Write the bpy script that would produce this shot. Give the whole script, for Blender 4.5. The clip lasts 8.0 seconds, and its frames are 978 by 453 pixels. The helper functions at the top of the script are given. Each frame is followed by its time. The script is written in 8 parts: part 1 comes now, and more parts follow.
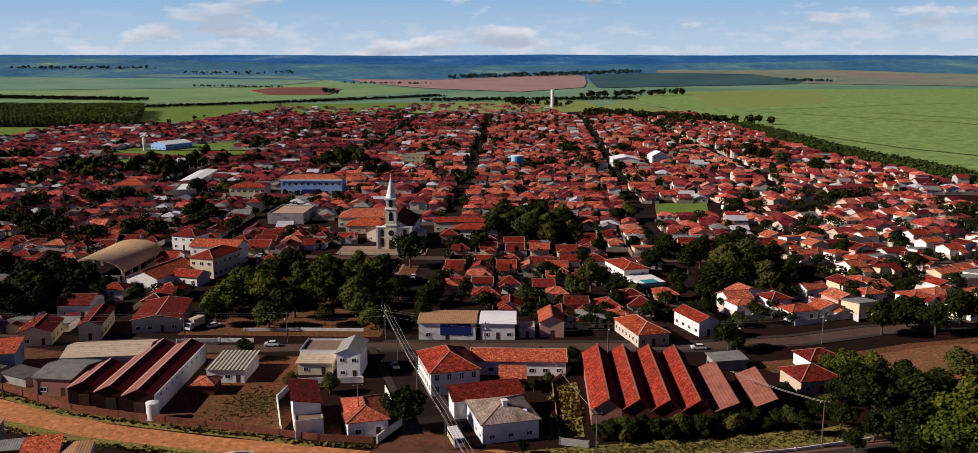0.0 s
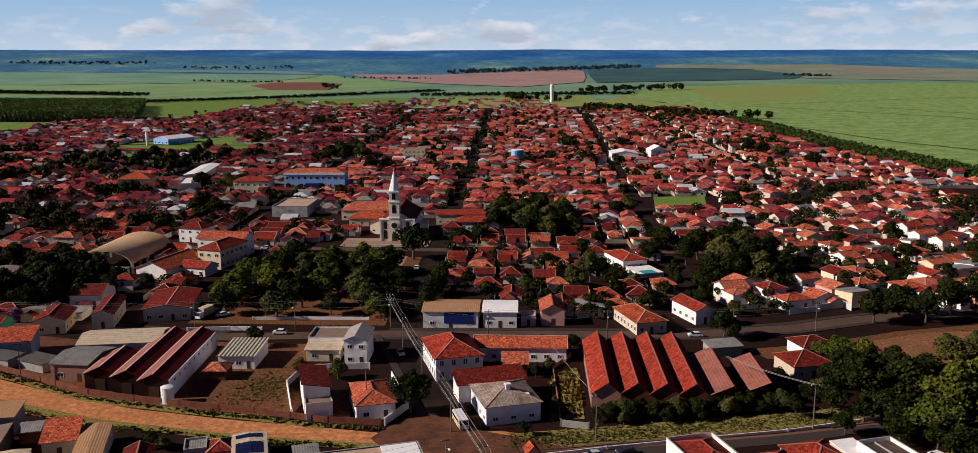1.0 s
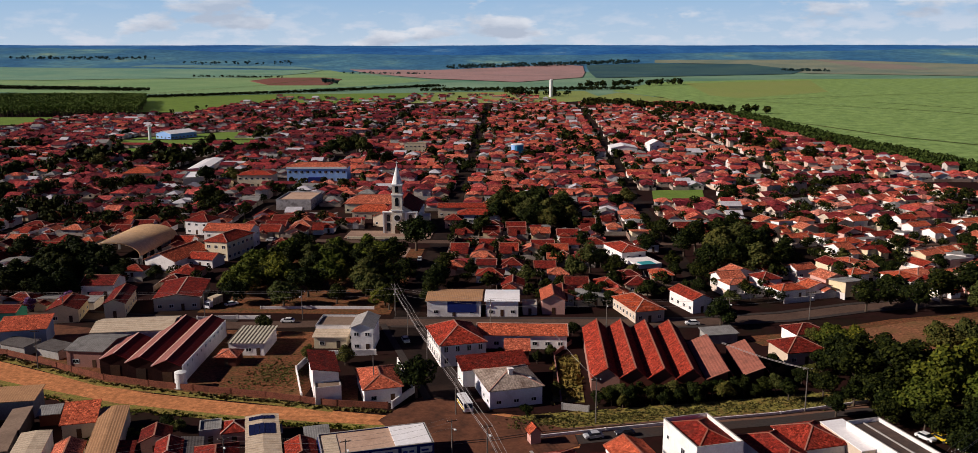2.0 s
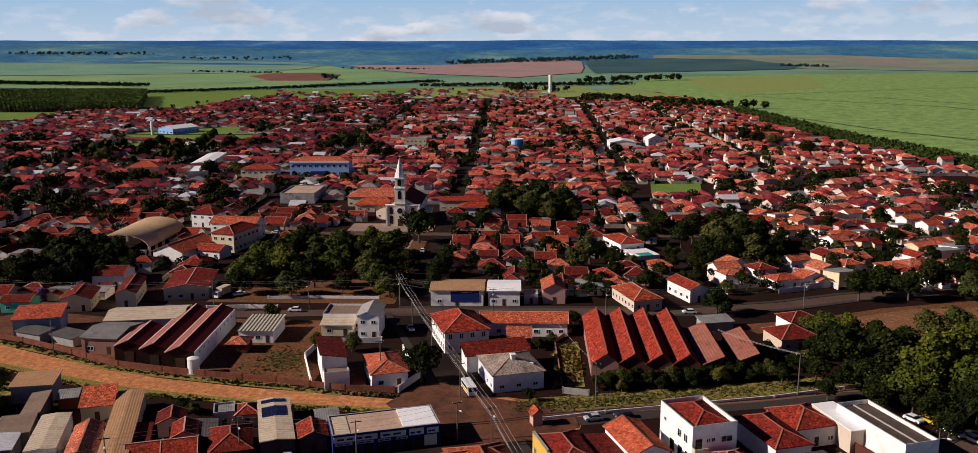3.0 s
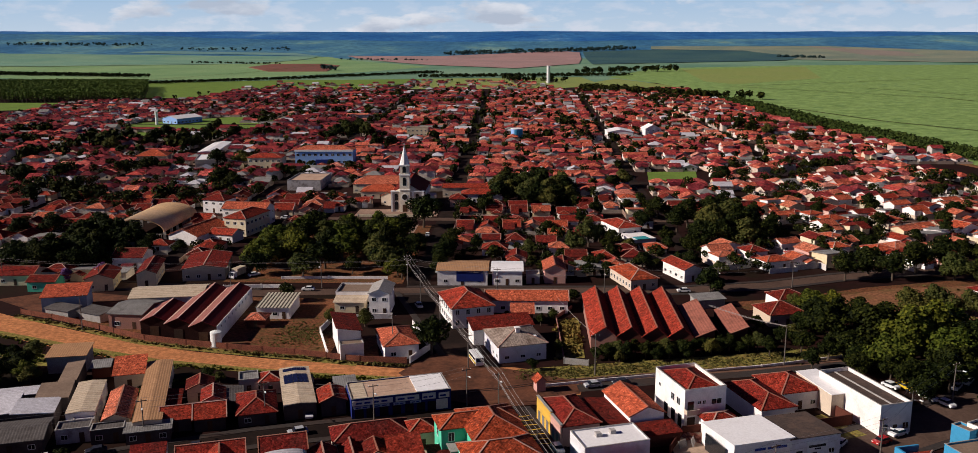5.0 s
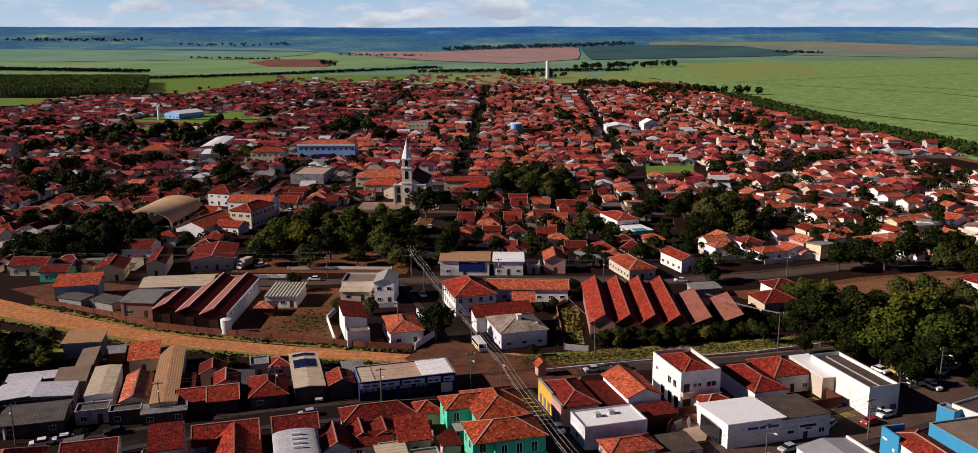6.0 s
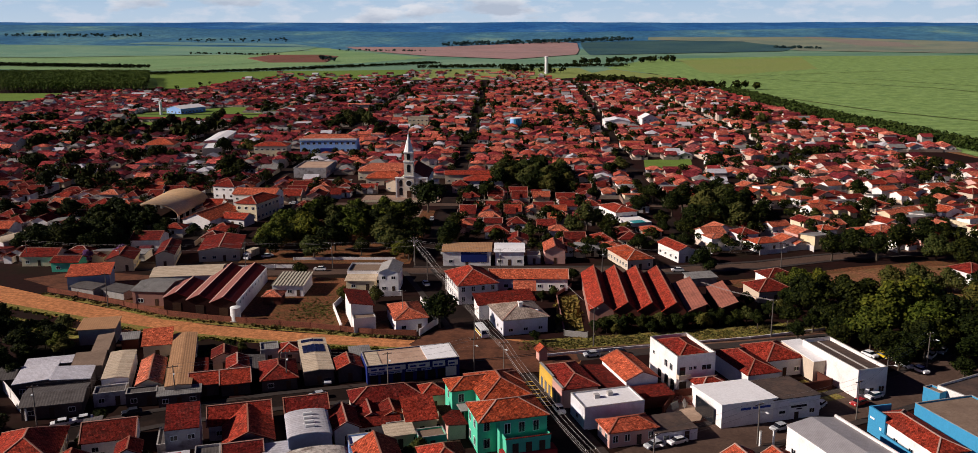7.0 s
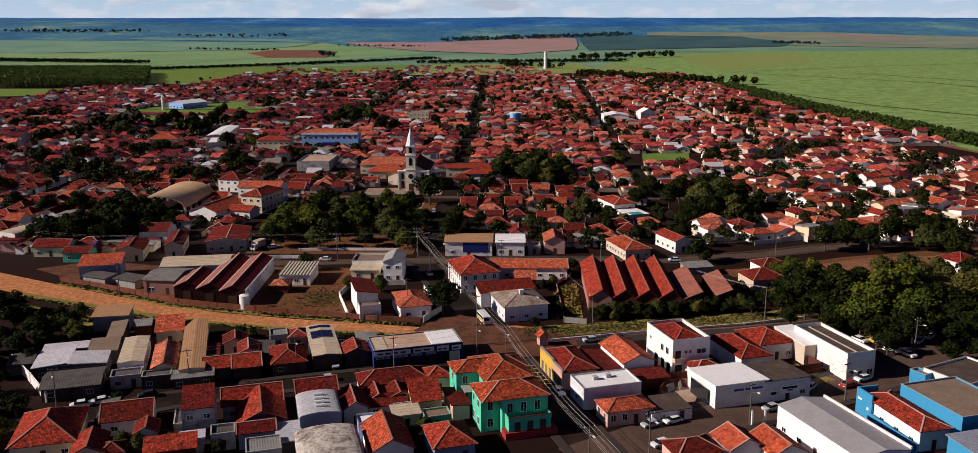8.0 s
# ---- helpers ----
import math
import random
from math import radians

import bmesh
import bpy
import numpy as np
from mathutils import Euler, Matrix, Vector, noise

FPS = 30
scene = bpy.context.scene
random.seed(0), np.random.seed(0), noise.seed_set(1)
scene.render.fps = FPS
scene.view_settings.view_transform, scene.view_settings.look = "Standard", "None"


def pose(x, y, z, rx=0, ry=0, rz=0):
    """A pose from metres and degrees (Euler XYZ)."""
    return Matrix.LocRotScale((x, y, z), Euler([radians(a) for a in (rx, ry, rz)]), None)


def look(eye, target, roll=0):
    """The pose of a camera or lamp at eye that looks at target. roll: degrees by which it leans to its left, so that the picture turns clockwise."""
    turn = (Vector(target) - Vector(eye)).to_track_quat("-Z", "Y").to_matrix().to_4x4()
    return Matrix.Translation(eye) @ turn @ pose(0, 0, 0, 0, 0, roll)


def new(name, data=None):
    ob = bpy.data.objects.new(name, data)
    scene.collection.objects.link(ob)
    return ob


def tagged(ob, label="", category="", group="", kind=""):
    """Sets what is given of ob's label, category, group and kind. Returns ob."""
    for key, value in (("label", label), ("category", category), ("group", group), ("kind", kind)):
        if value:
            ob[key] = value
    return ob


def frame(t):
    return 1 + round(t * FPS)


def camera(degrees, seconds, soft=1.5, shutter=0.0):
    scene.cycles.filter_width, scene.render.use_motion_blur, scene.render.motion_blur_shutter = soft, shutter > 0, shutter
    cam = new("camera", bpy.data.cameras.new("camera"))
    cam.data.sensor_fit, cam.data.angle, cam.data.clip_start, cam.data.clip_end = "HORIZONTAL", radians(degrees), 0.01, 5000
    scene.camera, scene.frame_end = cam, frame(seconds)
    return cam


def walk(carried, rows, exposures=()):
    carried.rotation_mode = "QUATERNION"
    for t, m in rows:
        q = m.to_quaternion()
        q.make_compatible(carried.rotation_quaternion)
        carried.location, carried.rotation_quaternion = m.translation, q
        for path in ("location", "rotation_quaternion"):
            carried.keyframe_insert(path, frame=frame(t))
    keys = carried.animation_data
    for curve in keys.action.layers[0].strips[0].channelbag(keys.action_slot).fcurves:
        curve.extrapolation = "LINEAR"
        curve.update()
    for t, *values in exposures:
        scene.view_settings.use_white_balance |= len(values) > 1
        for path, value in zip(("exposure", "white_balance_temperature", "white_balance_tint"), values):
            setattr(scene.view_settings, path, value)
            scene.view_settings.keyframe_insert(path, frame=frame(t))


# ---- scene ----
# ---- the camera: a drone that backs away from the town and tilts slowly down ----
cam = camera(57.5, 8.0, 0.35)
FLIGHT = (  # seconds, place, turn from north, tilt, roll
    (0.0, (3.15, 7.53, 81.10), -2.907, -10.737, -0.211),
    (0.5, (2.86, 4.00, 81.16), -2.883, -10.897, -0.226),
    (1.0, (2.55, 0.50, 81.22), -2.856, -11.052, -0.237),
    (1.5, (2.21, -3.00, 81.27), -2.824, -11.204, -0.243),
    (2.0, (1.86, -6.49, 81.31), -2.788, -11.351, -0.245),
    (2.5, (1.49, -9.98, 81.35), -2.750, -11.496, -0.244),
    (3.0, (1.11, -13.47, 81.39), -2.709, -11.638, -0.242),
    (3.5, (0.73, -16.96, 81.43), -2.667, -11.779, -0.238),
    (4.0, (0.34, -20.47, 81.46), -2.624, -11.918, -0.233),
    (4.5, (-0.04, -23.98, 81.50), -2.580, -12.056, -0.229),
    (5.0, (-0.41, -27.52, 81.53), -2.537, -12.194, -0.225),
    (5.5, (-0.77, -31.08, 81.56), -2.493, -12.333, -0.223),
    (6.0, (-1.12, -34.66, 81.60), -2.451, -12.472, -0.224),
    (6.5, (-1.45, -38.27, 81.63), -2.411, -12.612, -0.227),
    (7.0, (-1.75, -41.92, 81.67), -2.372, -12.755, -0.235),
    (7.5, (-2.02, -45.60, 81.72), -2.336, -12.900, -0.246),
    (8.0, (-2.27, -49.33, 81.77), -2.304, -13.047, -0.264),
)


def aim(eye, turn, tilt, roll):
    a, b = radians(turn), radians(tilt)
    way = Vector((math.sin(a) * math.cos(b), math.cos(a) * math.cos(b), math.sin(b)))
    return look(eye, Vector(eye) + way * 100, roll)


walk(cam, [(t, aim(eye, turn, tilt, roll)) for t, eye, turn, tilt, roll in FLIGHT])

# ---- daylight: low afternoon sun from the west, clear air with cumulus near the horizon ----
SUN_UP, SUN_FROM = 28.0, Vector((-0.983, -0.182, 0))
world = bpy.data.worlds.new("sky")
scene.world = world
world.use_nodes = True
wn, wl = world.node_tree.nodes, world.node_tree.links
wn.clear()
sky = wn.new("ShaderNodeTexSky")
sky.sky_type, sky.sun_disc = "NISHITA", False
sky.sun_elevation, sky.sun_rotation = radians(SUN_UP), math.atan2(SUN_FROM.x, SUN_FROM.y)
sky.air_density, sky.dust_density, sky.ozone_density = 1.0, 0.6, 1.5
coord = wn.new("ShaderNodeTexCoord")
stretch = wn.new("ShaderNodeMapping")
stretch.inputs["Scale"].default_value = (1.0, 1.0, 3.0)
wl.new(coord.outputs["Generated"], stretch.inputs["Vector"])
def cloud_noise(scale, lift):
    up = wn.new("ShaderNodeVectorMath")
    up.operation, up.inputs[1].default_value = "ADD", (0.0, 0.0, lift)
    wl.new(stretch.outputs["Vector"], up.inputs[0])
    t = wn.new("ShaderNodeTexNoise")
    t.inputs["Scale"].default_value, t.inputs["Detail"].default_value, t.inputs["Roughness"].default_value = scale, 9.0, 0.55
    wl.new(up.outputs["Vector"], t.inputs["Vector"])
    return t


puffs = cloud_noise(10.0, 0.0)
cover = wn.new("ShaderNodeValToRGB")
cover.color_ramp.elements[0].position, cover.color_ramp.elements[1].position = 0.56, 0.63
wl.new(puffs.outputs["Fac"], cover.inputs["Fac"])
above = cloud_noise(10.0, 0.032)  # thick cloud overhead leaves a grey base, thin cloud a bright crest
cloud_ramp = wn.new("ShaderNodeValToRGB")
cloud_ramp.color_ramp.elements[0].position, cloud_ramp.color_ramp.elements[0].color = 0.47, (12.7, 13.1, 14.3, 1)
cloud_ramp.color_ramp.elements[1].position, cloud_ramp.color_ramp.elements[1].color = 0.64, (7.8, 8.8, 10.8, 1)
wl.new(above.outputs["Fac"], cloud_ramp.inputs["Fac"])
low = wn.new("ShaderNodeSeparateXYZ")
wl.new(coord.outputs["Generated"], low.inputs["Vector"])
bank = wn.new("ShaderNodeValToRGB")  # cumulus crowds towards the horizon, the zenith is clear
bank.color_ramp.elements[0].position, bank.color_ramp.elements[0].color = 0.0, (1, 1, 1, 1)
bank.color_ramp.elements[1].position, bank.color_ramp.elements[1].color = 0.22, (0, 0, 0, 1)
wl.new(low.outputs["Z"], bank.inputs["Fac"])
amount = wn.new("ShaderNodeMath")
amount.operation = "MULTIPLY"
wl.new(cover.outputs["Color"], amount.inputs[0])
wl.new(bank.outputs["Color"], amount.inputs[1])
dim = wn.new("ShaderNodeMixRGB")
dim.blend_type, dim.inputs["Fac"].default_value, dim.inputs["Color2"].default_value = "MULTIPLY", 1.0, (0.125, 0.105, 0.36, 1)
wl.new(sky.outputs["Color"], dim.inputs["Color1"])
haze = wn.new("ShaderNodeValToRGB")  # bright haze low over the horizon
haze.color_ramp.elements[0].position, haze.color_ramp.elements[0].color = 0.0, (9.0, 10.9, 13.2, 1)
haze.color_ramp.elements[1].position, haze.color_ramp.elements[1].color = 0.085, (3.53, 7.28, 12.20, 1)
wl.new(low.outputs["Z"], haze.inputs["Fac"])
rise = wn.new("ShaderNodeValToRGB")
rise.color_ramp.elements[0].position, rise.color_ramp.elements[1].position = 0.075, 0.24
wl.new(low.outputs["Z"], rise.inputs["Fac"])
clear = wn.new("ShaderNodeMixRGB")
wl.new(rise.outputs["Color"], clear.inputs["Fac"])
wl.new(haze.outputs["Color"], clear.inputs["Color1"])
wl.new(dim.outputs["Color"], clear.inputs["Color2"])
# small soft cumulus heads in a pale bank just over the horizon
heads = cloud_noise(26.0, 0.4)
head_cover = wn.new("ShaderNodeValToRGB")
head_cover.color_ramp.elements[0].position, head_cover.color_ramp.elements[1].position = 0.47, 0.62
wl.new(heads.outputs["Fac"], head_cover.inputs["Fac"])
belt = wn.new("ShaderNodeValToRGB")
belt.color_ramp.elements[0].position, belt.color_ramp.elements[0].color = 0.012, (0.75, 0.75, 0.75, 1)
belt.color_ramp.elements[1].position, belt.color_ramp.elements[1].color = 0.050, (0.0, 0.0, 0.0, 1)
wl.new(low.outputs["Z"], belt.inputs["Fac"])
bank_amount = wn.new("ShaderNodeMath")
bank_amount.operation = "MULTIPLY"
wl.new(head_cover.outputs["Color"], bank_amount.inputs[0])
wl.new(belt.outputs["Color"], bank_amount.inputs[1])
banked = wn.new("ShaderNodeMixRGB")
banked.inputs["Color2"].default_value = (11.6, 12.2, 13.9, 1)
wl.new(bank_amount.outputs[0], banked.inputs["Fac"])
wl.new(clear.outputs["Color"], banked.inputs["Color1"])
blend = wn.new("ShaderNodeMixRGB")
wl.new(amount.outputs[0], blend.inputs["Fac"])
wl.new(banked.outputs["Color"], blend.inputs["Color1"])
wl.new(cloud_ramp.outputs["Color"], blend.inputs["Color2"])
bg = wn.new("ShaderNodeBackground")
bg.inputs["Strength"].default_value = 0.05
wl.new(blend.outputs["Color"], bg.inputs["Color"])
wl.new(bg.outputs["Background"], wn.new("ShaderNodeOutputWorld").inputs["Surface"])

sun = new("sun", bpy.data.lights.new("sun", "SUN"))
sun.data.energy, sun.data.angle, sun.data.color = 5.0, radians(0.5), (1.0, 0.885, 0.80)
sun.matrix_world = look((0, 0, 300), Vector((0, 0, 300)) - SUN_FROM.normalized() * 100 - Vector((0, 0, 100 * math.tan(radians(SUN_UP)))))
scene.view_settings.exposure = 0.18

# ---- materials ----
def nodes_of(name):
    m = bpy.data.materials.new(name)
    m.use_nodes = True
    return m, m.node_tree.nodes, m.node_tree.links, m.node_tree.nodes["Principled BSDF"]


def ramp(n, stops):
    r = n.new("ShaderNodeValToRGB")
    while len(r.color_ramp.elements) < len(stops):
        r.color_ramp.elements.new(0.5)
    for e, (p, c) in zip(r.color_ramp.elements, stops):
        e.position, e.color = p, (*c, 1)
    return r


def noise_tex(n, l, scale, detail, vec, rough=0.6):
    t = n.new("ShaderNodeTexNoise")
    t.inputs["Scale"].default_value, t.inputs["Detail"].default_value, t.inputs["Roughness"].default_value = scale, detail, rough
    l.new(vec, t.inputs["Vector"])
    return t


def mix(n, l, kind, fac, a, b):
    x = n.new("ShaderNodeMixRGB")
    x.blend_type = kind
    for socket, v in zip(("Fac", "Color1", "Color2"), (fac, a, b)):
        if isinstance(v, (int, float)):
            x.inputs[socket].default_value = v
        elif isinstance(v, tuple):
            x.inputs[socket].default_value = (*v, 1)
        else:
            l.new(v, x.inputs[socket])
    return x.outputs["Color"]


def surface(name, tones, rough=0.85, grain=6.0, stain=0.35, stain_tone=(0.08, 0.06, 0.05), stain_amount=0.35, ribs=None, vary="object", metal=0.0, bump=0.3, world_space=False, spec=0.06, speck=(0.62, 1.25), crisp=(0.3, 0.7), courses=0.0):
    """tones: the colours that single things of it take; ribs: (axis, spacing in metres) of a corrugated sheet."""
    m, n, l, bsdf = nodes_of(name)
    co = n.new("ShaderNodeNewGeometry").outputs["Position"] if world_space else n.new("ShaderNodeTexCoord").outputs["Object"]
    if vary == "island":
        pick = n.new("ShaderNodeNewGeometry").outputs["Random Per Island"]
    else:
        pick = n.new("ShaderNodeObjectInfo").outputs["Random"]
    if len(tones) > 1:
        base = ramp(n, [(i / (len(tones) - 1), c) for i, c in enumerate(tones)])
        l.new(pick, base.inputs["Fac"])
        colour = base.outputs["Color"]
    else:
        colour = tones[0]
    shift = n.new("ShaderNodeVectorMath")
    shift.operation = "ADD"
    l.new(co, shift.inputs[0])
    wide = n.new("ShaderNodeCombineXYZ")
    grow = n.new("ShaderNodeMath")
    grow.operation, grow.inputs[1].default_value = "MULTIPLY", 57.0
    l.new(pick, grow.inputs[0])
    l.new(grow.outputs[0], wide.inputs[0])
    l.new(wide.outputs[0], shift.inputs[1])
    at = shift.outputs[0]
    fine = noise_tex(n, l, grain, 4, at, 0.7)
    speckle = ramp(n, [(crisp[0], (speck[0],) * 3), (crisp[1], (speck[1],) * 3)])
    l.new(fine.outputs["Fac"], speckle.inputs["Fac"])
    colour = mix(n, l, "MULTIPLY", 0.75, colour, speckle.outputs["Color"])
    broad = noise_tex(n, l, stain, 6, at, 0.65)
    patch = ramp(n, [(0.45, (0, 0, 0)), (0.72, (1, 1, 1))])
    l.new(broad.outputs["Fac"], patch.inputs["Fac"])
    keep = n.new("ShaderNodeMath")
    keep.operation, keep.inputs[1].default_value = "MULTIPLY", stain_amount
    l.new(patch.outputs["Color"], keep.inputs[0])
    colour = mix(n, l, "MIX", keep.outputs[0], colour, stain_tone)
    relief = fine.outputs["Fac"]
    if ribs:
        wave = n.new("ShaderNodeTexWave")
        wave.bands_direction = ribs[0]
        wave.inputs["Scale"].default_value = 0.314 / ribs[1]
        wave.inputs["Distortion"].default_value = 0.0
        l.new(co, wave.inputs["Vector"])
        relief = wave.outputs["Fac"]
        line = ramp(n, [(0.0, (0.72, 0.72, 0.72)), (0.5, (1.05, 1.05, 1.05))])
        l.new(relief, line.inputs["Fac"])
        colour = mix(n, l, "MULTIPLY", 0.6, colour, line.outputs["Color"])
    if courses:  # rows and columns of barrel tiles, each with its own shade of burnt clay
        for axis in ("X", "Y"):
            wave = n.new("ShaderNodeTexWave")
            wave.bands_direction = axis
            wave.inputs["Scale"].default_value = 0.314 / courses
            wave.inputs["Distortion"].default_value, wave.inputs["Detail"].default_value = 1.2, 2.0
            wave.inputs["Detail Scale"].default_value = 3.0
            l.new(co, wave.inputs["Vector"])
            line = ramp(n, [(0.1, (0.45, 0.43, 0.43)), (0.6, (1.15, 1.15, 1.15))])
            l.new(wave.outputs["Fac"], line.inputs["Fac"])
            colour = mix(n, l, "MULTIPLY", 0.5, colour, line.outputs["Color"])
        cells = n.new("ShaderNodeTexVoronoi")
        cells.inputs["Scale"].default_value = 0.5 / courses
        l.new(at, cells.inputs["Vector"])
        grey = n.new("ShaderNodeSeparateColor")
        l.new(cells.outputs["Color"], grey.inputs["Color"])
        burnt = ramp(n, [(0.0, (0.35, 0.3, 0.3)), (0.3, (0.8, 0.78, 0.78)), (0.8, (1.15, 1.15, 1.15)), (1.0, (1.7, 1.9, 1.9))])
        l.new(grey.outputs[0], burnt.inputs["Fac"])
        colour = mix(n, l, "MULTIPLY", 0.75, colour, burnt.outputs["Color"])
    l.new(colour, bsdf.inputs["Base Color"])
    b = n.new("ShaderNodeBump")
    b.inputs["Strength"].default_value, b.inputs["Distance"].default_value = bump, 0.08
    l.new(relief, b.inputs["Height"])
    l.new(b.outputs["Normal"], bsdf.inputs["Normal"])
    bsdf.inputs["Roughness"].default_value, bsdf.inputs["Metallic"].default_value = rough, metal
    bsdf.inputs["Specular IOR Level"].default_value = spec
    return m


OLD = (0.05, 0.03, 0.026)
TILE = surface("clay_tile", [(0.1172, 0.0124, 0.0114), (0.2255, 0.0237, 0.0153), (0.1533, 0.0162, 0.0133), (0.3427, 0.0436, 0.0227), (0.1894, 0.0211, 0.0174)], 0.9, 2.6, 0.3, OLD, 0.5, vary="object", speck=(0.30, 1.65), crisp=(0.38, 0.64), bump=0.8, courses=0.26)
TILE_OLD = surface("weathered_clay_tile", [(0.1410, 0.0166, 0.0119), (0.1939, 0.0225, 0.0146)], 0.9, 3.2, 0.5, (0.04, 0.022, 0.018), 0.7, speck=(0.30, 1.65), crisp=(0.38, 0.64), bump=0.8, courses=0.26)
TILE_ORANGE = surface("orange_clay_tile", [(0.5500, 0.1250, 0.0600), (0.4500, 0.0780, 0.0360), (0.5800, 0.1750, 0.1000)], 0.9, 3.0, 0.25, OLD, 0.25, ribs=None, speck=(0.30, 1.65), crisp=(0.38, 0.64), bump=0.8, courses=0.26)
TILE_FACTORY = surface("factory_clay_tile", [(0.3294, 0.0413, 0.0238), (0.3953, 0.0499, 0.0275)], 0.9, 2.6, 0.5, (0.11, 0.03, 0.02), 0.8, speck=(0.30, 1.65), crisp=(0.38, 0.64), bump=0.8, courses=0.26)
TILE_AGED = surface("lichened_clay_tile", [(0.3888, 0.0680, 0.0270)], 0.9, 2.6, 0.6, (0.10, 0.030, 0.020), 0.8, speck=(0.30, 1.7), crisp=(0.38, 0.64), bump=0.8, courses=0.26)
TILE_RUST = surface("rusty_sheet", [(0.34, 0.13, 0.09), (0.30, 0.105, 0.075)], 0.75, 2.0, 0.4, (0.10, 0.045, 0.035), 0.6, ribs=("X", 0.7))
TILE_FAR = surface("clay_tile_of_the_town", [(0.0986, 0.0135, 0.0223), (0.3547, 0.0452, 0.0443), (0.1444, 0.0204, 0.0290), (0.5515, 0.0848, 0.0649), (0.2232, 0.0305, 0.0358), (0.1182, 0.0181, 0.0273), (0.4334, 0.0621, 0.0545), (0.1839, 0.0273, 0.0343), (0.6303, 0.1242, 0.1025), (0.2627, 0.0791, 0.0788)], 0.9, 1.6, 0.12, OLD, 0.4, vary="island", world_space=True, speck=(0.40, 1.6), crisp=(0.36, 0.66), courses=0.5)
# Dim and bright copies of the town tile carry each district's light.
TILE_FAR_DIM = surface("dim_clay_tile_of_the_town", [(0.0690, 0.0098, 0.0172), (0.1380, 0.0172, 0.0242), (0.2070, 0.0264, 0.0333), (0.0978, 0.0126, 0.0207), (0.2990, 0.0414, 0.0437), (0.1150, 0.0230, 0.0299)], 0.9, 1.6, 0.12, OLD, 0.5, vary="island", world_space=True, speck=(0.40, 1.6), crisp=(0.36, 0.66), courses=0.5)
TILE_FAR_BRIGHT = surface("bright_clay_tile_of_the_town", [(0.3933, 0.0773, 0.0528), (0.5681, 0.1288, 0.0745), (0.2622, 0.0483, 0.0404), (0.6555, 0.1852, 0.1164), (0.4588, 0.0902, 0.0559), (0.6118, 0.2657, 0.1940)], 0.9, 1.6, 0.12, OLD, 0.3, vary="island", world_space=True, speck=(0.40, 1.6), crisp=(0.36, 0.66), courses=0.5)
SHEET_GREY = surface("grey_fibre_cement", [(0.20, 0.19, 0.18), (0.28, 0.27, 0.26)], 0.8, 3.0, 0.4, (0.07, 0.06, 0.055), 0.6, ribs=("X", 0.5))
SHEET_DARK = surface("dark_fibre_cement", [(0.10, 0.09, 0.085), (0.13, 0.115, 0.11)], 0.85, 3.0, 0.5, (0.04, 0.032, 0.03), 0.7, ribs=("X", 0.6))
SHEET_CREAM = surface("cream_roof_sheet", [(0.56, 0.45, 0.33)], 0.6, 3.0, 0.5, (0.28, 0.19, 0.12), 0.55, ribs=("Y", 1.1))
SHEET_TAN = surface("tan_ribbed_sheet", [(0.4320, 0.2400, 0.1260)], 0.7, 3.0, 0.4, (0.20, 0.11, 0.06), 0.4, ribs=("X", 0.55))
SHEET_WHITE = surface("white_roof_sheet", [(0.84, 0.82, 0.82)], 0.4, 2.0, 0.3, (0.55, 0.50, 0.48), 0.25, bump=0.1, speck=(0.85, 1.1))
SHEET_BLUEGREY = surface("blue_grey_sheet", [(0.34, 0.36, 0.42)], 0.4, 2.0, 0.3, (0.16, 0.16, 0.18), 0.35, ribs=("Y", 0.7), metal=0.2)
SHEET_BROWN = surface("brown_flat_roof", [(0.075, 0.055, 0.048)], 0.9, 2.0, 0.35, (0.16, 0.10, 0.075), 0.6)
ROOF_TAN = surface("tan_flat_roof", [(0.24, 0.17, 0.125)], 0.9, 2.0, 0.25, (0.12, 0.08, 0.06), 0.6)
# One red sheet in two tones: shaded dark red and dusty sunlit pink.
SHEET_SHADED = surface("shaded_red_roof_sheet", [(0.135, 0.013, 0.012)], 0.7, 3.0, 0.4, (0.05, 0.014, 0.012), 0.6, ribs=("Y", 0.9))
SHEET_DUSTY_LIT = surface("dusty_sunlit_roof_sheet", [(0.30, 0.12, 0.10)], 0.75, 3.0, 0.4, (0.16, 0.05, 0.045), 0.5, ribs=("Y", 0.9))
SHEET_DOME = surface("tan_metal_vault", [(0.56, 0.36, 0.20)], 0.5, 1.0, 0.12, (0.25, 0.16, 0.10), 0.35, bump=0.1)
STRIPE_LIGHT = surface("pale_roof_sheet", [(0.55, 0.50, 0.40)], 0.7, 3.0, 0.5, (0.3, 0.24, 0.18), 0.4)
STRIPE_DARK = surface("mossy_roof_sheet", [(0.09, 0.075, 0.06)], 0.85, 3.0, 0.5, (0.05, 0.04, 0.03), 0.4)
RIDGE = surface("mortared_ridge_tile", [(0.40, 0.19, 0.13), (0.30, 0.10, 0.065), (0.55, 0.36, 0.29)], 0.9, 4.0, 0.6, (0.2, 0.09, 0.06), 0.4)
SHEET_PALE = surface("pale_lilac_grey_sheet", [(0.56, 0.54, 0.58), (0.48, 0.46, 0.49)], 0.6, 2.0, 0.35, (0.28, 0.25, 0.25), 0.45, ribs=("Y", 0.8), bump=0.15)
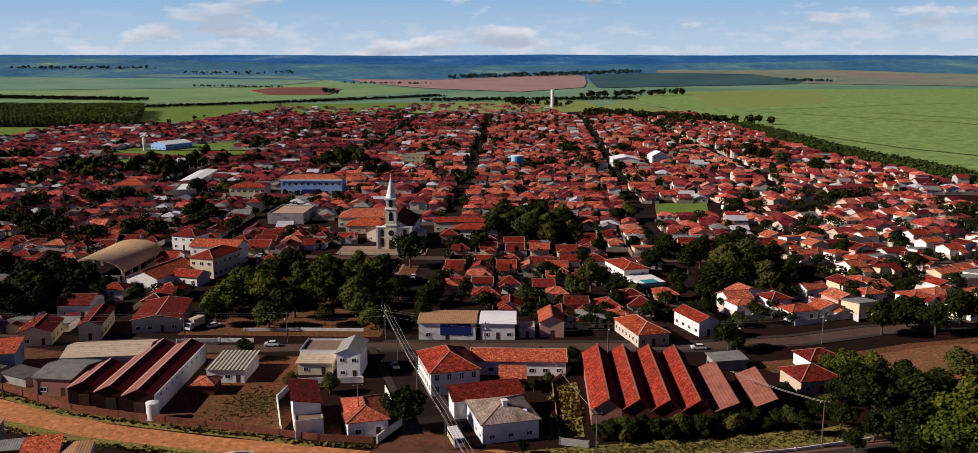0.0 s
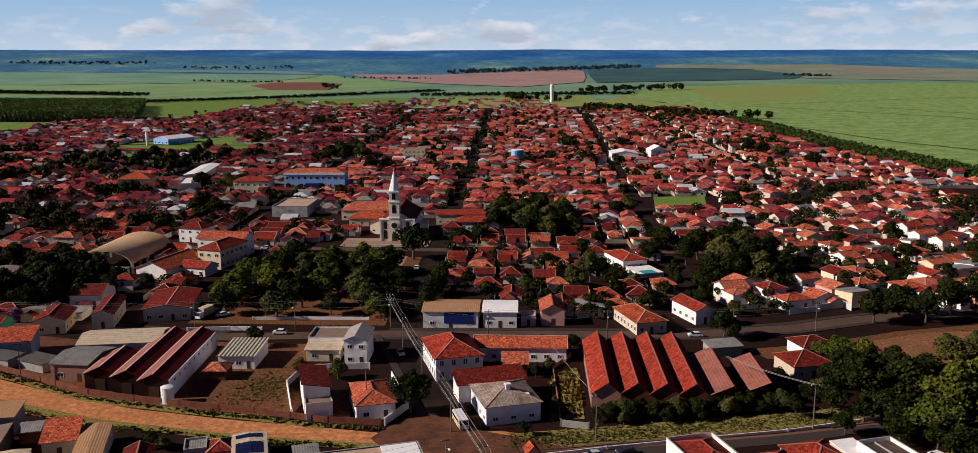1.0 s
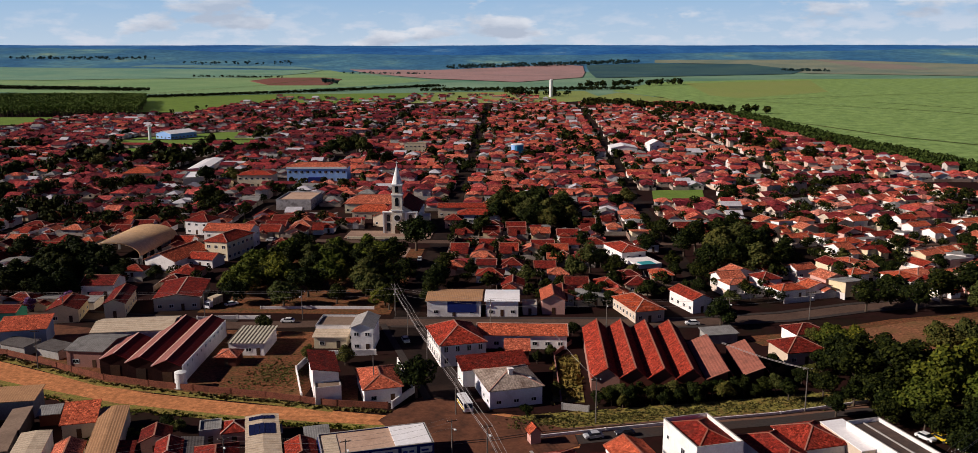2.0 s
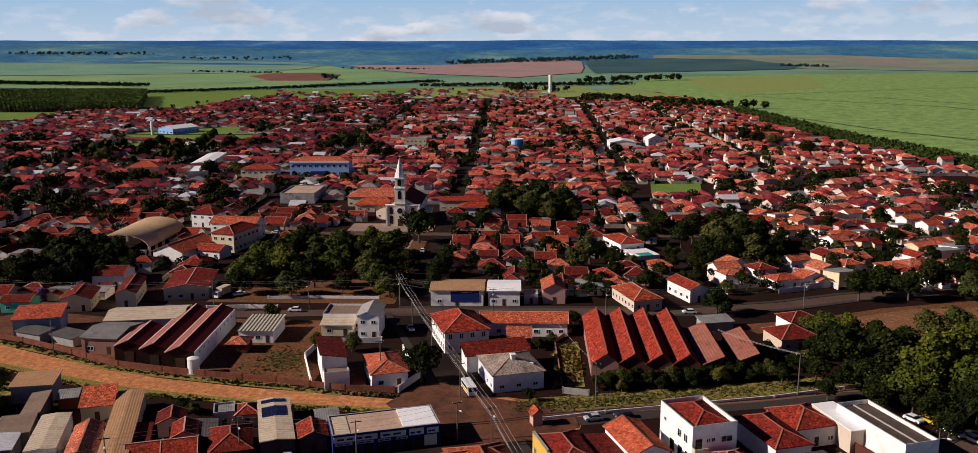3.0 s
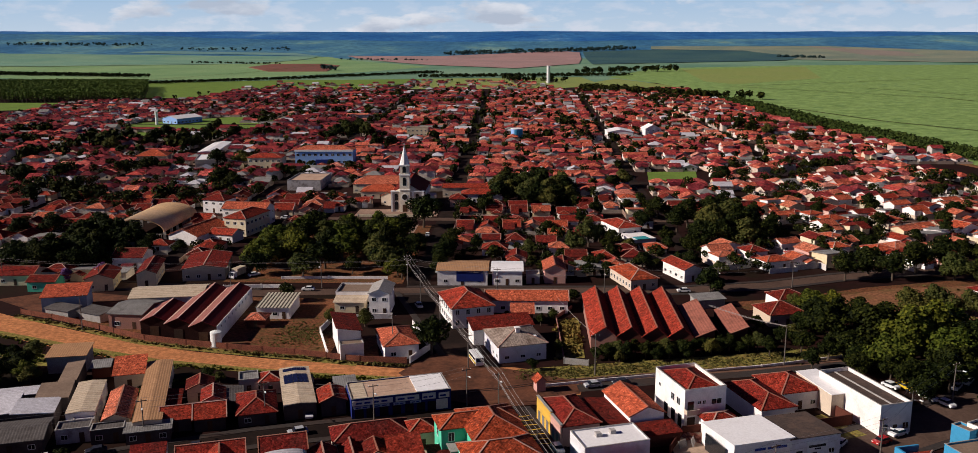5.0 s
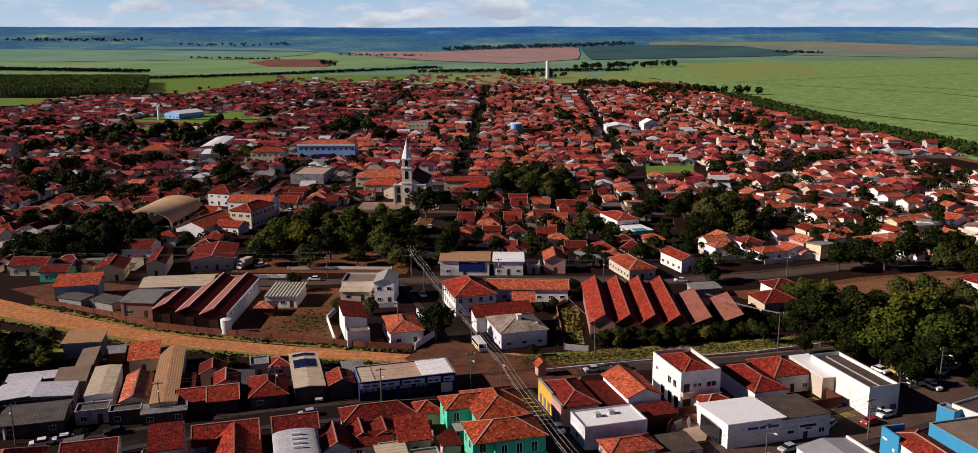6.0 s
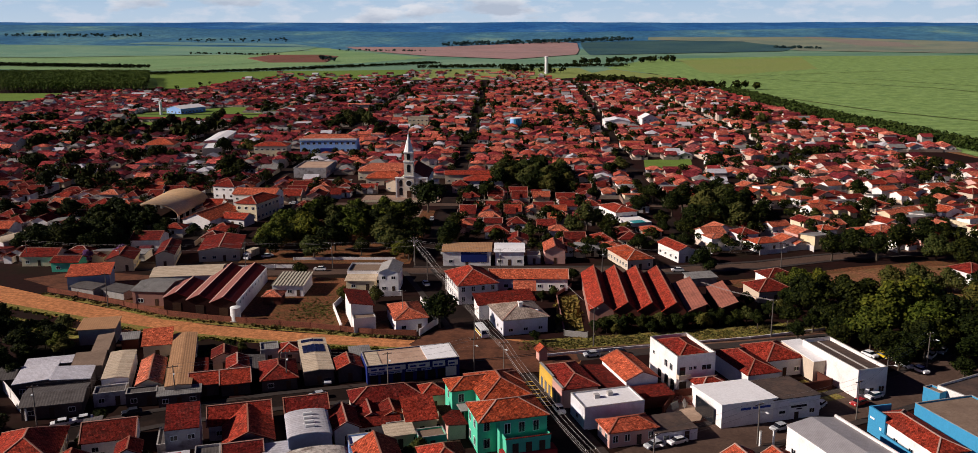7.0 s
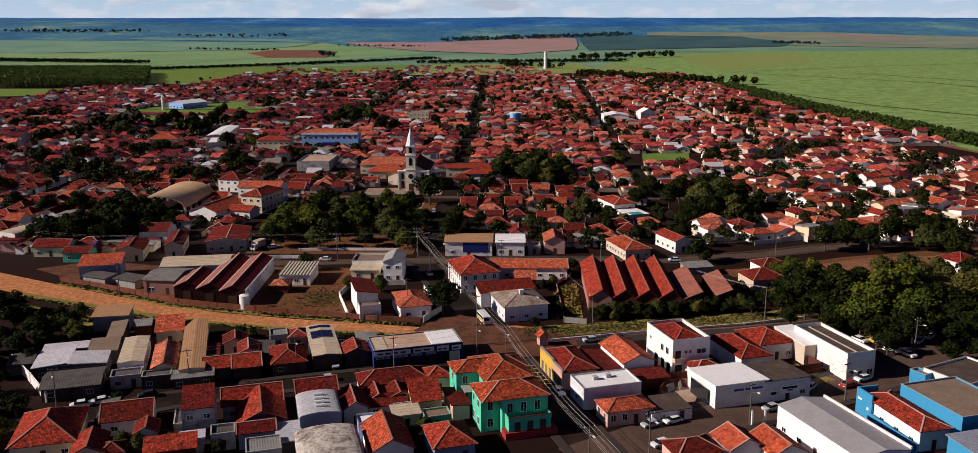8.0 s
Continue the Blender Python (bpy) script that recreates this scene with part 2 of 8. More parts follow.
SHEET_FLAKED = surface("flaking_cream_tin", [(0.50, 0.44, 0.39)], 0.7, 1.4, 0.45, (0.07, 0.04, 0.03), 1.0, bump=0.5, speck=(0.55, 1.15), crisp=(0.42, 0.5))
GRIME = (0.30, 0.24, 0.20)


def plaster(name, *tones, dirt=0.35, stain=GRIME, vary="object"):
    return surface(name, list(tones), 0.85, 3.0, 0.45, stain, dirt, bump=0.1, vary=vary, speck=(0.84, 1.08))


WHITE = plaster("white_plaster", (0.86, 0.82, 0.80), (0.80, 0.75, 0.72), dirt=0.28)
CREAM = plaster("cream_plaster", (0.68, 0.56, 0.36), (0.72, 0.63, 0.46))
PINK = plaster("pink_plaster", (0.60, 0.32, 0.27), (0.66, 0.42, 0.36))
BEIGE = plaster("beige_plaster", (0.52, 0.40, 0.29), (0.60, 0.50, 0.40))
GREY = plaster("grey_plaster", (0.34, 0.32, 0.31), (0.44, 0.42, 0.41))
MAROON = surface("dark_maroon_wall", [(0.030, 0.012, 0.010)], 0.95, 4.0, 0.5, (0.06, 0.022, 0.018), 0.5)
# Church plaster greyed down: the front's shade is in this tone.
CHURCH_SHADED = plaster("shaded_cream_plaster", (0.66, 0.57, 0.49), dirt=0.3)
CHURCH = plaster("pale_cream_plaster", (0.80, 0.72, 0.58), dirt=0.25)
YELLOW = plaster("yellow_plaster", (0.70, 0.42, 0.07))
GREEN = plaster("green_plaster", (0.10, 0.52, 0.34), dirt=0.2, stain=(0.06, 0.34, 0.24))
BLUE = plaster("blue_plaster", (0.05, 0.27, 0.47), dirt=0.2, stain=(0.03, 0.2, 0.42))
NAVY = plaster("navy_plaster", (0.018, 0.030, 0.16), dirt=0.2, stain=(0.02, 0.02, 0.06))
PALE_BLUE = plaster("pale_blue_plaster", (0.28, 0.46, 0.80), dirt=0.2, stain=(0.16, 0.28, 0.5))
STEEL_BLUE = plaster("steel_blue_plaster", (0.20, 0.24, 0.34), dirt=0.3, stain=(0.1, 0.11, 0.15))
RED_PAINT = plaster("red_painted_plaster", (0.36, 0.03, 0.03), dirt=0.4, stain=(0.14, 0.02, 0.02))
BRICK = surface("red_brickwork", [(0.10, 0.032, 0.023)], 0.95, 5.0, 0.5, (0.10, 0.045, 0.03), 0.5)
PINK_BLOCK = surface("pinkish_block_wall", [(0.34, 0.17, 0.135)], 0.95, 5.0, 0.5, (0.22, 0.12, 0.09), 0.5)
WALL_FAR = surface("plaster_of_the_town", [(0.7225, 0.6624, 0.5821), (0.6021, 0.4415, 0.3412), (0.7828, 0.7526, 0.7025), (0.5519, 0.4014, 0.3412), (0.6624, 0.5620, 0.3814), (0.4215, 0.3613, 0.3312), (0.7426, 0.7025, 0.6624)], 0.9, 2.0, 0.3, GRIME, 0.4, vary="island", world_space=True)
FENCE_FAR = surface("rendered_yard_wall", [(0.3450, 0.2700, 0.2175), (0.4650, 0.4125, 0.3600), (0.2550, 0.1650, 0.1275), (0.3900, 0.3450, 0.3000)], 0.95, 2.0, 0.4, (0.16, 0.10, 0.08), 0.6, vary="island", world_space=True)
# Near-black plaster: the shade on the street fronts is in its colour.
SHADE_DARK = plaster("shade_dark_plaster", (0.06, 0.048, 0.046), (0.11, 0.085, 0.08), dirt=0.6, stain=(0.03, 0.022, 0.02))
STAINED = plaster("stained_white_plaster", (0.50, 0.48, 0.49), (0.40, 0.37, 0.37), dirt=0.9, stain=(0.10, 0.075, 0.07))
STAINED_LIGHT = plaster("streaked_white_plaster", (0.74, 0.72, 0.76), dirt=0.4)
ROOF_WEATHERED = surface("weathered_brown_grey_roof", [(0.33, 0.26, 0.215)], 0.85, 2.0, 0.3, (0.10, 0.06, 0.045), 0.9, ribs=("X", 0.6), speck=(0.5, 1.4), crisp=(0.4, 0.62))
PALE_PANEL = plaster("pale_blue_sign_panel", (0.42, 0.50, 0.66), dirt=0.2)
ROOF_PINK = surface("dusty_pink_roof_slab", [(0.50, 0.34, 0.25)], 0.9, 2.0, 0.25, (0.30, 0.18, 0.12), 0.7)
SHEET_STEEL = surface("grey_steel_sheet", [(0.34, 0.32, 0.33)], 0.5, 1.0, 0.2, (0.22, 0.20, 0.20), 0.4, ribs=("X", 0.33), bump=0.1, speck=(0.85, 1.1))
RED_ASPHALT = surface("asphalt_under_red_dust", [(0.14, 0.058, 0.034)], 0.95, 1.0, 0.2, (0.034, 0.020, 0.016), 0.85, world_space=True)
WALL_RED = surface("dusty_red_brickwork", [(0.19, 0.066, 0.042)], 0.95, 4.0, 0.4, (0.06, 0.025, 0.018), 0.7, speck=(0.5, 1.4), crisp=(0.38, 0.62))
TRIM = plaster("white_trim", (0.80, 0.79, 0.77), dirt=0.15)
POLE_GREY = surface("sooty_concrete_pole", [(0.15, 0.13, 0.115)], 0.9, 4.0, 0.6, (0.08, 0.06, 0.05), 0.5)
WOOD = surface("dark_wood", [(0.10, 0.05, 0.028), (0.06, 0.04, 0.03)], 0.7, 6.0, 0.8, (0.03, 0.02, 0.015), 0.3)
METAL_DOOR = surface("painted_steel_door", [(0.20, 0.20, 0.21), (0.12, 0.13, 0.15), (0.30, 0.22, 0.16)], 0.5, 4.0, 0.8, (0.1, 0.06, 0.04), 0.3, ribs=("Z", 0.12))
CONCRETE = surface("weathered_concrete", [(0.34, 0.32, 0.30)], 0.9, 4.0, 0.6, (0.16, 0.14, 0.12), 0.5)
ASPHALT = surface("asphalt", [(0.016, 0.0105, 0.0088)], 0.9, 1.2, 0.10, (0.052, 0.030, 0.023), 0.7, world_space=True)
PAVING = surface("concrete_paving", [(0.0488, 0.0403, 0.0370)], 0.9, 1.4, 0.15, (0.06, 0.035, 0.027), 0.7, world_space=True)
# Asphalt again, dusty and with sunlight in its colour, for the sunlit streets.
DUSTY_LIT_ASPHALT = surface("dusty_sunlit_asphalt", [(0.105, 0.066, 0.050)], 0.9, 1.2, 0.10, (0.050, 0.030, 0.023), 0.6, world_space=True)
DIRT = surface("red_dirt_road", [(0.5184, 0.2107, 0.0855)], 0.95, 0.7, 0.12, (0.30, 0.12, 0.055), 0.5, world_space=True, bump=0.6, speck=(0.5, 1.35), crisp=(0.38, 0.64))
DIRT_YARD = surface("bare_red_yard", [(0.16, 0.062, 0.030)], 0.95, 1.2, 0.22, (0.070, 0.060, 0.022), 0.8, world_space=True, bump=0.8, speck=(0.35, 1.6), crisp=(0.38, 0.64))
LOT_EARTH = surface("bare_lot_earth", [(0.24, 0.105, 0.055)], 0.95, 1.0, 0.12, (0.11, 0.085, 0.03), 0.85, world_space=True, bump=0.8, speck=(0.45, 1.5), crisp=(0.38, 0.64))
GRASS_DRY = surface("dry_roadside_grass", [(0.21, 0.185, 0.045)], 0.95, 1.2, 0.25, (0.20, 0.085, 0.04), 0.8, world_space=True, bump=0.8, speck=(0.35, 1.6), crisp=(0.38, 0.64))
GRASS_GREEN = surface("short_green_grass", [(0.15, 0.23, 0.045)], 0.95, 0.8, 0.06, (0.09, 0.14, 0.03), 0.7, world_space=True)
PALE_YARD = surface("pale_trodden_yard", [(0.42, 0.30, 0.22)], 0.95, 0.9, 0.15, (0.28, 0.17, 0.11), 0.6, world_space=True)
PLAZA = surface("plaza_paving", [(0.30, 0.20, 0.15)], 0.9, 1.2, 0.1, (0.2, 0.13, 0.1), 0.6, world_space=True)
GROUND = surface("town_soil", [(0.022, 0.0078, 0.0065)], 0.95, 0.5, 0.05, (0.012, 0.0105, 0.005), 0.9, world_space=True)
RED_DUST = surface("galvanised_grille", [(0.3, 0.3, 0.32)], 0.5, 4.0, 0.5, (0.1, 0.1, 0.1), 0.3, metal=0.6)
PAINT_WHITE = surface("white_paint", [(0.78, 0.78, 0.76)], 0.6, 5.0, 0.5, (0.4, 0.38, 0.36), 0.2)
PAINT_YELLOW = surface("worn_yellow_paint", [(0.62, 0.40, 0.04)], 0.7, 3.0, 0.6, (0.06, 0.055, 0.05), 0.6, world_space=True)
SIGN_BLUE = surface("blue_sign_board", [(0.03, 0.06, 0.30)], 0.5, 3.0, 0.5, (0.02, 0.03, 0.1), 0.2)
RAIL_STEEL = surface("rail_steel", [(0.20, 0.16, 0.14)], 0.45, 5.0, 0.6, (0.1, 0.05, 0.03), 0.4, metal=0.7)
WIRE = surface("weathered_cable", [(0.26, 0.23, 0.22)], 0.6, 5.0, 0.5, (0.2, 0.18, 0.16), 0.2)
BALLAST = surface("rusty_ballast", [(0.15, 0.085, 0.06)], 0.95, 2.0, 0.3, (0.26, 0.12, 0.07), 0.6, world_space=True)
TYRE = surface("tyre_rubber", [(0.02, 0.02, 0.02)], 0.9)
CAR_PAINT = {}
for key, tone in (("white", (0.78, 0.78, 0.78)), ("silver", (0.42, 0.43, 0.45)), ("red", (0.38, 0.02, 0.02)), ("dark", (0.03, 0.032, 0.04)), ("yellow", (0.62, 0.42, 0.03))):
    CAR_PAINT[key] = surface(key + "_car_paint", [tone], 0.25, 8.0, 0.8, tuple(c * 0.7 for c in tone), 0.15, bump=0.02, spec=0.5)

GLASS, n_, l_, b_ = nodes_of("dark_window_glass")
b_.inputs["Base Color"].default_value, b_.inputs["Roughness"].default_value = (0.012, 0.014, 0.018, 1), 0.12
SOLAR, n_, l_, b_ = nodes_of("solar_cells")
b_.inputs["Base Color"].default_value, b_.inputs["Roughness"].default_value = (0.010, 0.014, 0.045, 1), 0.15
WATER, n_, l_, b_ = nodes_of("pool_water")
b_.inputs["Base Color"].default_value, b_.inputs["Roughness"].default_value = (0.06, 0.38, 0.42, 1), 0.05


def leaves(name, tones, rough=0.7):
    m, n, l, bsdf = nodes_of(name)
    pick = n.new("ShaderNodeNewGeometry").outputs["Random Per Island"]
    own = n.new("ShaderNodeObjectInfo").outputs["Random"]
    base = ramp(n, [(i / (len(tones) - 1), c) for i, c in enumerate(tones)])
    l.new(pick, base.inputs["Fac"])
    tint = ramp(n, [(0.0, (0.75, 0.85, 0.8)), (0.5, (1.0, 1.0, 1.0)), (1.0, (1.3, 1.12, 0.9))])
    l.new(own, tint.inputs["Fac"])
    l.new(mix(n, l, "MULTIPLY", 1.0, base.outputs["Color"], tint.outputs["Color"]), bsdf.inputs["Base Color"])
    bsdf.inputs["Roughness"].default_value = rough
    bsdf.inputs["Specular IOR Level"].default_value = 0.05
    return m


LEAF_DARK = leaves("dark_foliage", [(0.0040, 0.0068, 0.0018), (0.0105, 0.0155, 0.0034), (0.0350, 0.0430, 0.0072)])
LEAF_LIGHT = leaves("light_foliage", [(0.022, 0.032, 0.005), (0.054, 0.067, 0.009), (0.102, 0.110, 0.014)])
LEAF_OLIVE = leaves("olive_foliage", [(0.0320, 0.0416, 0.0112), (0.0600, 0.0640, 0.0160), (0.0840, 0.0784, 0.0208)])
LEAF_LILAC = leaves("lilac_blossom", [(0.10, 0.035, 0.14), (0.18, 0.07, 0.22), (0.24, 0.12, 0.26)])
LEAF_EUCA = leaves("eucalyptus_foliage", [(0.030, 0.056, 0.012), (0.070, 0.105, 0.020), (0.130, 0.165, 0.034)])
LEAF_HEDGE = leaves("hedge_foliage", [(0.020, 0.034, 0.008), (0.040, 0.060, 0.012), (0.066, 0.088, 0.018)])
LEAF_DRY = leaves("dry_grass_blades", [(0.075, 0.068, 0.018), (0.13, 0.105, 0.030), (0.19, 0.14, 0.05)])
BARK = surface("grey_bark", [(0.10, 0.075, 0.055)], 0.95, 5.0, 0.8, (0.04, 0.03, 0.025), 0.4)


def field(name, tone, other, scale, amount=0.7, edge=(0.38, 0.66)):
    m, n, l, bsdf = nodes_of(name)
    at = n.new("ShaderNodeNewGeometry").outputs["Position"]
    broad = noise_tex(n, l, scale, 7, at, 0.6)
    pick = ramp(n, [(edge[0], (0, 0, 0)), (edge[1], (amount, amount, amount))])
    l.new(broad.outputs["Fac"], pick.inputs["Fac"])
    colour = mix(n, l, "MIX", pick.outputs["Color"], tone, other)
    fine = noise_tex(n, l, 0.22, 5, at, 0.75)
    speck = ramp(n, [(0.32, (0.6, 0.6, 0.6)), (0.68, (1.3, 1.3, 1.3))])
    l.new(fine.outputs["Fac"], speck.inputs["Fac"])
    colour = mix(n, l, "MULTIPLY", 0.7, colour, speck.outputs["Color"])
    l.new(colour, bsdf.inputs["Base Color"])
    b = n.new("ShaderNodeBump")
    b.inputs["Strength"].default_value, b.inputs["Distance"].default_value = 0.6, 1.0
    l.new(fine.outputs["Fac"], b.inputs["Height"])
    l.new(b.outputs["Normal"], bsdf.inputs["Normal"])
    bsdf.inputs["Roughness"].default_value = 0.95
    bsdf.inputs["Specular IOR Level"].default_value = 0.1
    return m


CANE = field("sugar_cane", (0.2538, 0.3700, 0.1150), (0.1350, 0.2250, 0.0620), 0.07, amount=1.0)
# The haze of distance is mixed into these two blue-green crop colours.
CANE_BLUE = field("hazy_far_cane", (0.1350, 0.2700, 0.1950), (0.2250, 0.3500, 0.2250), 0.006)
CANE_HAZY = field("hazed_pale_cane", (0.1150, 0.2400, 0.2500), (0.1900, 0.3100, 0.2600), 0.006)
CANE_BROWN = field("ripening_cane", (0.2430, 0.2768, 0.0847), (0.2052, 0.2825, 0.0735), 0.006)
CANE_FAR = field("far_cane", (0.1650, 0.2900, 0.1250), (0.2800, 0.3800, 0.1700), 0.005)
GREEN_COUNTRY = field("green_farmland", (0.1080, 0.2260, 0.1469), (0.2052, 0.3164, 0.2034), 0.0035, amount=1.0)
PLOUGHED = field("ploughed_red_earth", (0.3900, 0.2350, 0.2200), (0.2538, 0.1865, 0.1695), 0.006)
FADED_EARTH = field("faded_bare_earth", (0.2600, 0.2150, 0.1800), (0.1900, 0.1900, 0.1550), 0.006)
PLOUGHED_NEAR = field("ploughed_brown_earth", (0.2160, 0.0847, 0.0621), (0.1512, 0.0791, 0.0565), 0.01)
TRACK = surface("field_track", [(0.085, 0.105, 0.034)], 0.95, 0.2, 0.02, (0.12, 0.10, 0.045), 0.6, world_space=True)


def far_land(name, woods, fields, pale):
    """Blue distance, the air haze put into the colours: long strips of wood, field and pasture that lie across the
    view.
    """
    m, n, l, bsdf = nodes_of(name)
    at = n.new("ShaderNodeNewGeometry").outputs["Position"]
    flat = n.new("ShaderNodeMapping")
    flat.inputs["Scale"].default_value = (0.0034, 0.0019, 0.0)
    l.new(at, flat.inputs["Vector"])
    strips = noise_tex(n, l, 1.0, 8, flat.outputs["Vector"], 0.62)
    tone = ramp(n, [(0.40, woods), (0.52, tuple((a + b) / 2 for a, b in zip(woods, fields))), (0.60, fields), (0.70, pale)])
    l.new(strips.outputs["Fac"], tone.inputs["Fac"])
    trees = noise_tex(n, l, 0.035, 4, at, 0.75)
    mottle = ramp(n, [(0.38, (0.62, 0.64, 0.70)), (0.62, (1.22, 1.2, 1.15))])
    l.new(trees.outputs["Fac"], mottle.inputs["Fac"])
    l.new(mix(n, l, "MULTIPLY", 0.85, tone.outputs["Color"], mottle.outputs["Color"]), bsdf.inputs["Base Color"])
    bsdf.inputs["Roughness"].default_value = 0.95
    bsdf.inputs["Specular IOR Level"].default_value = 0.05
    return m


# The farther the land, the more blue air haze its base colours hold.
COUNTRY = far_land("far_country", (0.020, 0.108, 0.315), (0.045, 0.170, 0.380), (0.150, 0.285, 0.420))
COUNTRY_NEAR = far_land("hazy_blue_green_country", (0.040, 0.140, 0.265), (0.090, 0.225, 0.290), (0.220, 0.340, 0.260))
# Dark tone with cloud shade and some haze mixed in.
CLOUD_SHADED_FIELD = field("far_cloud_shaded_field", (0.0330, 0.0850, 0.1050), (0.0700, 0.1350, 0.1150), 0.004)
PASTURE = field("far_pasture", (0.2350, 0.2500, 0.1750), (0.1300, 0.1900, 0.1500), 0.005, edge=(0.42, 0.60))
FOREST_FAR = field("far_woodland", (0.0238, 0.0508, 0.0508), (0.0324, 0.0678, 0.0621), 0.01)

# ---- mesh helpers ----
class Geo:
    """Collects corners and faces, each with a material slot; put() moves what is added next."""

    def __init__(self):
        self.v, self.f, self.m = [], [], []
        self.slot, self.place = 0, None

    def put(self, x=0.0, y=0.0, rot=0.0, z=0.0):
        c, s = math.cos(radians(rot)), math.sin(radians(rot))
        self.place = (x, y, z, c, s)

    def add(self, verts, faces):
        k = len(self.v)
        if self.place:
            x, y, z, c, s = self.place
            verts = [(x + a * c - b * s, y + a * s + b * c, z + h) for a, b, h in verts]
        self.v.extend(verts)
        self.f.extend([tuple(k + i for i in f) for f in faces])
        self.m.extend([self.slot] * len(faces))
        return self

    def box(self, x0, y0, z0, x1, y1, z1):
        return self.add([(x0, y0, z0), (x1, y0, z0), (x1, y1, z0), (x0, y1, z0), (x0, y0, z1), (x1, y0, z1), (x1, y1, z1), (x0, y1, z1)],
                        [(3, 2, 1, 0), (4, 5, 6, 7), (0, 1, 5, 4), (1, 2, 6, 5), (2, 3, 7, 6), (3, 0, 4, 7)])

    def tube(self, p, q, r0, r1, n=6):
        p, q = Vector(p), Vector(q)
        way = (q - p).normalized()
        a = way.orthogonal().normalized()
        b = way.cross(a)
        ring = [(math.cos(2 * math.pi * i / n), math.sin(2 * math.pi * i / n)) for i in range(n)]
        v = [tuple(p + (a * c + b * s) * r0) for c, s in ring] + [tuple(q + (a * c + b * s) * r1) for c, s in ring]
        f = [(i, (i + 1) % n, n + (i + 1) % n, n + i) for i in range(n)]
        return self.add(v, f + [tuple(range(n))[::-1], tuple(range(n, 2 * n))])

    def beam(self, p, q, w, h):
        """A bar of that width and height from p to q."""
        p, q = Vector(p), Vector(q)
        side = (q - p).cross(Vector((0, 0, 1)))
        side = side.normalized() * w / 2 if side.length > 1e-6 else Vector((w / 2, 0, 0))
        up = Vector((0, 0, h))
        v = [tuple(c) for c in (p - side, p + side, p + side + up, p - side + up, q - side, q + side, q + side + up, q - side + up)]
        return self.add(v, [(0, 1, 2, 3), (7, 6, 5, 4), (1, 0, 4, 5), (2, 1, 5, 6), (3, 2, 6, 7), (0, 3, 7, 4)])

    def extrude(self, profile, x0, x1, along="x"):
        """A closed profile of (across, height), drawn out along x or y."""
        n = len(profile)
        if along == "x":
            v = [(x0, a, h) for a, h in profile] + [(x1, a, h) for a, h in profile]
        else:
            v = [(-a, x0, h) for a, h in profile] + [(-a, x1, h) for a, h in profile]
        f = [(i, (i + 1) % n, n + (i + 1) % n, n + i) for i in range(n)]
        return self.add(v, [tuple(range(n))[::-1], tuple(range(n, 2 * n))] + [tuple(reversed(q)) for q in f])

    def mesh(self, name, *mats, smooth=False):
        me = bpy.data.meshes.new(name)
        me.from_pydata(self.v, [], self.f)
        for m in mats:
            me.materials.append(m)
        if len(mats) > 1:
            me.polygons.foreach_set("material_index", self.m)
        if smooth:
            me.polygons.foreach_set("use_smooth", [True] * len(self.f))
        me.update()
        return me


def part(name, geo, material, parent, label="", smooth=False):
    """Links geo (or a mesh) as one mesh object under a thing or a part."""
    mats = material if isinstance(material, tuple) else (material,)
    ob = new(name, geo if isinstance(geo, bpy.types.Mesh) else geo.mesh(name, *mats, smooth=smooth))
    ob.parent = parent
    return tagged(ob, label)


def thing(name, x, y, rot=0.0, z=0.0, label="", category="", group="", kind=""):
    ob = new(name)
    ob.matrix_basis = pose(x, y, z, 0, 0, rot)
    ob.empty_display_size = 0.5
    return tagged(ob, label, category, group, kind)


# ---- the lie of the land: flat round the town, rising to low hills at the skyline ----
def land(x, y):
    r = math.hypot(x, y)
    k = min(max((r - 3000) / 1850, 0.0), 1.0)
    roll_ = noise.noise((x * 0.0011, y * 0.0011, 0.3)) * 9 * k
    far = min(max((r - 3700) / 600, 0.0), 1.0)
    hills = (noise.noise((x * 0.0032, y * 0.0040, 1.7)) + 0.5 * noise.noise((x * 0.0085, y * 0.009, 4.1))) * 4.0 * far
    lean = min(max(10 + x / 270, 0.0), 20.0) * k * k  # the skyline sinks towards the east
    return 50 * k * k * (3 - 2 * k) + 50 * k + roll_ + hills - lean


def sheet(name, xs, ys, lift, mat, label, category, kind="structure", keep=None):
    g = Geo()
    g.v = [(x, y, land(x, y) + lift) for y in ys for x in xs]
    nx = len(xs)
    g.f = [(j * nx + i, j * nx + i + 1, (j + 1) * nx + i + 1, (j + 1) * nx + i) for j in range(len(ys) - 1) for i in range(nx - 1)]
    ob = new(name, g.mesh(name, mat, smooth=True))
    return tagged(ob, label, category, kind=kind)


near = [i * 60 for i in range(-20, 21)]
far_x = list(range(-5600, -1250, 80))
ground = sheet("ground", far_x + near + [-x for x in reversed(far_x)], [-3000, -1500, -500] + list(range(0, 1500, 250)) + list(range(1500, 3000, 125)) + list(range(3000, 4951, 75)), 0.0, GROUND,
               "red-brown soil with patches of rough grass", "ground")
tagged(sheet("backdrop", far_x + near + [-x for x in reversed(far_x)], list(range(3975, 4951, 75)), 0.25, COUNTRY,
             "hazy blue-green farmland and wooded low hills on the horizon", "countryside"))


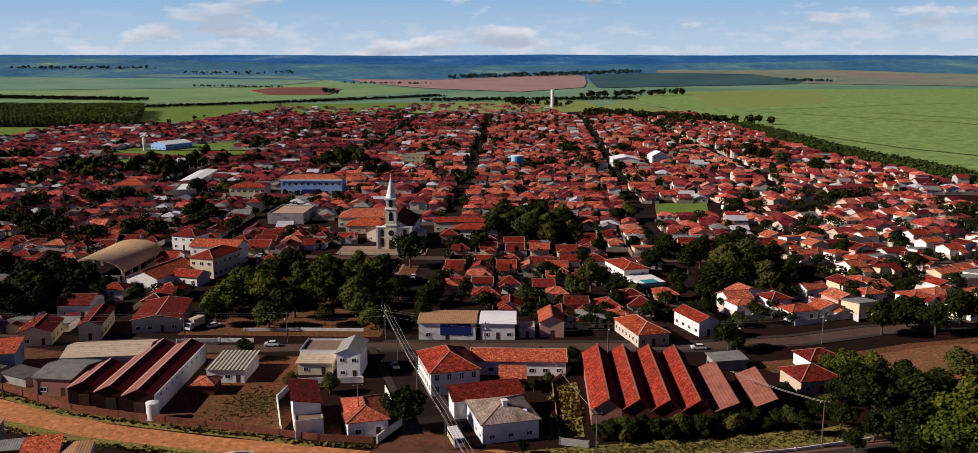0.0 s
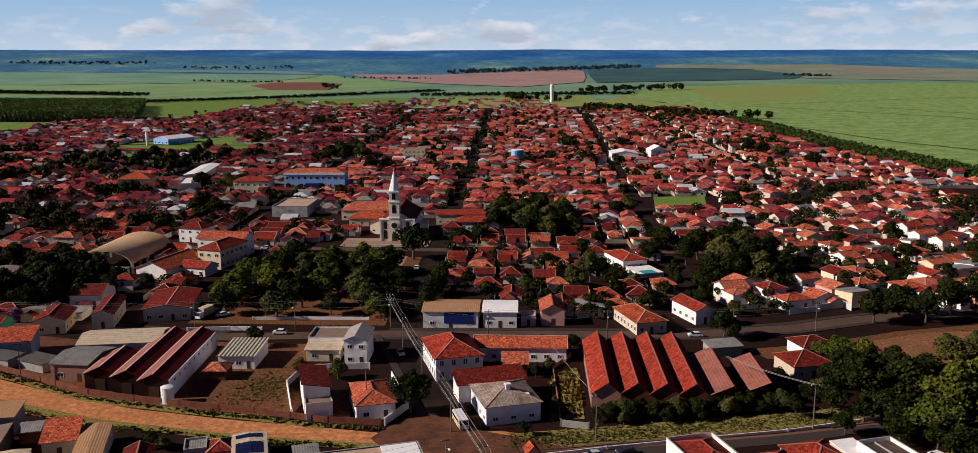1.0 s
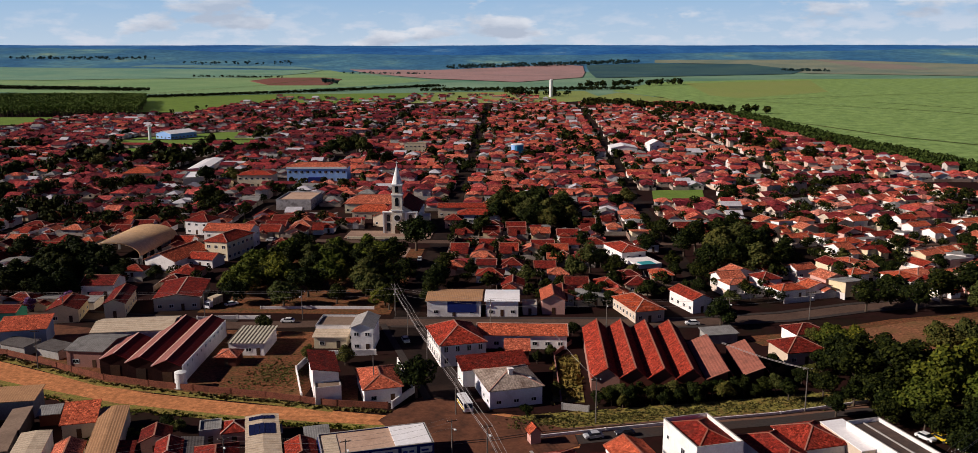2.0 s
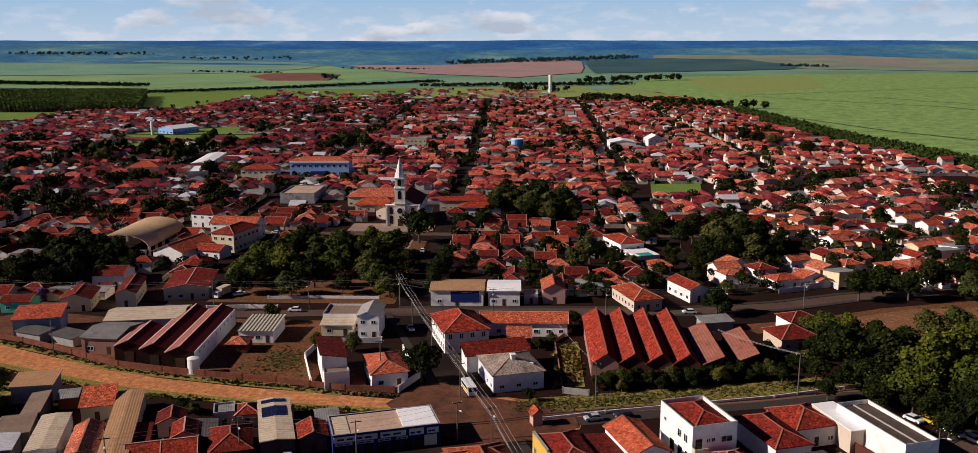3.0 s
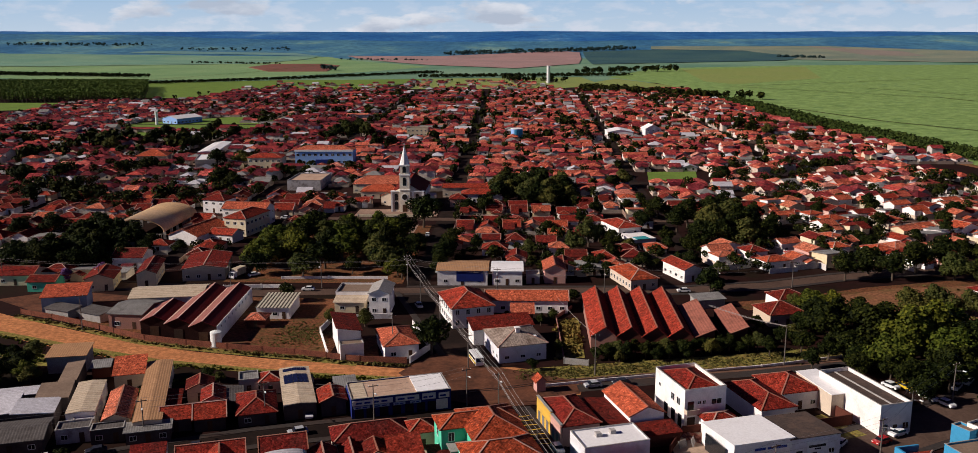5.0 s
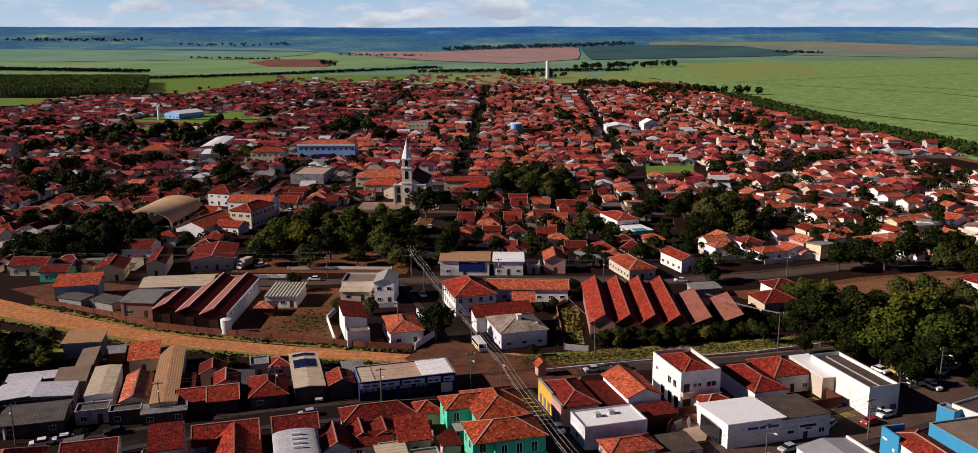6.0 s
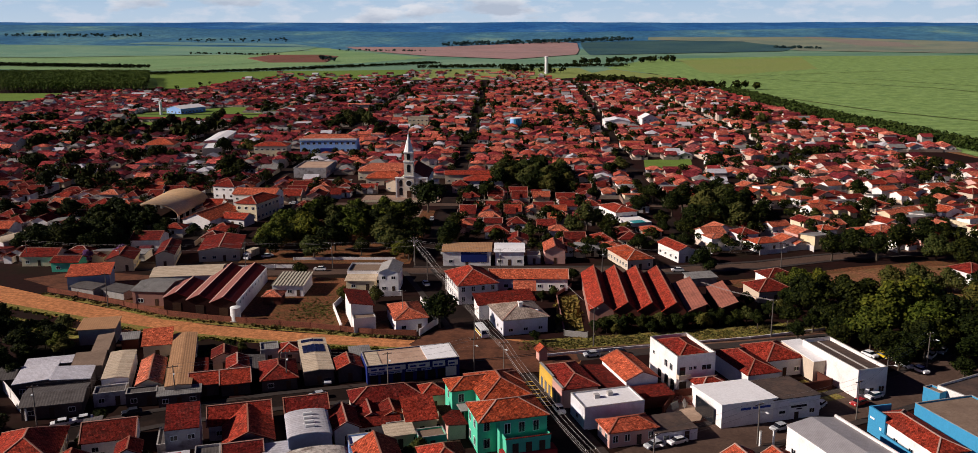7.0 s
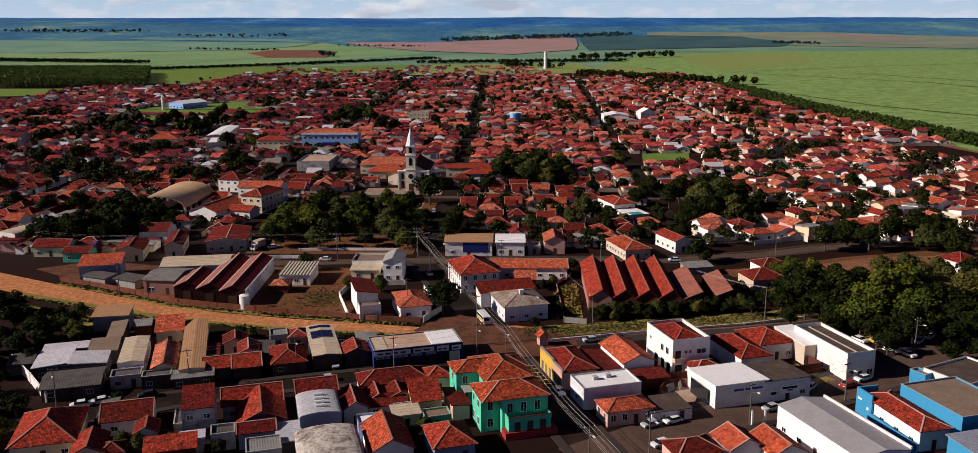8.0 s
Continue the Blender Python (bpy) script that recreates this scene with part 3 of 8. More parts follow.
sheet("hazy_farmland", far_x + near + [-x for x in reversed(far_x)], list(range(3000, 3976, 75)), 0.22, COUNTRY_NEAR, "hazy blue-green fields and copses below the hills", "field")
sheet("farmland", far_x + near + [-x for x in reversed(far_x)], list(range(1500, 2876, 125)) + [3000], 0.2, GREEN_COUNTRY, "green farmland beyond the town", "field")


def patch(name, outline, lift, mat, label, category, step=120.0):
    """A field of that outline, draped on the land."""
    if min(y for _, y in outline) > 1950:
        lift += 0.9
    bm = bmesh.new()
    bm.faces.new([bm.verts.new((x, y, 0)) for x, y in outline])
    bmesh.ops.triangulate(bm, faces=bm.faces[:])
    for _ in range(5):
        long = [e for e in bm.edges if e.calc_length() > step * 2]
        if not long:
            break
        bmesh.ops.subdivide_edges(bm, edges=long, cuts=1)
        bmesh.ops.triangulate(bm, faces=[f for f in bm.faces if len(f.verts) > 3])
    for v in bm.verts:
        v.co.z = land(v.co.x, v.co.y) + lift
    bmesh.ops.recalc_face_normals(bm, faces=bm.faces[:])
    if lift > 0.4 and max(math.hypot(x, y) for x, y in outline) < 3000:  # the crop ends in a sloping bank, with no gap under its edge
        rim = [e for e in bm.edges if e.is_boundary]
        fringe = bmesh.ops.extrude_edge_only(bm, edges=rim)["geom"]
        mid_x, mid_y = sum(x for x, _ in outline) / len(outline), sum(y for _, y in outline) / len(outline)
        for v in fringe:
            if isinstance(v, bmesh.types.BMVert):
                away = Vector((v.co.x - mid_x, v.co.y - mid_y, 0)).normalized()
                v.co += away * 2.5 - Vector((0, 0, lift + 0.3))
    me = bpy.data.meshes.new(name)
    bm.to_mesh(me)
    bm.free()
    me.materials.append(mat)
    if me.polygons and me.polygons[0].normal.z < 0:
        me.flip_normals()
    return tagged(new(name, me), label, category, kind="structure")


# fields round the town
patch("cane_field", [(282, 480), (318, 420), (900, 500), (1900, 1400), (1900, 2350), (671, 2300), (292, 2120), (150, 1690), (214, 1480), (254, 1062), (262, 780)], 0.5, CANE,
      "wide green sugar cane field with wheel tracks", "field")
patch("ripening_cane_field", [(302, 1532), (334, 1443), (533, 1641), (671, 2206), (348, 2052)], 0.6, CANE_BROWN, "yellow-brown strip of ripening sugar cane", "field")
patch("cane_field", [(-1054, 1700), (-747, 1600), (-560, 1640), (-360, 1960), (-250, 2250), (-693, 3088), (-1295, 3062), (-1798, 2980), (-2300, 2500)], 0.5, CANE_FAR, "green cane field behind the town", "field")
patch("cane_field", [(-2300, 2500), (-1300, 2330), (-780, 2520), (-720, 3090), (-1295, 3060), (-1798, 2978)], 0.62, CANE_BLUE, "cane field far behind the town, haze in its green", "field")
patch("cane_field", [(-1420, 3130), (-1000, 3150), (-720, 3110), (-860, 3260), (-1380, 3250)], 0.3, CANE_HAZY, "paler cane field on the rise, haze in its green", "field")
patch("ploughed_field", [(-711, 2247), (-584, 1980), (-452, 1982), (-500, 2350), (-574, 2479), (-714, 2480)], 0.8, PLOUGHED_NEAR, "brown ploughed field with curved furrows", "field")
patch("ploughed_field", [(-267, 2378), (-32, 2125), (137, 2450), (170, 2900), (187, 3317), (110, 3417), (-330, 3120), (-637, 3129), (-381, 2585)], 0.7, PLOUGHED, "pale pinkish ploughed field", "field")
# Cloud shade over this field is painted as its dark colour.
patch("dark_field", [(170, 2400), (762, 2700), (883, 2978), (781, 3312), (437, 3423), (200, 3348)], 0.7, CLOUD_SHADED_FIELD, "green field far off, cloud shade in its dark colour", "field")
patch("pasture", [(485, 3606), (1122, 3479), (1600, 3000), (1700, 2600), (1190, 2471), (830, 2751), (790, 3312), (464, 3452)], 0.6, PASTURE, "light pasture dotted with trees", "field")
patch("ploughed_field", [(1057, 3495), (1281, 3131), (1263, 2895), (1108, 2996)], 0.9, FADED_EARTH, "faded reddish bare field on the slope", "field")
patch("pasture", [(-650, 1180), (-421, 1130), (-389, 1330), (-231, 1320), (-190, 1640), (-448, 1600), (-720, 1500)], 0.3, GRASS_GREEN, "open green common at the town edge", "field")
patch("pasture", [(-180, 1330), (30, 1330), (120, 1420), (100, 1700), (-190, 1650)], 0.3, CANE_BROWN, "open grassy lots at the town edge", "field")
patch("pasture", [(100, 1345), (160, 1230), (250, 1110), (246, 1200), (218, 1440), (160, 1640), (104, 1500)], 0.32, CANE_BROWN, "grassy lots beside the cane field", "field")
patch("verge", [(292, 300), (340, 400), (318, 420), (284, 480), (264, 780), (256, 1062), (228, 1062), (234, 790), (266, 560), (286, 480), (288, 300)], 0.1, LOT_EARTH, "weedy earth strip between the last houses and the hedge", "verge")
patch("pasture", [(-920, 1060), (-474, 1060), (-436, 1000), (-600, 940), (-920, 900)], 0.1, GRASS_GREEN, "rough green pasture before the plantation", "field")
patch("green_common", [(-372, 735), (-338, 664), (-300, 655), (-282, 705), (-228, 790), (-236, 880), (-300, 868), (-375, 800)], 0.12, GRASS_GREEN, "bright green common by the sports hall", "field")
patch("playing_field", [(66, 459), (94, 466), (101, 512), (71, 505)], 0.12, GRASS_GREEN, "small green playing field", "field")

def strip(name, pts, width, z, mat, label, category, kind="structure", thick=0.0):
    """A road or wall base along a line, mitred at the bends; thick gives it real sides."""
    g = Geo()
    P = [Vector((x, y)) for x, y in pts]
    edge = []
    for i, p in enumerate(P):
        a = (P[i] - P[i - 1]).normalized() if i else (P[1] - P[0]).normalized()
        b = (P[i + 1] - P[i]).normalized() if i < len(P) - 1 else a
        t = (a + b).normalized()
        nrm = Vector((-t.y, t.x)) * (width / 2 / max(t.dot(a), 0.5))
        edge.append((p + nrm, p - nrm))
    k = len(P)
    g.v = [(e.x, e.y, z + thick) for pair in edge for e in pair]
    g.f = [(2 * i + 1, 2 * i + 3, 2 * i + 2, 2 * i) for i in range(k - 1)]
    if thick:
        g.v += [(e.x, e.y, z) for pair in edge for e in pair]
        o = 2 * k
        for i in range(k - 1):
            g.f += [(2 * i, 2 * i + 2, o + 2 * i + 2, o + 2 * i), (2 * i + 3, 2 * i + 1, o + 2 * i + 1, o + 2 * i + 3)]
        g.f += [(0, o, o + 1, 1), (2 * k - 1, o + 2 * k - 1, o + 2 * k - 2, 2 * k - 2)]
    return tagged(new(name, g.mesh(name, mat)), label, category, kind=kind)


for x0, y0, x1, y1 in ((310, 1380, 520, 1130), (520, 1130, 560, 970), (560, 970, 760, 700), (500, 1330, 640, 1060), (640, 1060, 860, 800), (270, 1030, 330, 820), (330, 820, 430, 640), (330, 1390, 640, 1560), (640, 1560, 1100, 1750), (560, 970, 1200, 1250)):
    strip("field_track", [(x0, y0), (x1, y1)], 3.0, 0.9, TRACK, "narrow dark wheel track through sugar cane", "track")
for x0, y0, x1, y1 in ((-700, 1560, -600, 1950), (-600, 1950, -560, 2420), (-1300, 2300, -1000, 2550), (-1000, 2550, -760, 2900)):
    strip("field_track", [(x0, y0), (x1, y1)], 5, 2.0, TRACK, "dark farm track between cane plots", "track")


def shifted(pts, off):
    out = []
    for i, (x, y) in enumerate(pts):
        ax, ay = pts[max(i - 1, 0)]
        bx, by = pts[min(i + 1, len(pts) - 1)]
        d = math.hypot(bx - ax, by - ay)
        out.append((x - (by - ay) / d * off, y + (bx - ax) / d * off))
    return out


# streets
MAIN_STREET = [(-38, 250), (-33, 236), (-24, 210.5), (-17.6, 192), (-11.8, 173), (-5.2, 157), (2.8, 135.4), (9.2, 117), (19, 90), (34, 45), (60, -40)]
NORTH_STREET = [(-37, 246), (-36, 300), (-37, 357), (-39, 482), (-45, 725), (-51, 940), (-62, 1245)]
CROSS_STREET = [(-420, 285), (-300, 272), (-175, 260), (-88, 245.5), (-40, 250), (50, 253), (80, 260), (104, 270), (150, 283), (240, 300)]
WEST_STREET = [(-260, 38), (-180, 81), (-110, 115), (-80, 131.5), (-57, 141), (-24.5, 150.5), (-4, 157)]
EAST_STREET = [(8, 106), (25, 118), (46, 130), (70, 143), (86, 152.5), (110, 170), (160, 205)]
strip("road", MAIN_STREET, 8.0, 0.04, ASPHALT, "worn asphalt street over the level crossing", "road")
strip("road", NORTH_STREET, 7.5, 0.05, ASPHALT, "straight asphalt street through the town", "road")
strip("road", CROSS_STREET, 6.6, 0.06, DUSTY_LIT_ASPHALT, "dusty asphalt cross street", "road")
strip("road", WEST_STREET, 6.6, 0.07, ASPHALT, "narrow asphalt street with parked cars", "road")
strip("road", EAST_STREET, 12.0, 0.08, DUSTY_LIT_ASPHALT, "wide asphalt avenue with parked cars", "road")
strip("road", [(6, 168.5), (19.3, 172), (37, 177), (59.4, 182.2), (81, 190), (100, 198), (140, 214)], 4.5, 0.05, PAVING, "pale service road along the railway", "road")
strip("dirt_road", [(-330, 300), (-215, 246), (-175, 226), (-142, 209.5), (-118, 198.5), (-92.5, 188.5), (-67, 183), (-48, 180), (-20.7, 175.4), (-8, 172)], 7.6, 0.05, DIRT, "rutted red dirt road along the railway", "road")
strip("railway_verge", [(-2, 176), (4, 178), (23, 182), (54, 189), (83, 196), (120, 208)], 10.0, 0.03, GRASS_DRY, "dry grass verge along the railway", "verge")
strip("railway_bed", [(-6, 169), (4, 172.8), (23, 177.2), (54, 184.0), (84, 192.5), (122, 205)], 3.2, 0.06, BALLAST, "rusty ballast of the railway line", "railway")
strip("verge", [(-152, 219.5), (-128.7, 209.6), (-105, 197.6), (-80, 191.4), (-61, 187.8), (-43, 183.6)], 2.6, 0.06, GRASS_DRY, "weedy strip under the brick wall", "verge")
strip("verge", [(-160, 209), (-124, 194.5), (-95, 184), (-68, 178.5), (-48, 175.5), (-30, 174)], 3.0, 0.07, GRASS_DRY, "weedy edge of the dirt road", "verge")
for line, half, what in ((MAIN_STREET, 4.0, "main"), (WEST_STREET, 3.3, "west"), (EAST_STREET, 6.0, "east"), (CROSS_STREET, 3.3, "cross")):
    for side in (-1, 1):
        sub = line[:]
        if what == "main":
            for piece in (sub[0:4], sub[5:]):
                strip("pavement", shifted(piece, side * (half + 0.95)), 1.9, 0.02, PAVING, "raised concrete pavement with a kerb", "pavement", thick=0.15)
        else:
            for piece in ((sub[:-1],) if what == "west" else (sub[1:],) if what == "east" else (sub[:4], sub[4:])):
                strip("pavement", shifted(piece, side * (half + 0.95)), 1.9, 0.02, PAVING, "raised concrete pavement with a kerb", "pavement", thick=0.15)
STREETS_X = (-540, -440, -340, -240, -140, -39, 61, 161, 283)
STREETS_Y = (363, 465, 572, 680, 788, 895, 1003, 1110, 1218)
for i, x in enumerate(STREETS_X):
    if x in (-39, 283):
        continue
    top = {-540: 1010, -440: 1110, -340: 1320, -240: 1330}.get(x, 1320)
    low = {61: 262, 161: 300, -140: 262, -240: 268, -340: 278, -440: 290, -540: 300}[x]
    pts = [(x + 8, low), (x + 2, 480), (x - 6, 870), (x - 18, top)]
    if x == 61:
        pts = [(60, 258), (58, 484), (67, 870), (54, 1420)]
    if x == 161:
        pts = [(160, 600), (168, 680), (172, 1100)]
    strip("road", pts, 6.4, 0.09 + 0.004 * i, ASPHALT, "straight town street between red roofs", "road")
for j, y in enumerate(STREETS_Y):
    strip("road", [(-560, y + 10), (-200, y + 2), (60, y), (225, y + 4)], 6.4, 0.14 + 0.004 * j, ASPHALT if j else DUSTY_LIT_ASPHALT, "town cross street between red roofs", "road")
patch("park", [(-103, 258), (-42, 258), (-42, 350), (-103, 350)], 0.10, DIRT_YARD, "shaded town square with paths under trees", "park")
patch("plaza", [(-80, 369.6), (-42, 369.6), (-42, 386), (-80, 386)], 0.2, PLAZA, "paved forecourt before the church", "plaza")
patch("plaza", [(-72, 333), (-48, 334), (-48, 352), (-72, 352)], 0.14, PLAZA, "bare paved edge of the square", "plaza")
patch("yard", [(-22.4, 131.2), (-19.4, 130.4), (-17.2, 140.6), (-20.2, 141.6)], 0.12, PALE_YARD, "pale concrete side yard", "yard")
patch("verge", [(-180, 210), (-124, 187), (-118, 181), (-128, 178), (-150, 187), (-182, 198)], 0.09, GRASS_DRY, "grassy bank of the dirt road", "verge")
patch("dirt_road", [(-330, 290), (-215, 237), (-142, 200), (-118, 189.5), (-95, 182), (-95, 190), (-118, 199), (-142, 211), (-215, 249), (-330, 304)], 0.04, DIRT, "rutted shoulder of the dirt road", "road")
patch("yard", [(-168, 236), (-150, 224.5), (-128, 216.5), (-119, 223), (-122, 240), (-152, 247)], 0.075, RED_ASPHALT, "trodden grey yard before the garages", "yard")
patch("vacant_lot", [(62, 240), (84, 246), (110, 258), (152, 270), (240, 292), (240, 286), (152, 256), (104, 244), (66, 232)], 0.055, DIRT_YARD, "bare reddish roadside earth", "yard")
patch("crossing_ground", [(-32, 178), (-22, 163.5), (-9, 158), (2, 160), (12, 167), (11, 174.5), (2, 179), (-9, 183), (-16, 190), (-24, 192), (-29, 184)], 0.115, RED_ASPHALT, "asphalt under red dust at the level crossing", "ground")
patch("vacant_lot", [(-73, 191.5), (-52, 188), (-51, 217), (-79, 212)], 0.10, DIRT_YARD, "weedy bare red lot", "yard")
patch("vacant_lot", [(7, 190), (14.5, 190), (14.5, 222), (8, 222)], 0.10, GRASS_DRY, "overgrown grassy lot", "yard")
patch("vacant_lot", [(94, 222), (112, 212), (150, 228), (156, 262), (118, 257), (98, 248)], 0.10, LOT_EARTH, "bare red earth under scattered trees", "yard")
patch("vacant_lot", [(-45, 186), (-38, 186), (-42, 206), (-50, 204)], 0.11, DIRT_YARD, "narrow bare yard", "yard")
patch("yard", [(28.4, 131.8), (35.4, 134), (39, 143.6), (36, 149), (31.6, 149), (29, 140)], 0.12, PALE_YARD, "pale trodden yard of the workshop", "yard")
patch("yard", [(-99, 192), (-60, 192), (-58, 240), (-120, 242), (-140, 222)], 0.03, DIRT_YARD, "bare yard round the sheds", "yard")
patch("forecourt", [(66, 107), (74, 108), (67, 134), (60, 126)], 0.10, PAVING, "concrete yard between the warehouses", "yard")
patch("vacant_lot", [(58, 141), (70, 147), (64, 157), (55, 152)], 0.10, GRASS_DRY, "small weedy yard", "yard")
patch("crossing_ground", [(-26, 166), (-8, 160.5), (12, 166), (14, 178), (-4, 183), (-20, 181)], 0.025, DIRT, "red dirt ground round the level crossing", "ground")

# ---- buildings ----
def roof_shape(g, caps, kind, w, d, h, pitch, ov=0.45, t=0.16):
    """Adds a roof over a plan of w by d to g, and its ridge tiles to caps. Returns its rise."""
    W, D = w / 2 + ov, d / 2 + ov
    if kind == "hip":
        s = min(W, D)
        rise = s * pitch
        if W >= D:
            r = [(-(W - D), 0, h + rise), (W - D, 0, h + rise)]
            slopes = [(4, 5, 9, 8), (6, 7, 8, 9), (5, 6, 9), (7, 4, 8)]
            hips = ((0, 4), (0, 7), (1, 5), (1, 6))
        else:
            r = [(0, -(D - W), h + rise), (0, D - W, h + rise)]
            slopes = [(5, 6, 9, 8), (7, 4, 8, 9), (4, 5, 8), (6, 7, 9)]
            hips = ((0, 4), (0, 5), (1, 6), (1, 7))
        low = [(-W, -D, h - t), (W, -D, h - t), (W, D, h - t), (-W, D, h - t)]
        v = low + [(x, y, h) for x, y, _ in low] + r
        g.add(v, [(3, 2, 1, 0), (0, 1, 5, 4), (1, 2, 6, 5), (2, 3, 7, 6), (3, 0, 4, 7)] + slopes)
        if caps is not None:
            if abs(W - D) > 0.3:
                caps.beam(r[0], r[1], 0.34, 0.10)
            for a, b in hips:
                caps.beam(v[8 + a], v[b], 0.30, 0.09)
        return rise
    if kind in ("gable_x", "gable_y"):
        A, B = (D, W) if kind == "gable_x" else (W, D)
        rise = A * pitch
        g.extrude([(-A, h), (0, h + rise), (A, h), (A, h - t), (0, h + rise - t), (-A, h - t)][::-1], -B, B, kind[-1])
        if caps is not None:
            e = ((-B, 0, h + rise), (B, 0, h + rise)) if kind == "gable_x" else ((0, -B, h + rise), (0, B, h + rise))
            caps.beam(e[0], e[1], 0.34, 0.10)
            for s in (-1, 1):
                for end in (-1, 1):
                    a, b = (s * A, h + 0.02), end * (B - 0.12)
                    q = ((b, a[0], a[1]), (b, 0, h + rise + 0.02)) if kind == "gable_x" else ((a[0], b, a[1]), (0, b, h + rise + 0.02))
                    caps.beam(q[0], q[1], 0.22, 0.08)
        return rise
    if kind in ("shed_front", "shed_back", "shed_left", "shed_right"):
        A, B, along = (D, W, "x") if kind in ("shed_front", "shed_back") else (W, D, "y")
        rise = 2 * A * pitch
        lo, hi = (h, h + rise) if kind in ("shed_front", "shed_right") else (h + rise, h)
        g.extrude([(-A, lo), (A, hi), (A, hi - t), (-A, lo - t)][::-1], -B, B, along)
        return rise
    if kind in ("barrel_x", "barrel_y"):
        A, B = (D, W) if kind == "barrel_x" else (W, D)
        rise = A * pitch
        arc = [(-A * math.cos(math.pi * i / 14), h + rise * math.sin(math.pi * i / 14)) for i in range(15)]
        g.extrude((arc + [(a * 0.985, z - t) for a, z in reversed(arc)])[::-1], -B, B, kind[-1])
        return rise
    g.box(-w / 2 + 0.2, -d / 2 + 0.2, h - t, w / 2 - 0.2, d / 2 - 0.2, h)
    return 0.0


def wall_shape(g, kind, w, d, h, pitch, parapet=0.0, ov=0.45):
    """Walls as a solid up to the eaves, with gables or a parapet rim."""
    x, y = w / 2, d / 2
    if parapet:
        g.box(-x, -y, 0, x, y, h - 0.2)
        for a in ((-x, -y, x, -y + 0.2), (-x, y - 0.2, x, y), (-x, -y + 0.2, -x + 0.2, y - 0.2), (x - 0.2, -y + 0.2, x, y - 0.2)):
            g.box(a[0], a[1], h - 0.2, a[2], a[3], h + parapet)
        return
    top = h - 0.03
    if kind in ("gable_x", "gable_y"):
        A, B = (y, x) if kind == "gable_x" else (x, y)
        drop = ov * pitch - 0.12
        g.extrude([(-A, 0), (A, 0), (A, top + drop - 0.05), (0, top + drop - 0.05 + A * pitch), (-A, top + drop - 0.05)], -B, B, kind[-1])
    elif kind.startswith("shed"):
        A, B, along = (y, x, "x") if kind in ("shed_front", "shed_back") else (x, y, "y")
        low, high = top - 0.15 + ov * pitch, top - 0.15 + ov * pitch + 2 * A * pitch
        p, q = (low, high) if kind in ("shed_front", "shed_right") else (high, low)
        g.extrude([(-A, 0), (A, 0), (A, q), (-A, p)], -B, B, along)
    elif kind.startswith("barrel"):
        A, B = (y, x) if kind == "barrel_x" else (x, y)
        arc = [(A * math.cos(math.pi * i / 10), top - 0.15 + (A + ov) * pitch * math.sin(math.pi * i / 10)) for i in range(11)]
        g.extrude([(-A, 0), (A, 0)] + arc, -B, B, kind[-1])
    else:
        g.box(-x, -y, 0, x, y, top - 0.05)


MESHES = {}


def shared(key, make):
    if key not in MESHES:
        MESHES[key] = make()
    return MESHES[key]


def window_mesh(w, h):
    def make():
        g = Geo()
        for a in ((-w / 2 - 0.09, 0, w / 2 + 0.09, 0.09), (-w / 2 - 0.09, h - 0.09, w / 2 + 0.09, h), (-w / 2 - 0.09, 0.09, -w / 2, h - 0.09), (w / 2, 0.09, w / 2 + 0.09, h - 0.09), (-0.03, 0.09, 0.03, h - 0.09)):
            g.box(a[0], -0.07, a[1], a[2], 0.06, a[3])
        return g.mesh("window", TRIM)
    return shared(("window", w, h), make)


def pane_mesh(w, h):
    return shared(("pane", w, h), lambda: Geo().box(-w / 2, -0.03, 0.09, w / 2, 0.05, h - 0.09).mesh("pane", GLASS))


def door_mesh(w, h, mat):
    return shared(("door", w, h, mat.name), lambda: Geo().box(-w / 2, -0.05, 0.0, w / 2, 0.06, h).mesh("door", mat))


def on_face(ob, side, along, z, w, d):
    turn = {"front": 0, "right": 90, "back": 180, "left": -90}[side]
    x, y = {"front": (along, -d / 2), "right": (w / 2, along), "back": (-along, d / 2), "left": (-w / 2, -along)}[side]
    ob.matrix_basis = pose(x, y, z, 0, 0, turn)
    return ob


def window(body, side, along, z, w, d, ww=1.2, hh=1.1, sub=True):
    fr = on_face(part("window", window_mesh(ww, hh), None, body), side, along, z, w, d)
    part("pane", pane_mesh(ww, hh), None, fr, "dark glass pane")
    return fr


def door(body, side, along, w, d, ww=1.0, hh=2.1, mat=None, z=0.1):
    return on_face(part("door", door_mesh(ww, hh, mat or WOOD), None, body), side, along, z, w, d)


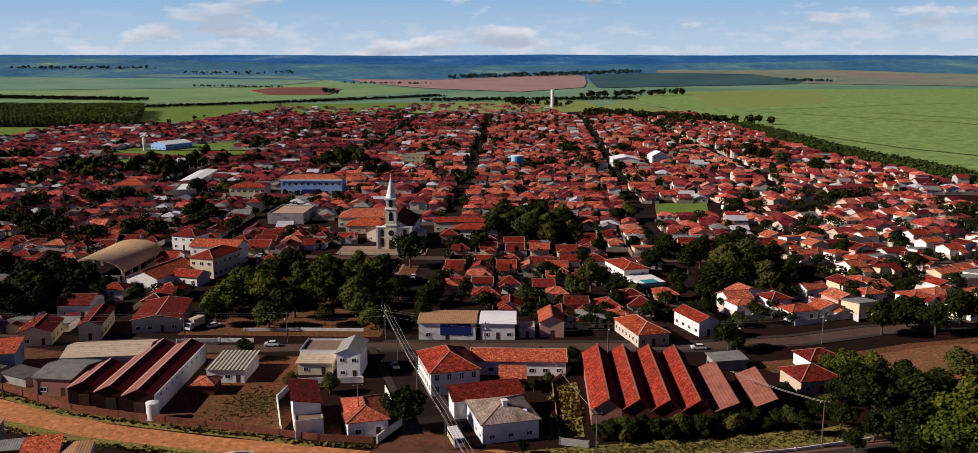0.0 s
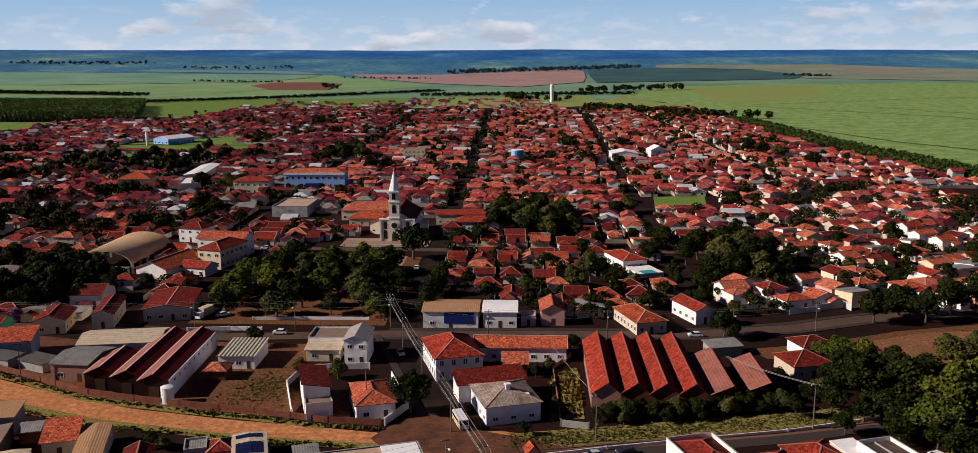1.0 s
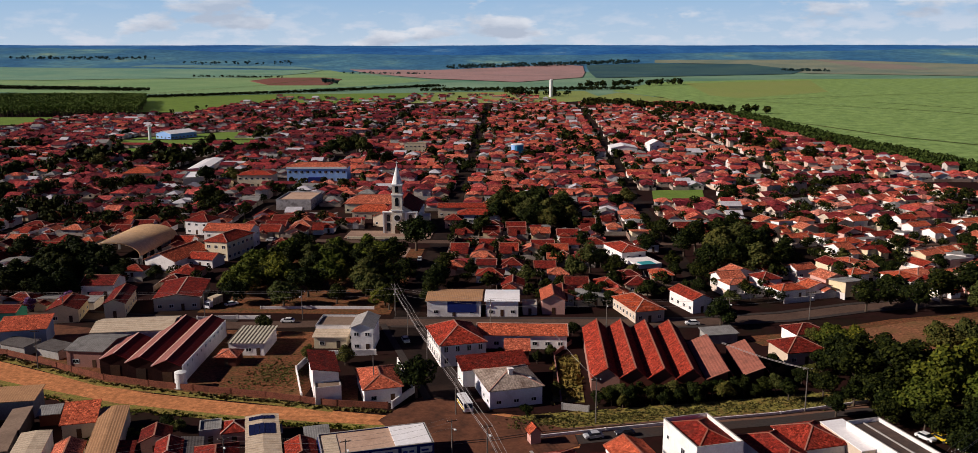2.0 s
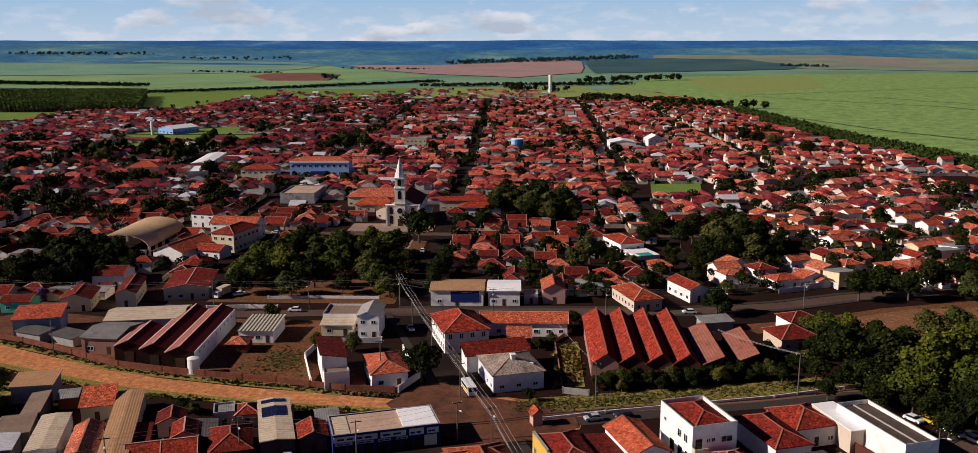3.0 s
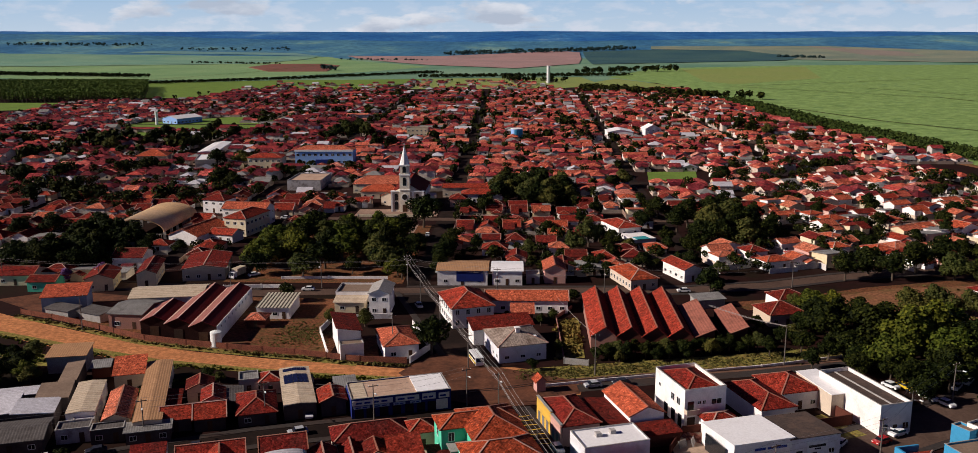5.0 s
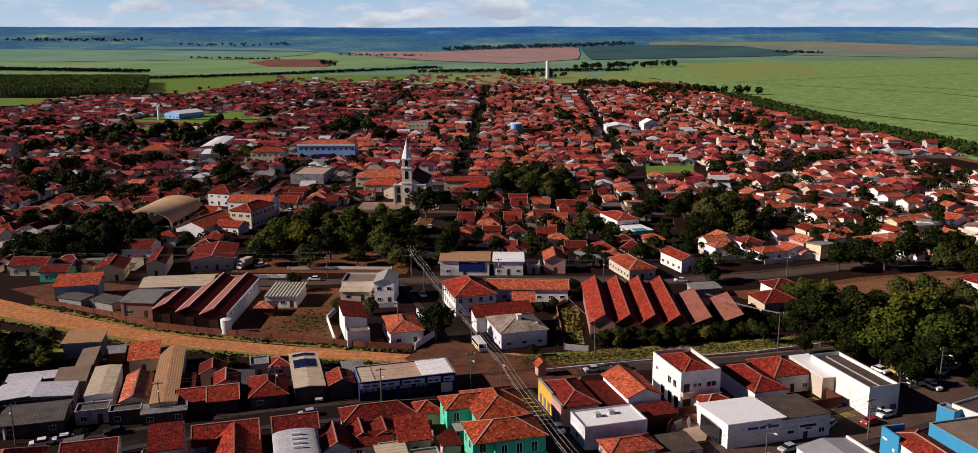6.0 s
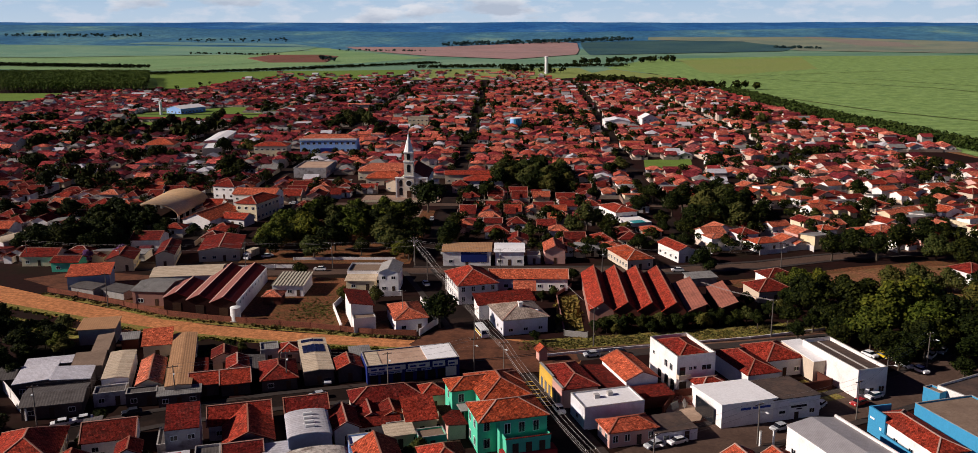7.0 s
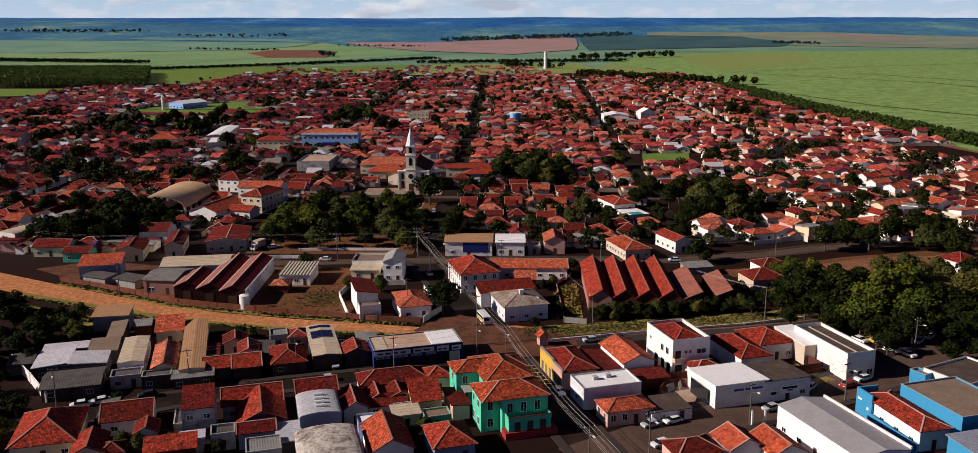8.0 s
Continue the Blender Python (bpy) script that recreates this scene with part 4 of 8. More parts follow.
def building(name, x, y, rot, w, d, h, roof="hip", pitch=0.42, wall=None, top=None, label="", category="house", group="", parapet=0.0,
             sides="front", storeys=1, gap=3.2, doors=("front",), ridge=True, ov=0.45, pane=(1.2, 1.1), plain=False):
    body = thing(name, x, y, rot, 0, label, category, group)
    g = Geo()
    wall_shape(g, roof, w, d, h, pitch, parapet, ov)
    part("wall", g, wall or WHITE, body)
    g, caps = Geo(), Geo()
    roof_shape(g, caps, roof, w, d, h, pitch, ov)
    part("roof", g, top or TILE, body)
    if ridge and caps.v:
        part("ridge_tiles", caps, RIDGE, body, "pale mortared ridge tiles")
    if parapet:
        g = Geo()
        for a in ((-w / 2 - 0.05, -d / 2 - 0.05, w / 2 + 0.05, -d / 2 + 0.22), (-w / 2 - 0.05, d / 2 - 0.22, w / 2 + 0.05, d / 2 + 0.05), (-w / 2 - 0.05, -d / 2 + 0.22, -w / 2 + 0.22, d / 2 - 0.22), (w / 2 - 0.22, -d / 2 + 0.22, w / 2 + 0.05, d / 2 - 0.22)):
            g.box(a[0], a[1], h + parapet, a[2], a[3], h + parapet + 0.07)
        part("coping", g, CONCRETE, body, "grey weathered coping")
    if not plain:
        floor = h / storeys
        for side in sides.split():
            span = w if side in ("front", "back") else d
            count = max(1, int((span - 1.0) / gap))
            for s in range(storeys):
                for i in range(count):
                    at = (i - (count - 1) / 2) * span / count
                    if s == 0 and side in doors and i == count // 2:
                        door(body, side, at, w, d)
                    else:
                        window(body, side, at, s * floor + min(1.0, floor * 0.3), w, d, *pane)
    return body


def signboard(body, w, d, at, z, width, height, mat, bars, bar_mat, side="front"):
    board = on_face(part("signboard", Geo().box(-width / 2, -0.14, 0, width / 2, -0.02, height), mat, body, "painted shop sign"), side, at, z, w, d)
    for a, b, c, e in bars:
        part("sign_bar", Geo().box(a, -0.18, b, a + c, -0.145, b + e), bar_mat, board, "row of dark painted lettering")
    return board

# ---- trees ----
def card(g, c, nrm, size, rnd):
    """One leaf clump: a crooked four-cornered blade."""
    a = nrm.orthogonal().normalized()
    b = nrm.cross(a)
    turn = rnd.uniform(0, math.tau)
    a, b = a * math.cos(turn) + b * math.sin(turn), b * math.cos(turn) - a * math.sin(turn)
    k = len(g.v)
    for u, v in ((-1, -0.5), (0.5, -0.9), (1, 0.5), (-0.4, 0.9)):
        p = c + (a * u * rnd.uniform(0.6, 1.1) + b * v * rnd.uniform(0.6, 1.1)) * size + nrm * rnd.uniform(-0.2, 0.2) * size
        g.v.append(tuple(p))
    g.f.append((k, k + 1, k + 2, k + 3))
    g.m.append(g.slot)


def crown(g, rnd, blobs, count, size, at=(0, 0, 0)):
    at = Vector(at)
    for cx, cy, cz, rx, rz in blobs:
        for _ in range(int(count * (rx * rz) / 3.0) + 3):
            d = Vector((rnd.gauss(0, 1), rnd.gauss(0, 1), rnd.gauss(0.25, 1))).normalized()
            k = rnd.uniform(0.72, 1.08)
            p = at + Vector((cx + d.x * rx * k, cy + d.y * rx * k, cz + d.z * rz * k))
            n = (d + Vector((rnd.gauss(0, 0.45), rnd.gauss(0, 0.45), rnd.gauss(0.2, 0.45)))).normalized()
            card(g, p, n, size * rnd.uniform(0.6, 1.25), rnd)


def tree_blobs(rnd, spread, tall):
    blobs = [(0, 0, 6.0 * tall, 2.3 * spread, 2.6)]
    for i in range(8):
        a = i * math.tau / 8 + rnd.uniform(-0.4, 0.4)
        r = rnd.uniform(1.7, 2.9) * spread
        blobs.append((math.cos(a) * r, math.sin(a) * r, rnd.uniform(3.4, 6.6) * tall, rnd.uniform(1.3, 2.0) * spread ** 0.6, rnd.uniform(1.2, 1.9)))
    for i in range(3):
        a = rnd.uniform(0, math.tau)
        blobs.append((math.cos(a) * spread, math.sin(a) * spread, rnd.uniform(7.4, 8.6) * tall, rnd.uniform(1.0, 1.5), rnd.uniform(0.9, 1.3)))
    return blobs


def tree_meshes(seed, spread, tall, leaf):
    rnd = random.Random(seed)
    blobs = tree_blobs(rnd, spread, tall)
    g = Geo()
    g.tube((0, 0, -0.1), (0.1, 0.05, 2.6 * tall), 0.34, 0.24, 7)
    for cx, cy, cz, rx, rz in blobs[1:9:2] + blobs[:1]:
        mid = Vector((cx * 0.45, cy * 0.45, 2.6 * tall + (cz - 2.6 * tall) * 0.55))
        g.tube((0.1, 0.05, 2.4 * tall), mid, 0.20, 0.12, 5)
        g.tube(mid, (cx, cy, cz), 0.12, 0.05, 4)
    c = Geo()
    crown(c, rnd, blobs, 230, 0.32)
    return g.mesh("trunk", BARK), c.mesh("crown", leaf)


TREES = {
    "dark": [tree_meshes(11, 1.0, 1.0, LEAF_DARK), tree_meshes(12, 1.25, 0.95, LEAF_DARK), tree_meshes(13, 0.9, 1.1, LEAF_DARK)],
    "light": [tree_meshes(21, 1.15, 1.0, LEAF_LIGHT), tree_meshes(22, 1.35, 0.9, LEAF_LIGHT)],
    "olive": [tree_meshes(31, 1.1, 1.0, LEAF_OLIVE), tree_meshes(32, 1.3, 0.9, LEAF_OLIVE)],
    "lilac": [tree_meshes(41, 1.0, 0.9, LEAF_LILAC)],
}
TREE_WORDS = {"dark": "dense dark green tree", "light": "light green spreading leafy tree", "olive": "olive-green leafy tree", "lilac": "tree covered in lilac blossom"}
tree_rnd = random.Random(5)


def tree(x, y, h=10.0, kind="dark", group="", where="", wide=1.0):
    trunk, leaf = tree_rnd.choice(TREES[kind])
    t = thing("tree" if h > 4.5 else "shrub", x, y, 0, 0, TREE_WORDS[kind] + (" " + where if where else ""), "tree" if h > 4.5 else "shrub", group)
    k = h / 9.0
    t.matrix_basis = pose(x, y, 0, 0, 0, tree_rnd.uniform(0, 360)) @ Matrix.Diagonal((k * wide, k * wide, k, 1))
    part("trunk", trunk, None, t)
    part("crown", leaf, None, t)
    return t


def small_tree(g, rnd, x, y, h, size=None):
    """A tree far off: a stem and a crown of larger clumps, for a joined wood."""
    g.slot = 1
    g.place = None
    g.tube((x, y, 0), (x, y, h * 0.5), 0.03 * h, 0.02 * h, 4)
    g.slot = 0
    r = h * rnd.uniform(0.34, 0.46)
    blobs = [(0, 0, h * 0.62, r, h * 0.32)] + [(rnd.uniform(-r, r) * 0.8, rnd.uniform(-r, r) * 0.8, h * rnd.uniform(0.42, 0.78), r * 0.6, h * 0.2) for _ in range(3)]
    near_by = y < 520  # finer leaf clumps where the crown shows well
    for cx, cy, cz, rx, rz in blobs:
        for _ in range((15 if rx == r else 9) * (4 if near_by else 1)):
            d = Vector((rnd.gauss(0, 1), rnd.gauss(0, 1), rnd.gauss(0.3, 1))).normalized()
            p = Vector((x + cx + d.x * rx, y + cy + d.y * rx, cz + d.z * rz))
            card(g, p, (d + Vector((rnd.gauss(0, 0.4), rnd.gauss(0, 0.4), rnd.gauss(0, 0.4)))).normalized(), (size or h * (0.085 if near_by else 0.17)) * rnd.uniform(0.7, 1.2), rnd)


def wood(name, spots, leaf, label, seed):
    g, rnd = Geo(), random.Random(seed)
    for x, y, h in spots:
        small_tree(g, rnd, x, y, h)
    if land(spots[0][0], spots[0][1]) > 1:
        g.v = [(x, y, z + land(x, y)) for x, y, z in g.v]
    return tagged(new(name, g.mesh(name, leaf, BARK)), label, "trees", kind="stuff")


SQUARE = ((-96, 281, 10, "light"), (-92, 320, 9, "light"), (-89, 338, 9, "dark"), (-72, 310, 10, "olive"), (-63, 310, 9, "dark"), (-69, 291, 10, "light"), (-55, 306, 10, "dark"), (-50, 322, 10, "dark"),
          (-72, 333, 8, "olive"), (-53, 278, 8, "dark"), (-45, 346, 14, "dark"), (-97.5, 291, 10, "light"), (-61, 269, 7, "dark"), (-48, 290, 9, "dark"), (-77, 305, 9, "olive"), (-87, 295, 10, "light"),
          (-97, 309, 9, "olive"), (-60, 322, 9, "dark"), (-82, 318, 9, "olive"))
for x, y, h, kind in SQUARE:
    tree(x, y, h, kind, "trees in the square", "in the town square", 1.15)
WEST_TREES = ((-171, 278, 11), (-173, 302, 12), (-176, 312, 9), (-159, 268, 9), (-154, 274, 10), (-243, 391, 10), (-278, 445, 11), (-174, 308, 11), (-147, 279, 7.5), (-196, 323, 10), (-141, 288, 6),
              (-170, 296, 11), (-166, 290, 12), (-152, 290, 7.5), (-134, 300, 5), (-168, 310, 13), (-161, 309, 11.5), (-154, 307, 9.5), (-147, 305, 6.5), (-158, 298, 9), (-146, 296, 6), (-208, 320, 9), (-228, 330, 9), (-260, 370, 10), (-236, 420, 9))
for x, y, h in WEST_TREES:
    tree(x, y, h, "dark", "", "in a grove beside the vault", 1.2)
for x, y, h, kind in ((-75, 237, 6, "dark"), (-46.6, 213, 5.5, "olive"), (-57, 215, 4.5, "olive"), (-25.2, 191.5, 10, "dark"), (25, 189.5, 4.4, "dark"), (20.5, 188.5, 4.0, "dark"),
                      (30, 190, 4.4, "dark"), (36, 190.5, 3.8, "dark"), (58, 250, 9, "dark"), (23.4, 313, 11, "olive"), (17, 303, 9, "olive"), (30.6, 289, 7, "dark"), (-21, 374, 9, "dark"),
                      (62, 193, 5, "dark"), (43, 194, 4.0, "dark"), (50, 197, 4.2, "dark"), (32.5, 188.5, 3.6, "dark"), (40, 191, 4.2, "dark"), (47, 195, 3.8, "dark"), (23, 187.5, 3.4, "olive"), (7, 221, 3.5, "olive"), (3.5, 216, 3.2, "dark"), (1, 181, 3.2, "dark"), (8, 196, 3.0, "olive"), 
                      (68, 203, 5, "dark"), (60, 197, 5, "olive"), (-142, 181, 6, "dark"), (-150, 186, 7, "dark"), (-134, 176, 5, "dark"), (-126, 172, 4.6, "olive"), (-133, 186, 3.6, "dark"), (-148, 168, 6, "dark"), (-160, 178, 6, "olive"),
                      (-22, 117, 3.4, "olive"), (-77, 107, 4.0, "olive"), (-70, 107, 3.5, "light"), (-112, 110, 5, "dark"), (-122, 108, 5.5, "dark"), (-130, 128, 6, "dark"), (-122, 150, 5, "dark"), (-128, 142, 6, "dark")):
    tree(x, y, h, kind, "", "beside houses")
for x, y, h in ((-5, 414, 12), (7, 432, 12), (-14, 405, 11), (1, 390, 10), (13, 398, 11), (-11, 450, 10), (4, 455, 11), (18, 424, 11), (-19, 381, 8), (10, 412, 12), (-3, 428, 12), (20, 408, 9), (-15, 425, 10)):
    tree(x, y, h, "dark" if (x + y) % 3 < 2 else "olive", "trees behind the church", "in the churchyard grove", 1.2)
for x, y, h in ((68, 349, 12), (81, 362, 12), (85, 331, 13), (82, 310, 12), (67, 314, 11), (58, 369, 10), (75, 310, 12), (89, 310, 10), (91, 384, 9), (93, 343, 11), (76, 340, 13), (73, 325, 12), (84, 348, 12), (62, 340, 10), (96, 325, 9)):
    tree(x, y, h, "olive" if (x * 7 + y) % 4 < 1 else "dark", "trees in the garden block", "in a large garden grove", 1.2)
for x, y, h, kind in ((92, 214, 8, "dark"), (80, 202, 10, "dark"), (90.5, 201, 12, "dark"), (80, 190, 8, "dark"), (71, 196, 6, "dark"), (97, 192, 13, "light"), (105, 197, 13, "light"), (89, 184, 10, "light"),
                      (97, 170, 9, "dark"), (89, 172, 7, "dark"), (113, 230, 8.5, "olive"), (121, 231, 9, "olive"), (130, 229, 8, "olive"), (106, 266, 9, "dark"), (117, 275, 10, "dark"), (122, 267, 9, "dark"), (133, 275, 11, "dark"), (145, 284, 11, "dark"),
                      (143, 268, 10, "olive"), (80, 211, 10, "dark"), (70, 184, 5, "dark"), (80, 180, 6, "dark"), (112, 202, 11, "light"), (105, 187, 11, "light"), (113, 190, 11, "dark"),
                      (96, 206, 11, "dark"), (104, 177, 8, "dark"), (112, 178, 9, "dark"), (127, 205, 10, "olive"), (136, 222, 9, "dark"), (150, 262, 10, "dark"), (155, 245, 9, "olive"),
                      (84, 231, 7.5, "light"), (89, 225, 8, "light"), (94, 221, 8, "dark"), (81, 222, 6, "dark"), (76, 213, 6, "dark"), (71, 206.5, 4.6, "olive"), (64, 215, 4, "dark"), (59.5, 207, 3.6, "dark"), (87, 216, 8, "dark"), (79, 233, 5, "olive")):
    tree(x, y, h, kind, "trees by the railway", "beside the railway", 1.2)
tree(-146, 262, 6, "lilac", "", "by the street corner")
tree(-157, 258, 5, "lilac", "", "by the street corner")
for x, y, h in ((-144, 678, 16), (-150, 662, 14), (-136, 690, 15), (-128, 676, 13), (-290, 676, 12), (-259, 634, 12), (-248, 654, 13), (-242, 615, 11), (-279, 614, 11), (-284, 640, 12), (-265, 724, 11), (-300, 600, 11), (-315, 620, 12),
                (106, 461, 11), (176, 729, 12), (181, 705, 12), (-236, 676, 11), (-195, 519, 12), (-108, 599, 12), (-41, 583, 8), (-168, 448, 12), (51, 453, 10), (201, 641, 12), (-180, 525, 10), (-160, 442, 10), (-100, 612, 10), (190, 690, 11), (45, 446, 8)):
    tree(x, y, h, "olive" if (x + 3 * y) % 5 == 0 else "dark", "", "among the houses", 1.15)

for x, y, h, kind in ((-128, 156, 6, "dark"), (-130, 168, 7, "dark"), (-125, 175, 6, "dark"), (-136, 160, 7, "dark"), (-127, 184, 5, "olive"), (-148, 190, 6, "dark"), (-141, 176, 7, "dark"), (-155, 172, 8, "dark"), (-122, 133, 6, "dark"), (-131, 144, 7, "dark"),
                      (-116, 122, 6, "dark"), (-138, 150, 8, "dark"), (-119, 168, 4.6, "olive"), (-110, 122, 5, "dark"), (-120, 116, 6, "dark"), (-126, 122, 7, "dark"), (-133, 132, 7, "dark"), (-108, 113, 4.5, "olive"), (-124, 160, 5, "dark"), (-77.5, 172, 3.2, "dark"), (-74, 170.6, 2.8, "olive"), (-121, 170, 5.0, "light")):
    tree(x, y, h, kind, "bushes by the dirt road", "beside the dirt road", 1.25)
for x, y, h, kind in ((-80.6, 107.6, 4.0, "olive"), (-71.0, 108.6, 3.2, "olive"), (-84.4, 105.0, 3.4, "dark"), (-88.6, 117.0, 3.2, "dark"), (-61.0, 106.6, 2.8, "dark"), (-22.0, 117.4, 3.6, "olive"), (-24.0, 114.6, 2.8, "dark"), (-91.0, 129.2, 3.0, "dark"), (-74.0, 111.0, 3.0, "dark")):
    tree(x, y, h, kind, "garden bushes", "in a walled back yard", 1.2)
for x, y, h in ((88, 163, 6), (93, 172, 7), (99, 177, 8), (107, 168, 7), (112, 172, 8), (117, 180, 9), (121, 190, 9), (102, 160, 5), (110, 160, 6), (86, 176, 6), (82, 186, 6), (76, 190, 6)):
    tree(x, y, h, "dark", "trees by the railway", "beside the railway", 1.3)
for i in range(17):
    tree(17.5 + i * 2.5, 189.2 + i * 0.42 + (i % 3) * 0.7, 3.2 + (i * 7 % 5) * 0.35, "olive" if i % 5 == 2 else "dark", "bushes before the factory", "along the factory front", 1.3)
for x, y, h, kind in ((-31, 268, 7, "dark"), (-31, 281, 8, "dark"), (-30.4, 293, 8, "dark"), (-43, 263, 7, "dark"),
                      (-43.6, 276, 8, "dark"), (-43, 301, 8, "dark"), (-30.6, 306, 7, "dark"), (20, 268, 5, "dark"), (27, 271, 5, "dark"), (60, 263, 5.5, "dark"), (66, 273, 5, "olive"), (58, 284, 6, "dark"), (73, 283, 5, "dark"), (14, 240, 4, "dark"), (5, 238.5, 4, "dark"), (-6, 217, 3.6, "dark")):
    tree(x, y, h, kind, "street trees", "beside the street", 1.2)
sq = random.Random(8)
for i in range(26):
    x, y = sq.uniform(-100, -44), sq.uniform(264, 330)
    tree(x, y, sq.uniform(7, 11), sq.choice(("dark", "light", "light", "olive")), "trees in the square", "in the town square", 1.25)
for i in range(16):
    tree(sq.uniform(-188, -158), sq.uniform(268, 298), sq.uniform(8, 10.5), "dark", "trees in the west grove", "in a grove beside the vault", 1.3)
for i in range(10):
    tree(sq.uniform(-14, 20), sq.uniform(385, 445), sq.uniform(9, 12), sq.choice(("dark", "olive")), "trees behind the church", "in the churchyard grove", 1.2)
for x, y, h, kind in ((-12, 291, 5, "dark"), (0, 300, 6, "olive"), (12, 290, 5, "dark"), (-20, 306, 5, "dark"), (-4, 320, 5, "dark"), (8, 335, 6, "dark"), (22, 350, 6, "dark"), (48, 345, 8, "dark"), (60, 301, 7, "dark"), (28, 322, 7, "dark"), (32, 311, 7.5, "dark"), (53, 304, 6, "dark"), (38, 304, 6, "olive"), (54, 316, 7, "dark"),
                      (40, 278, 7, "dark"), (22, 276, 6, "dark"), (15, 272, 5, "olive"), (52, 278, 6, "dark"), (-8, 345, 5, "dark"), (-28, 375, 7, "dark"), (30, 372, 7, "dark"), (46, 385, 6, "dark"), (110, 300, 5, "dark"), (130, 310, 6, "dark"),
                      (150, 318, 7, "dark"), (160, 300, 7, "dark"), (168, 330, 7, "dark"), (120, 330, 6, "olive"), (175, 350, 8, "dark"), (150, 352, 7, "dark"), (190, 372, 8, "dark"), (105, 352, 6, "dark"), (130, 372, 7, "dark"), (160, 392, 8, "dark")):
    tree(x, y, h, kind, "garden trees", "among gardens and yard walls", 1.15)

# woods, hedges and windbreaks far off
w_rnd = random.Random(77)


def row(x0, y0, x1, y1, step, side, h0, h1):
    n = int(math.hypot(x1 - x0, y1 - y0) / step)
    return [(x0 + (x1 - x0) * (i + w_rnd.random()) / n + w_rnd.uniform(-side, side), y0 + (y1 - y0) * i / n + w_rnd.uniform(-side, side), w_rnd.uniform(h0, h1)) for i in range(n)]


def plantation(x0, y0, x1, y1, step):
    g, rnd = Geo(), random.Random(9)
    y = y0
    while y < y1:
        x = x0 - (y - y0) * 0.62 + rnd.uniform(-1, 1)
        while x < x1 - (y - y0) * 0.4:
            h = rnd.uniform(13.0, 14.6)
            px, py = x + rnd.uniform(-0.7, 0.7), y + rnd.uniform(-0.7, 0.7)
            g.slot = 1
            g.tube((px, py, 0), (px, py, h * 0.6), 0.22, 0.12, 4)
            g.slot = 0
            for i in range(12):  # the sunlit top of the crown
                a, r = rnd.uniform(0, math.tau), 2.9 * rnd.random() ** 0.5
                card(g, Vector((px + math.cos(a) * r, py + math.sin(a) * r, h * rnd.uniform(0.88, 1.0))), Vector((rnd.gauss(-0.3, 0.35), rnd.gauss(0, 0.35), 1)).normalized(), rnd.uniform(0.8, 1.3), rnd)
            for i in range(22):
                k = rnd.random() ** 0.5
                a = rnd.uniform(0, math.tau)
                r = 2.5 * (1.08 - k)
                d = Vector((math.cos(a), math.sin(a), 0.35))
                card(g, Vector((px + d.x * r, py + d.y * r, h * (0.16 + 0.84 * k))), (d + Vector((0, 0, rnd.uniform(0, 1.2)))).normalized(), rnd.uniform(0.8, 1.35), rnd)
            x += step
        y += step
    return tagged(new("plantation", g.mesh("plantation", LEAF_EUCA, BARK)), "square block of tall planted eucalyptus trees", "trees", kind="stuff")


plantation(-670, 1064, -476, 1385, 5.8)
hedge = []
for k in range(4):
    hedge += row(300 + k * 7, 470, 286 + k * 7, 560, 2.4, 1.4, 3.8, 6.4) + row(286 + k * 7, 560, 252 + k * 7, 790, 2.4, 1.4, 3.8, 6.4) + row(252 + k * 7, 790, 236 + k * 7, 1090, 2.8, 1.4, 3.8, 6.4)
wood("windbreak", hedge, LEAF_HEDGE, "dark hedge of young trees between town and cane", 3)
wood("windbreak", row(70, 1290, 235, 1110, 4.0, 9, 7, 12) + row(80, 1330, 240, 1140, 5.0, 9, 7, 11) + row(235, 1110, 292, 1100, 5, 6, 8, 13), LEAF_DARK, "belt of trees at the town edge", 4)
wood("windbreak", row(-650, 1480, -456, 1620, 0.9, 7, 3, 6.5) + row(-456, 1620, -190, 1900, 1.0, 9, 3, 7) + row(-200, 1700, 190, 1760, 1.0, 20, 3, 8) + row(-60, 1560, 60, 1500, 6, 22, 8, 13) + row(100, 1840, 330, 1980, 6, 22, 10, 16), LEAF_DARK,
     "uneven line of trees behind the town", 5)
wood("windbreak", row(-1300, 1900, -760, 1720, 1.2, 14, 5, 9) + row(-1000, 2600, -700, 2480, 6, 8, 4, 8), LEAF_DARK, "dark windbreak across the cane fields", 6)
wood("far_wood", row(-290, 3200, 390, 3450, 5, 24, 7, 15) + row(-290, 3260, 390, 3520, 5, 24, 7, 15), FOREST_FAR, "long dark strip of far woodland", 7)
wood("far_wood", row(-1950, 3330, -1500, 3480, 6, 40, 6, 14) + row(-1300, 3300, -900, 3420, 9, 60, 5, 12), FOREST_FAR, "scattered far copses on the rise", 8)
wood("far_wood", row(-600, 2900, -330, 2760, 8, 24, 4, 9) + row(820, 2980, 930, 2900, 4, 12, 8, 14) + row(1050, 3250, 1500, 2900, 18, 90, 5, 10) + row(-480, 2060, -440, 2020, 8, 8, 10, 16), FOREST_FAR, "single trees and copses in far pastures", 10)


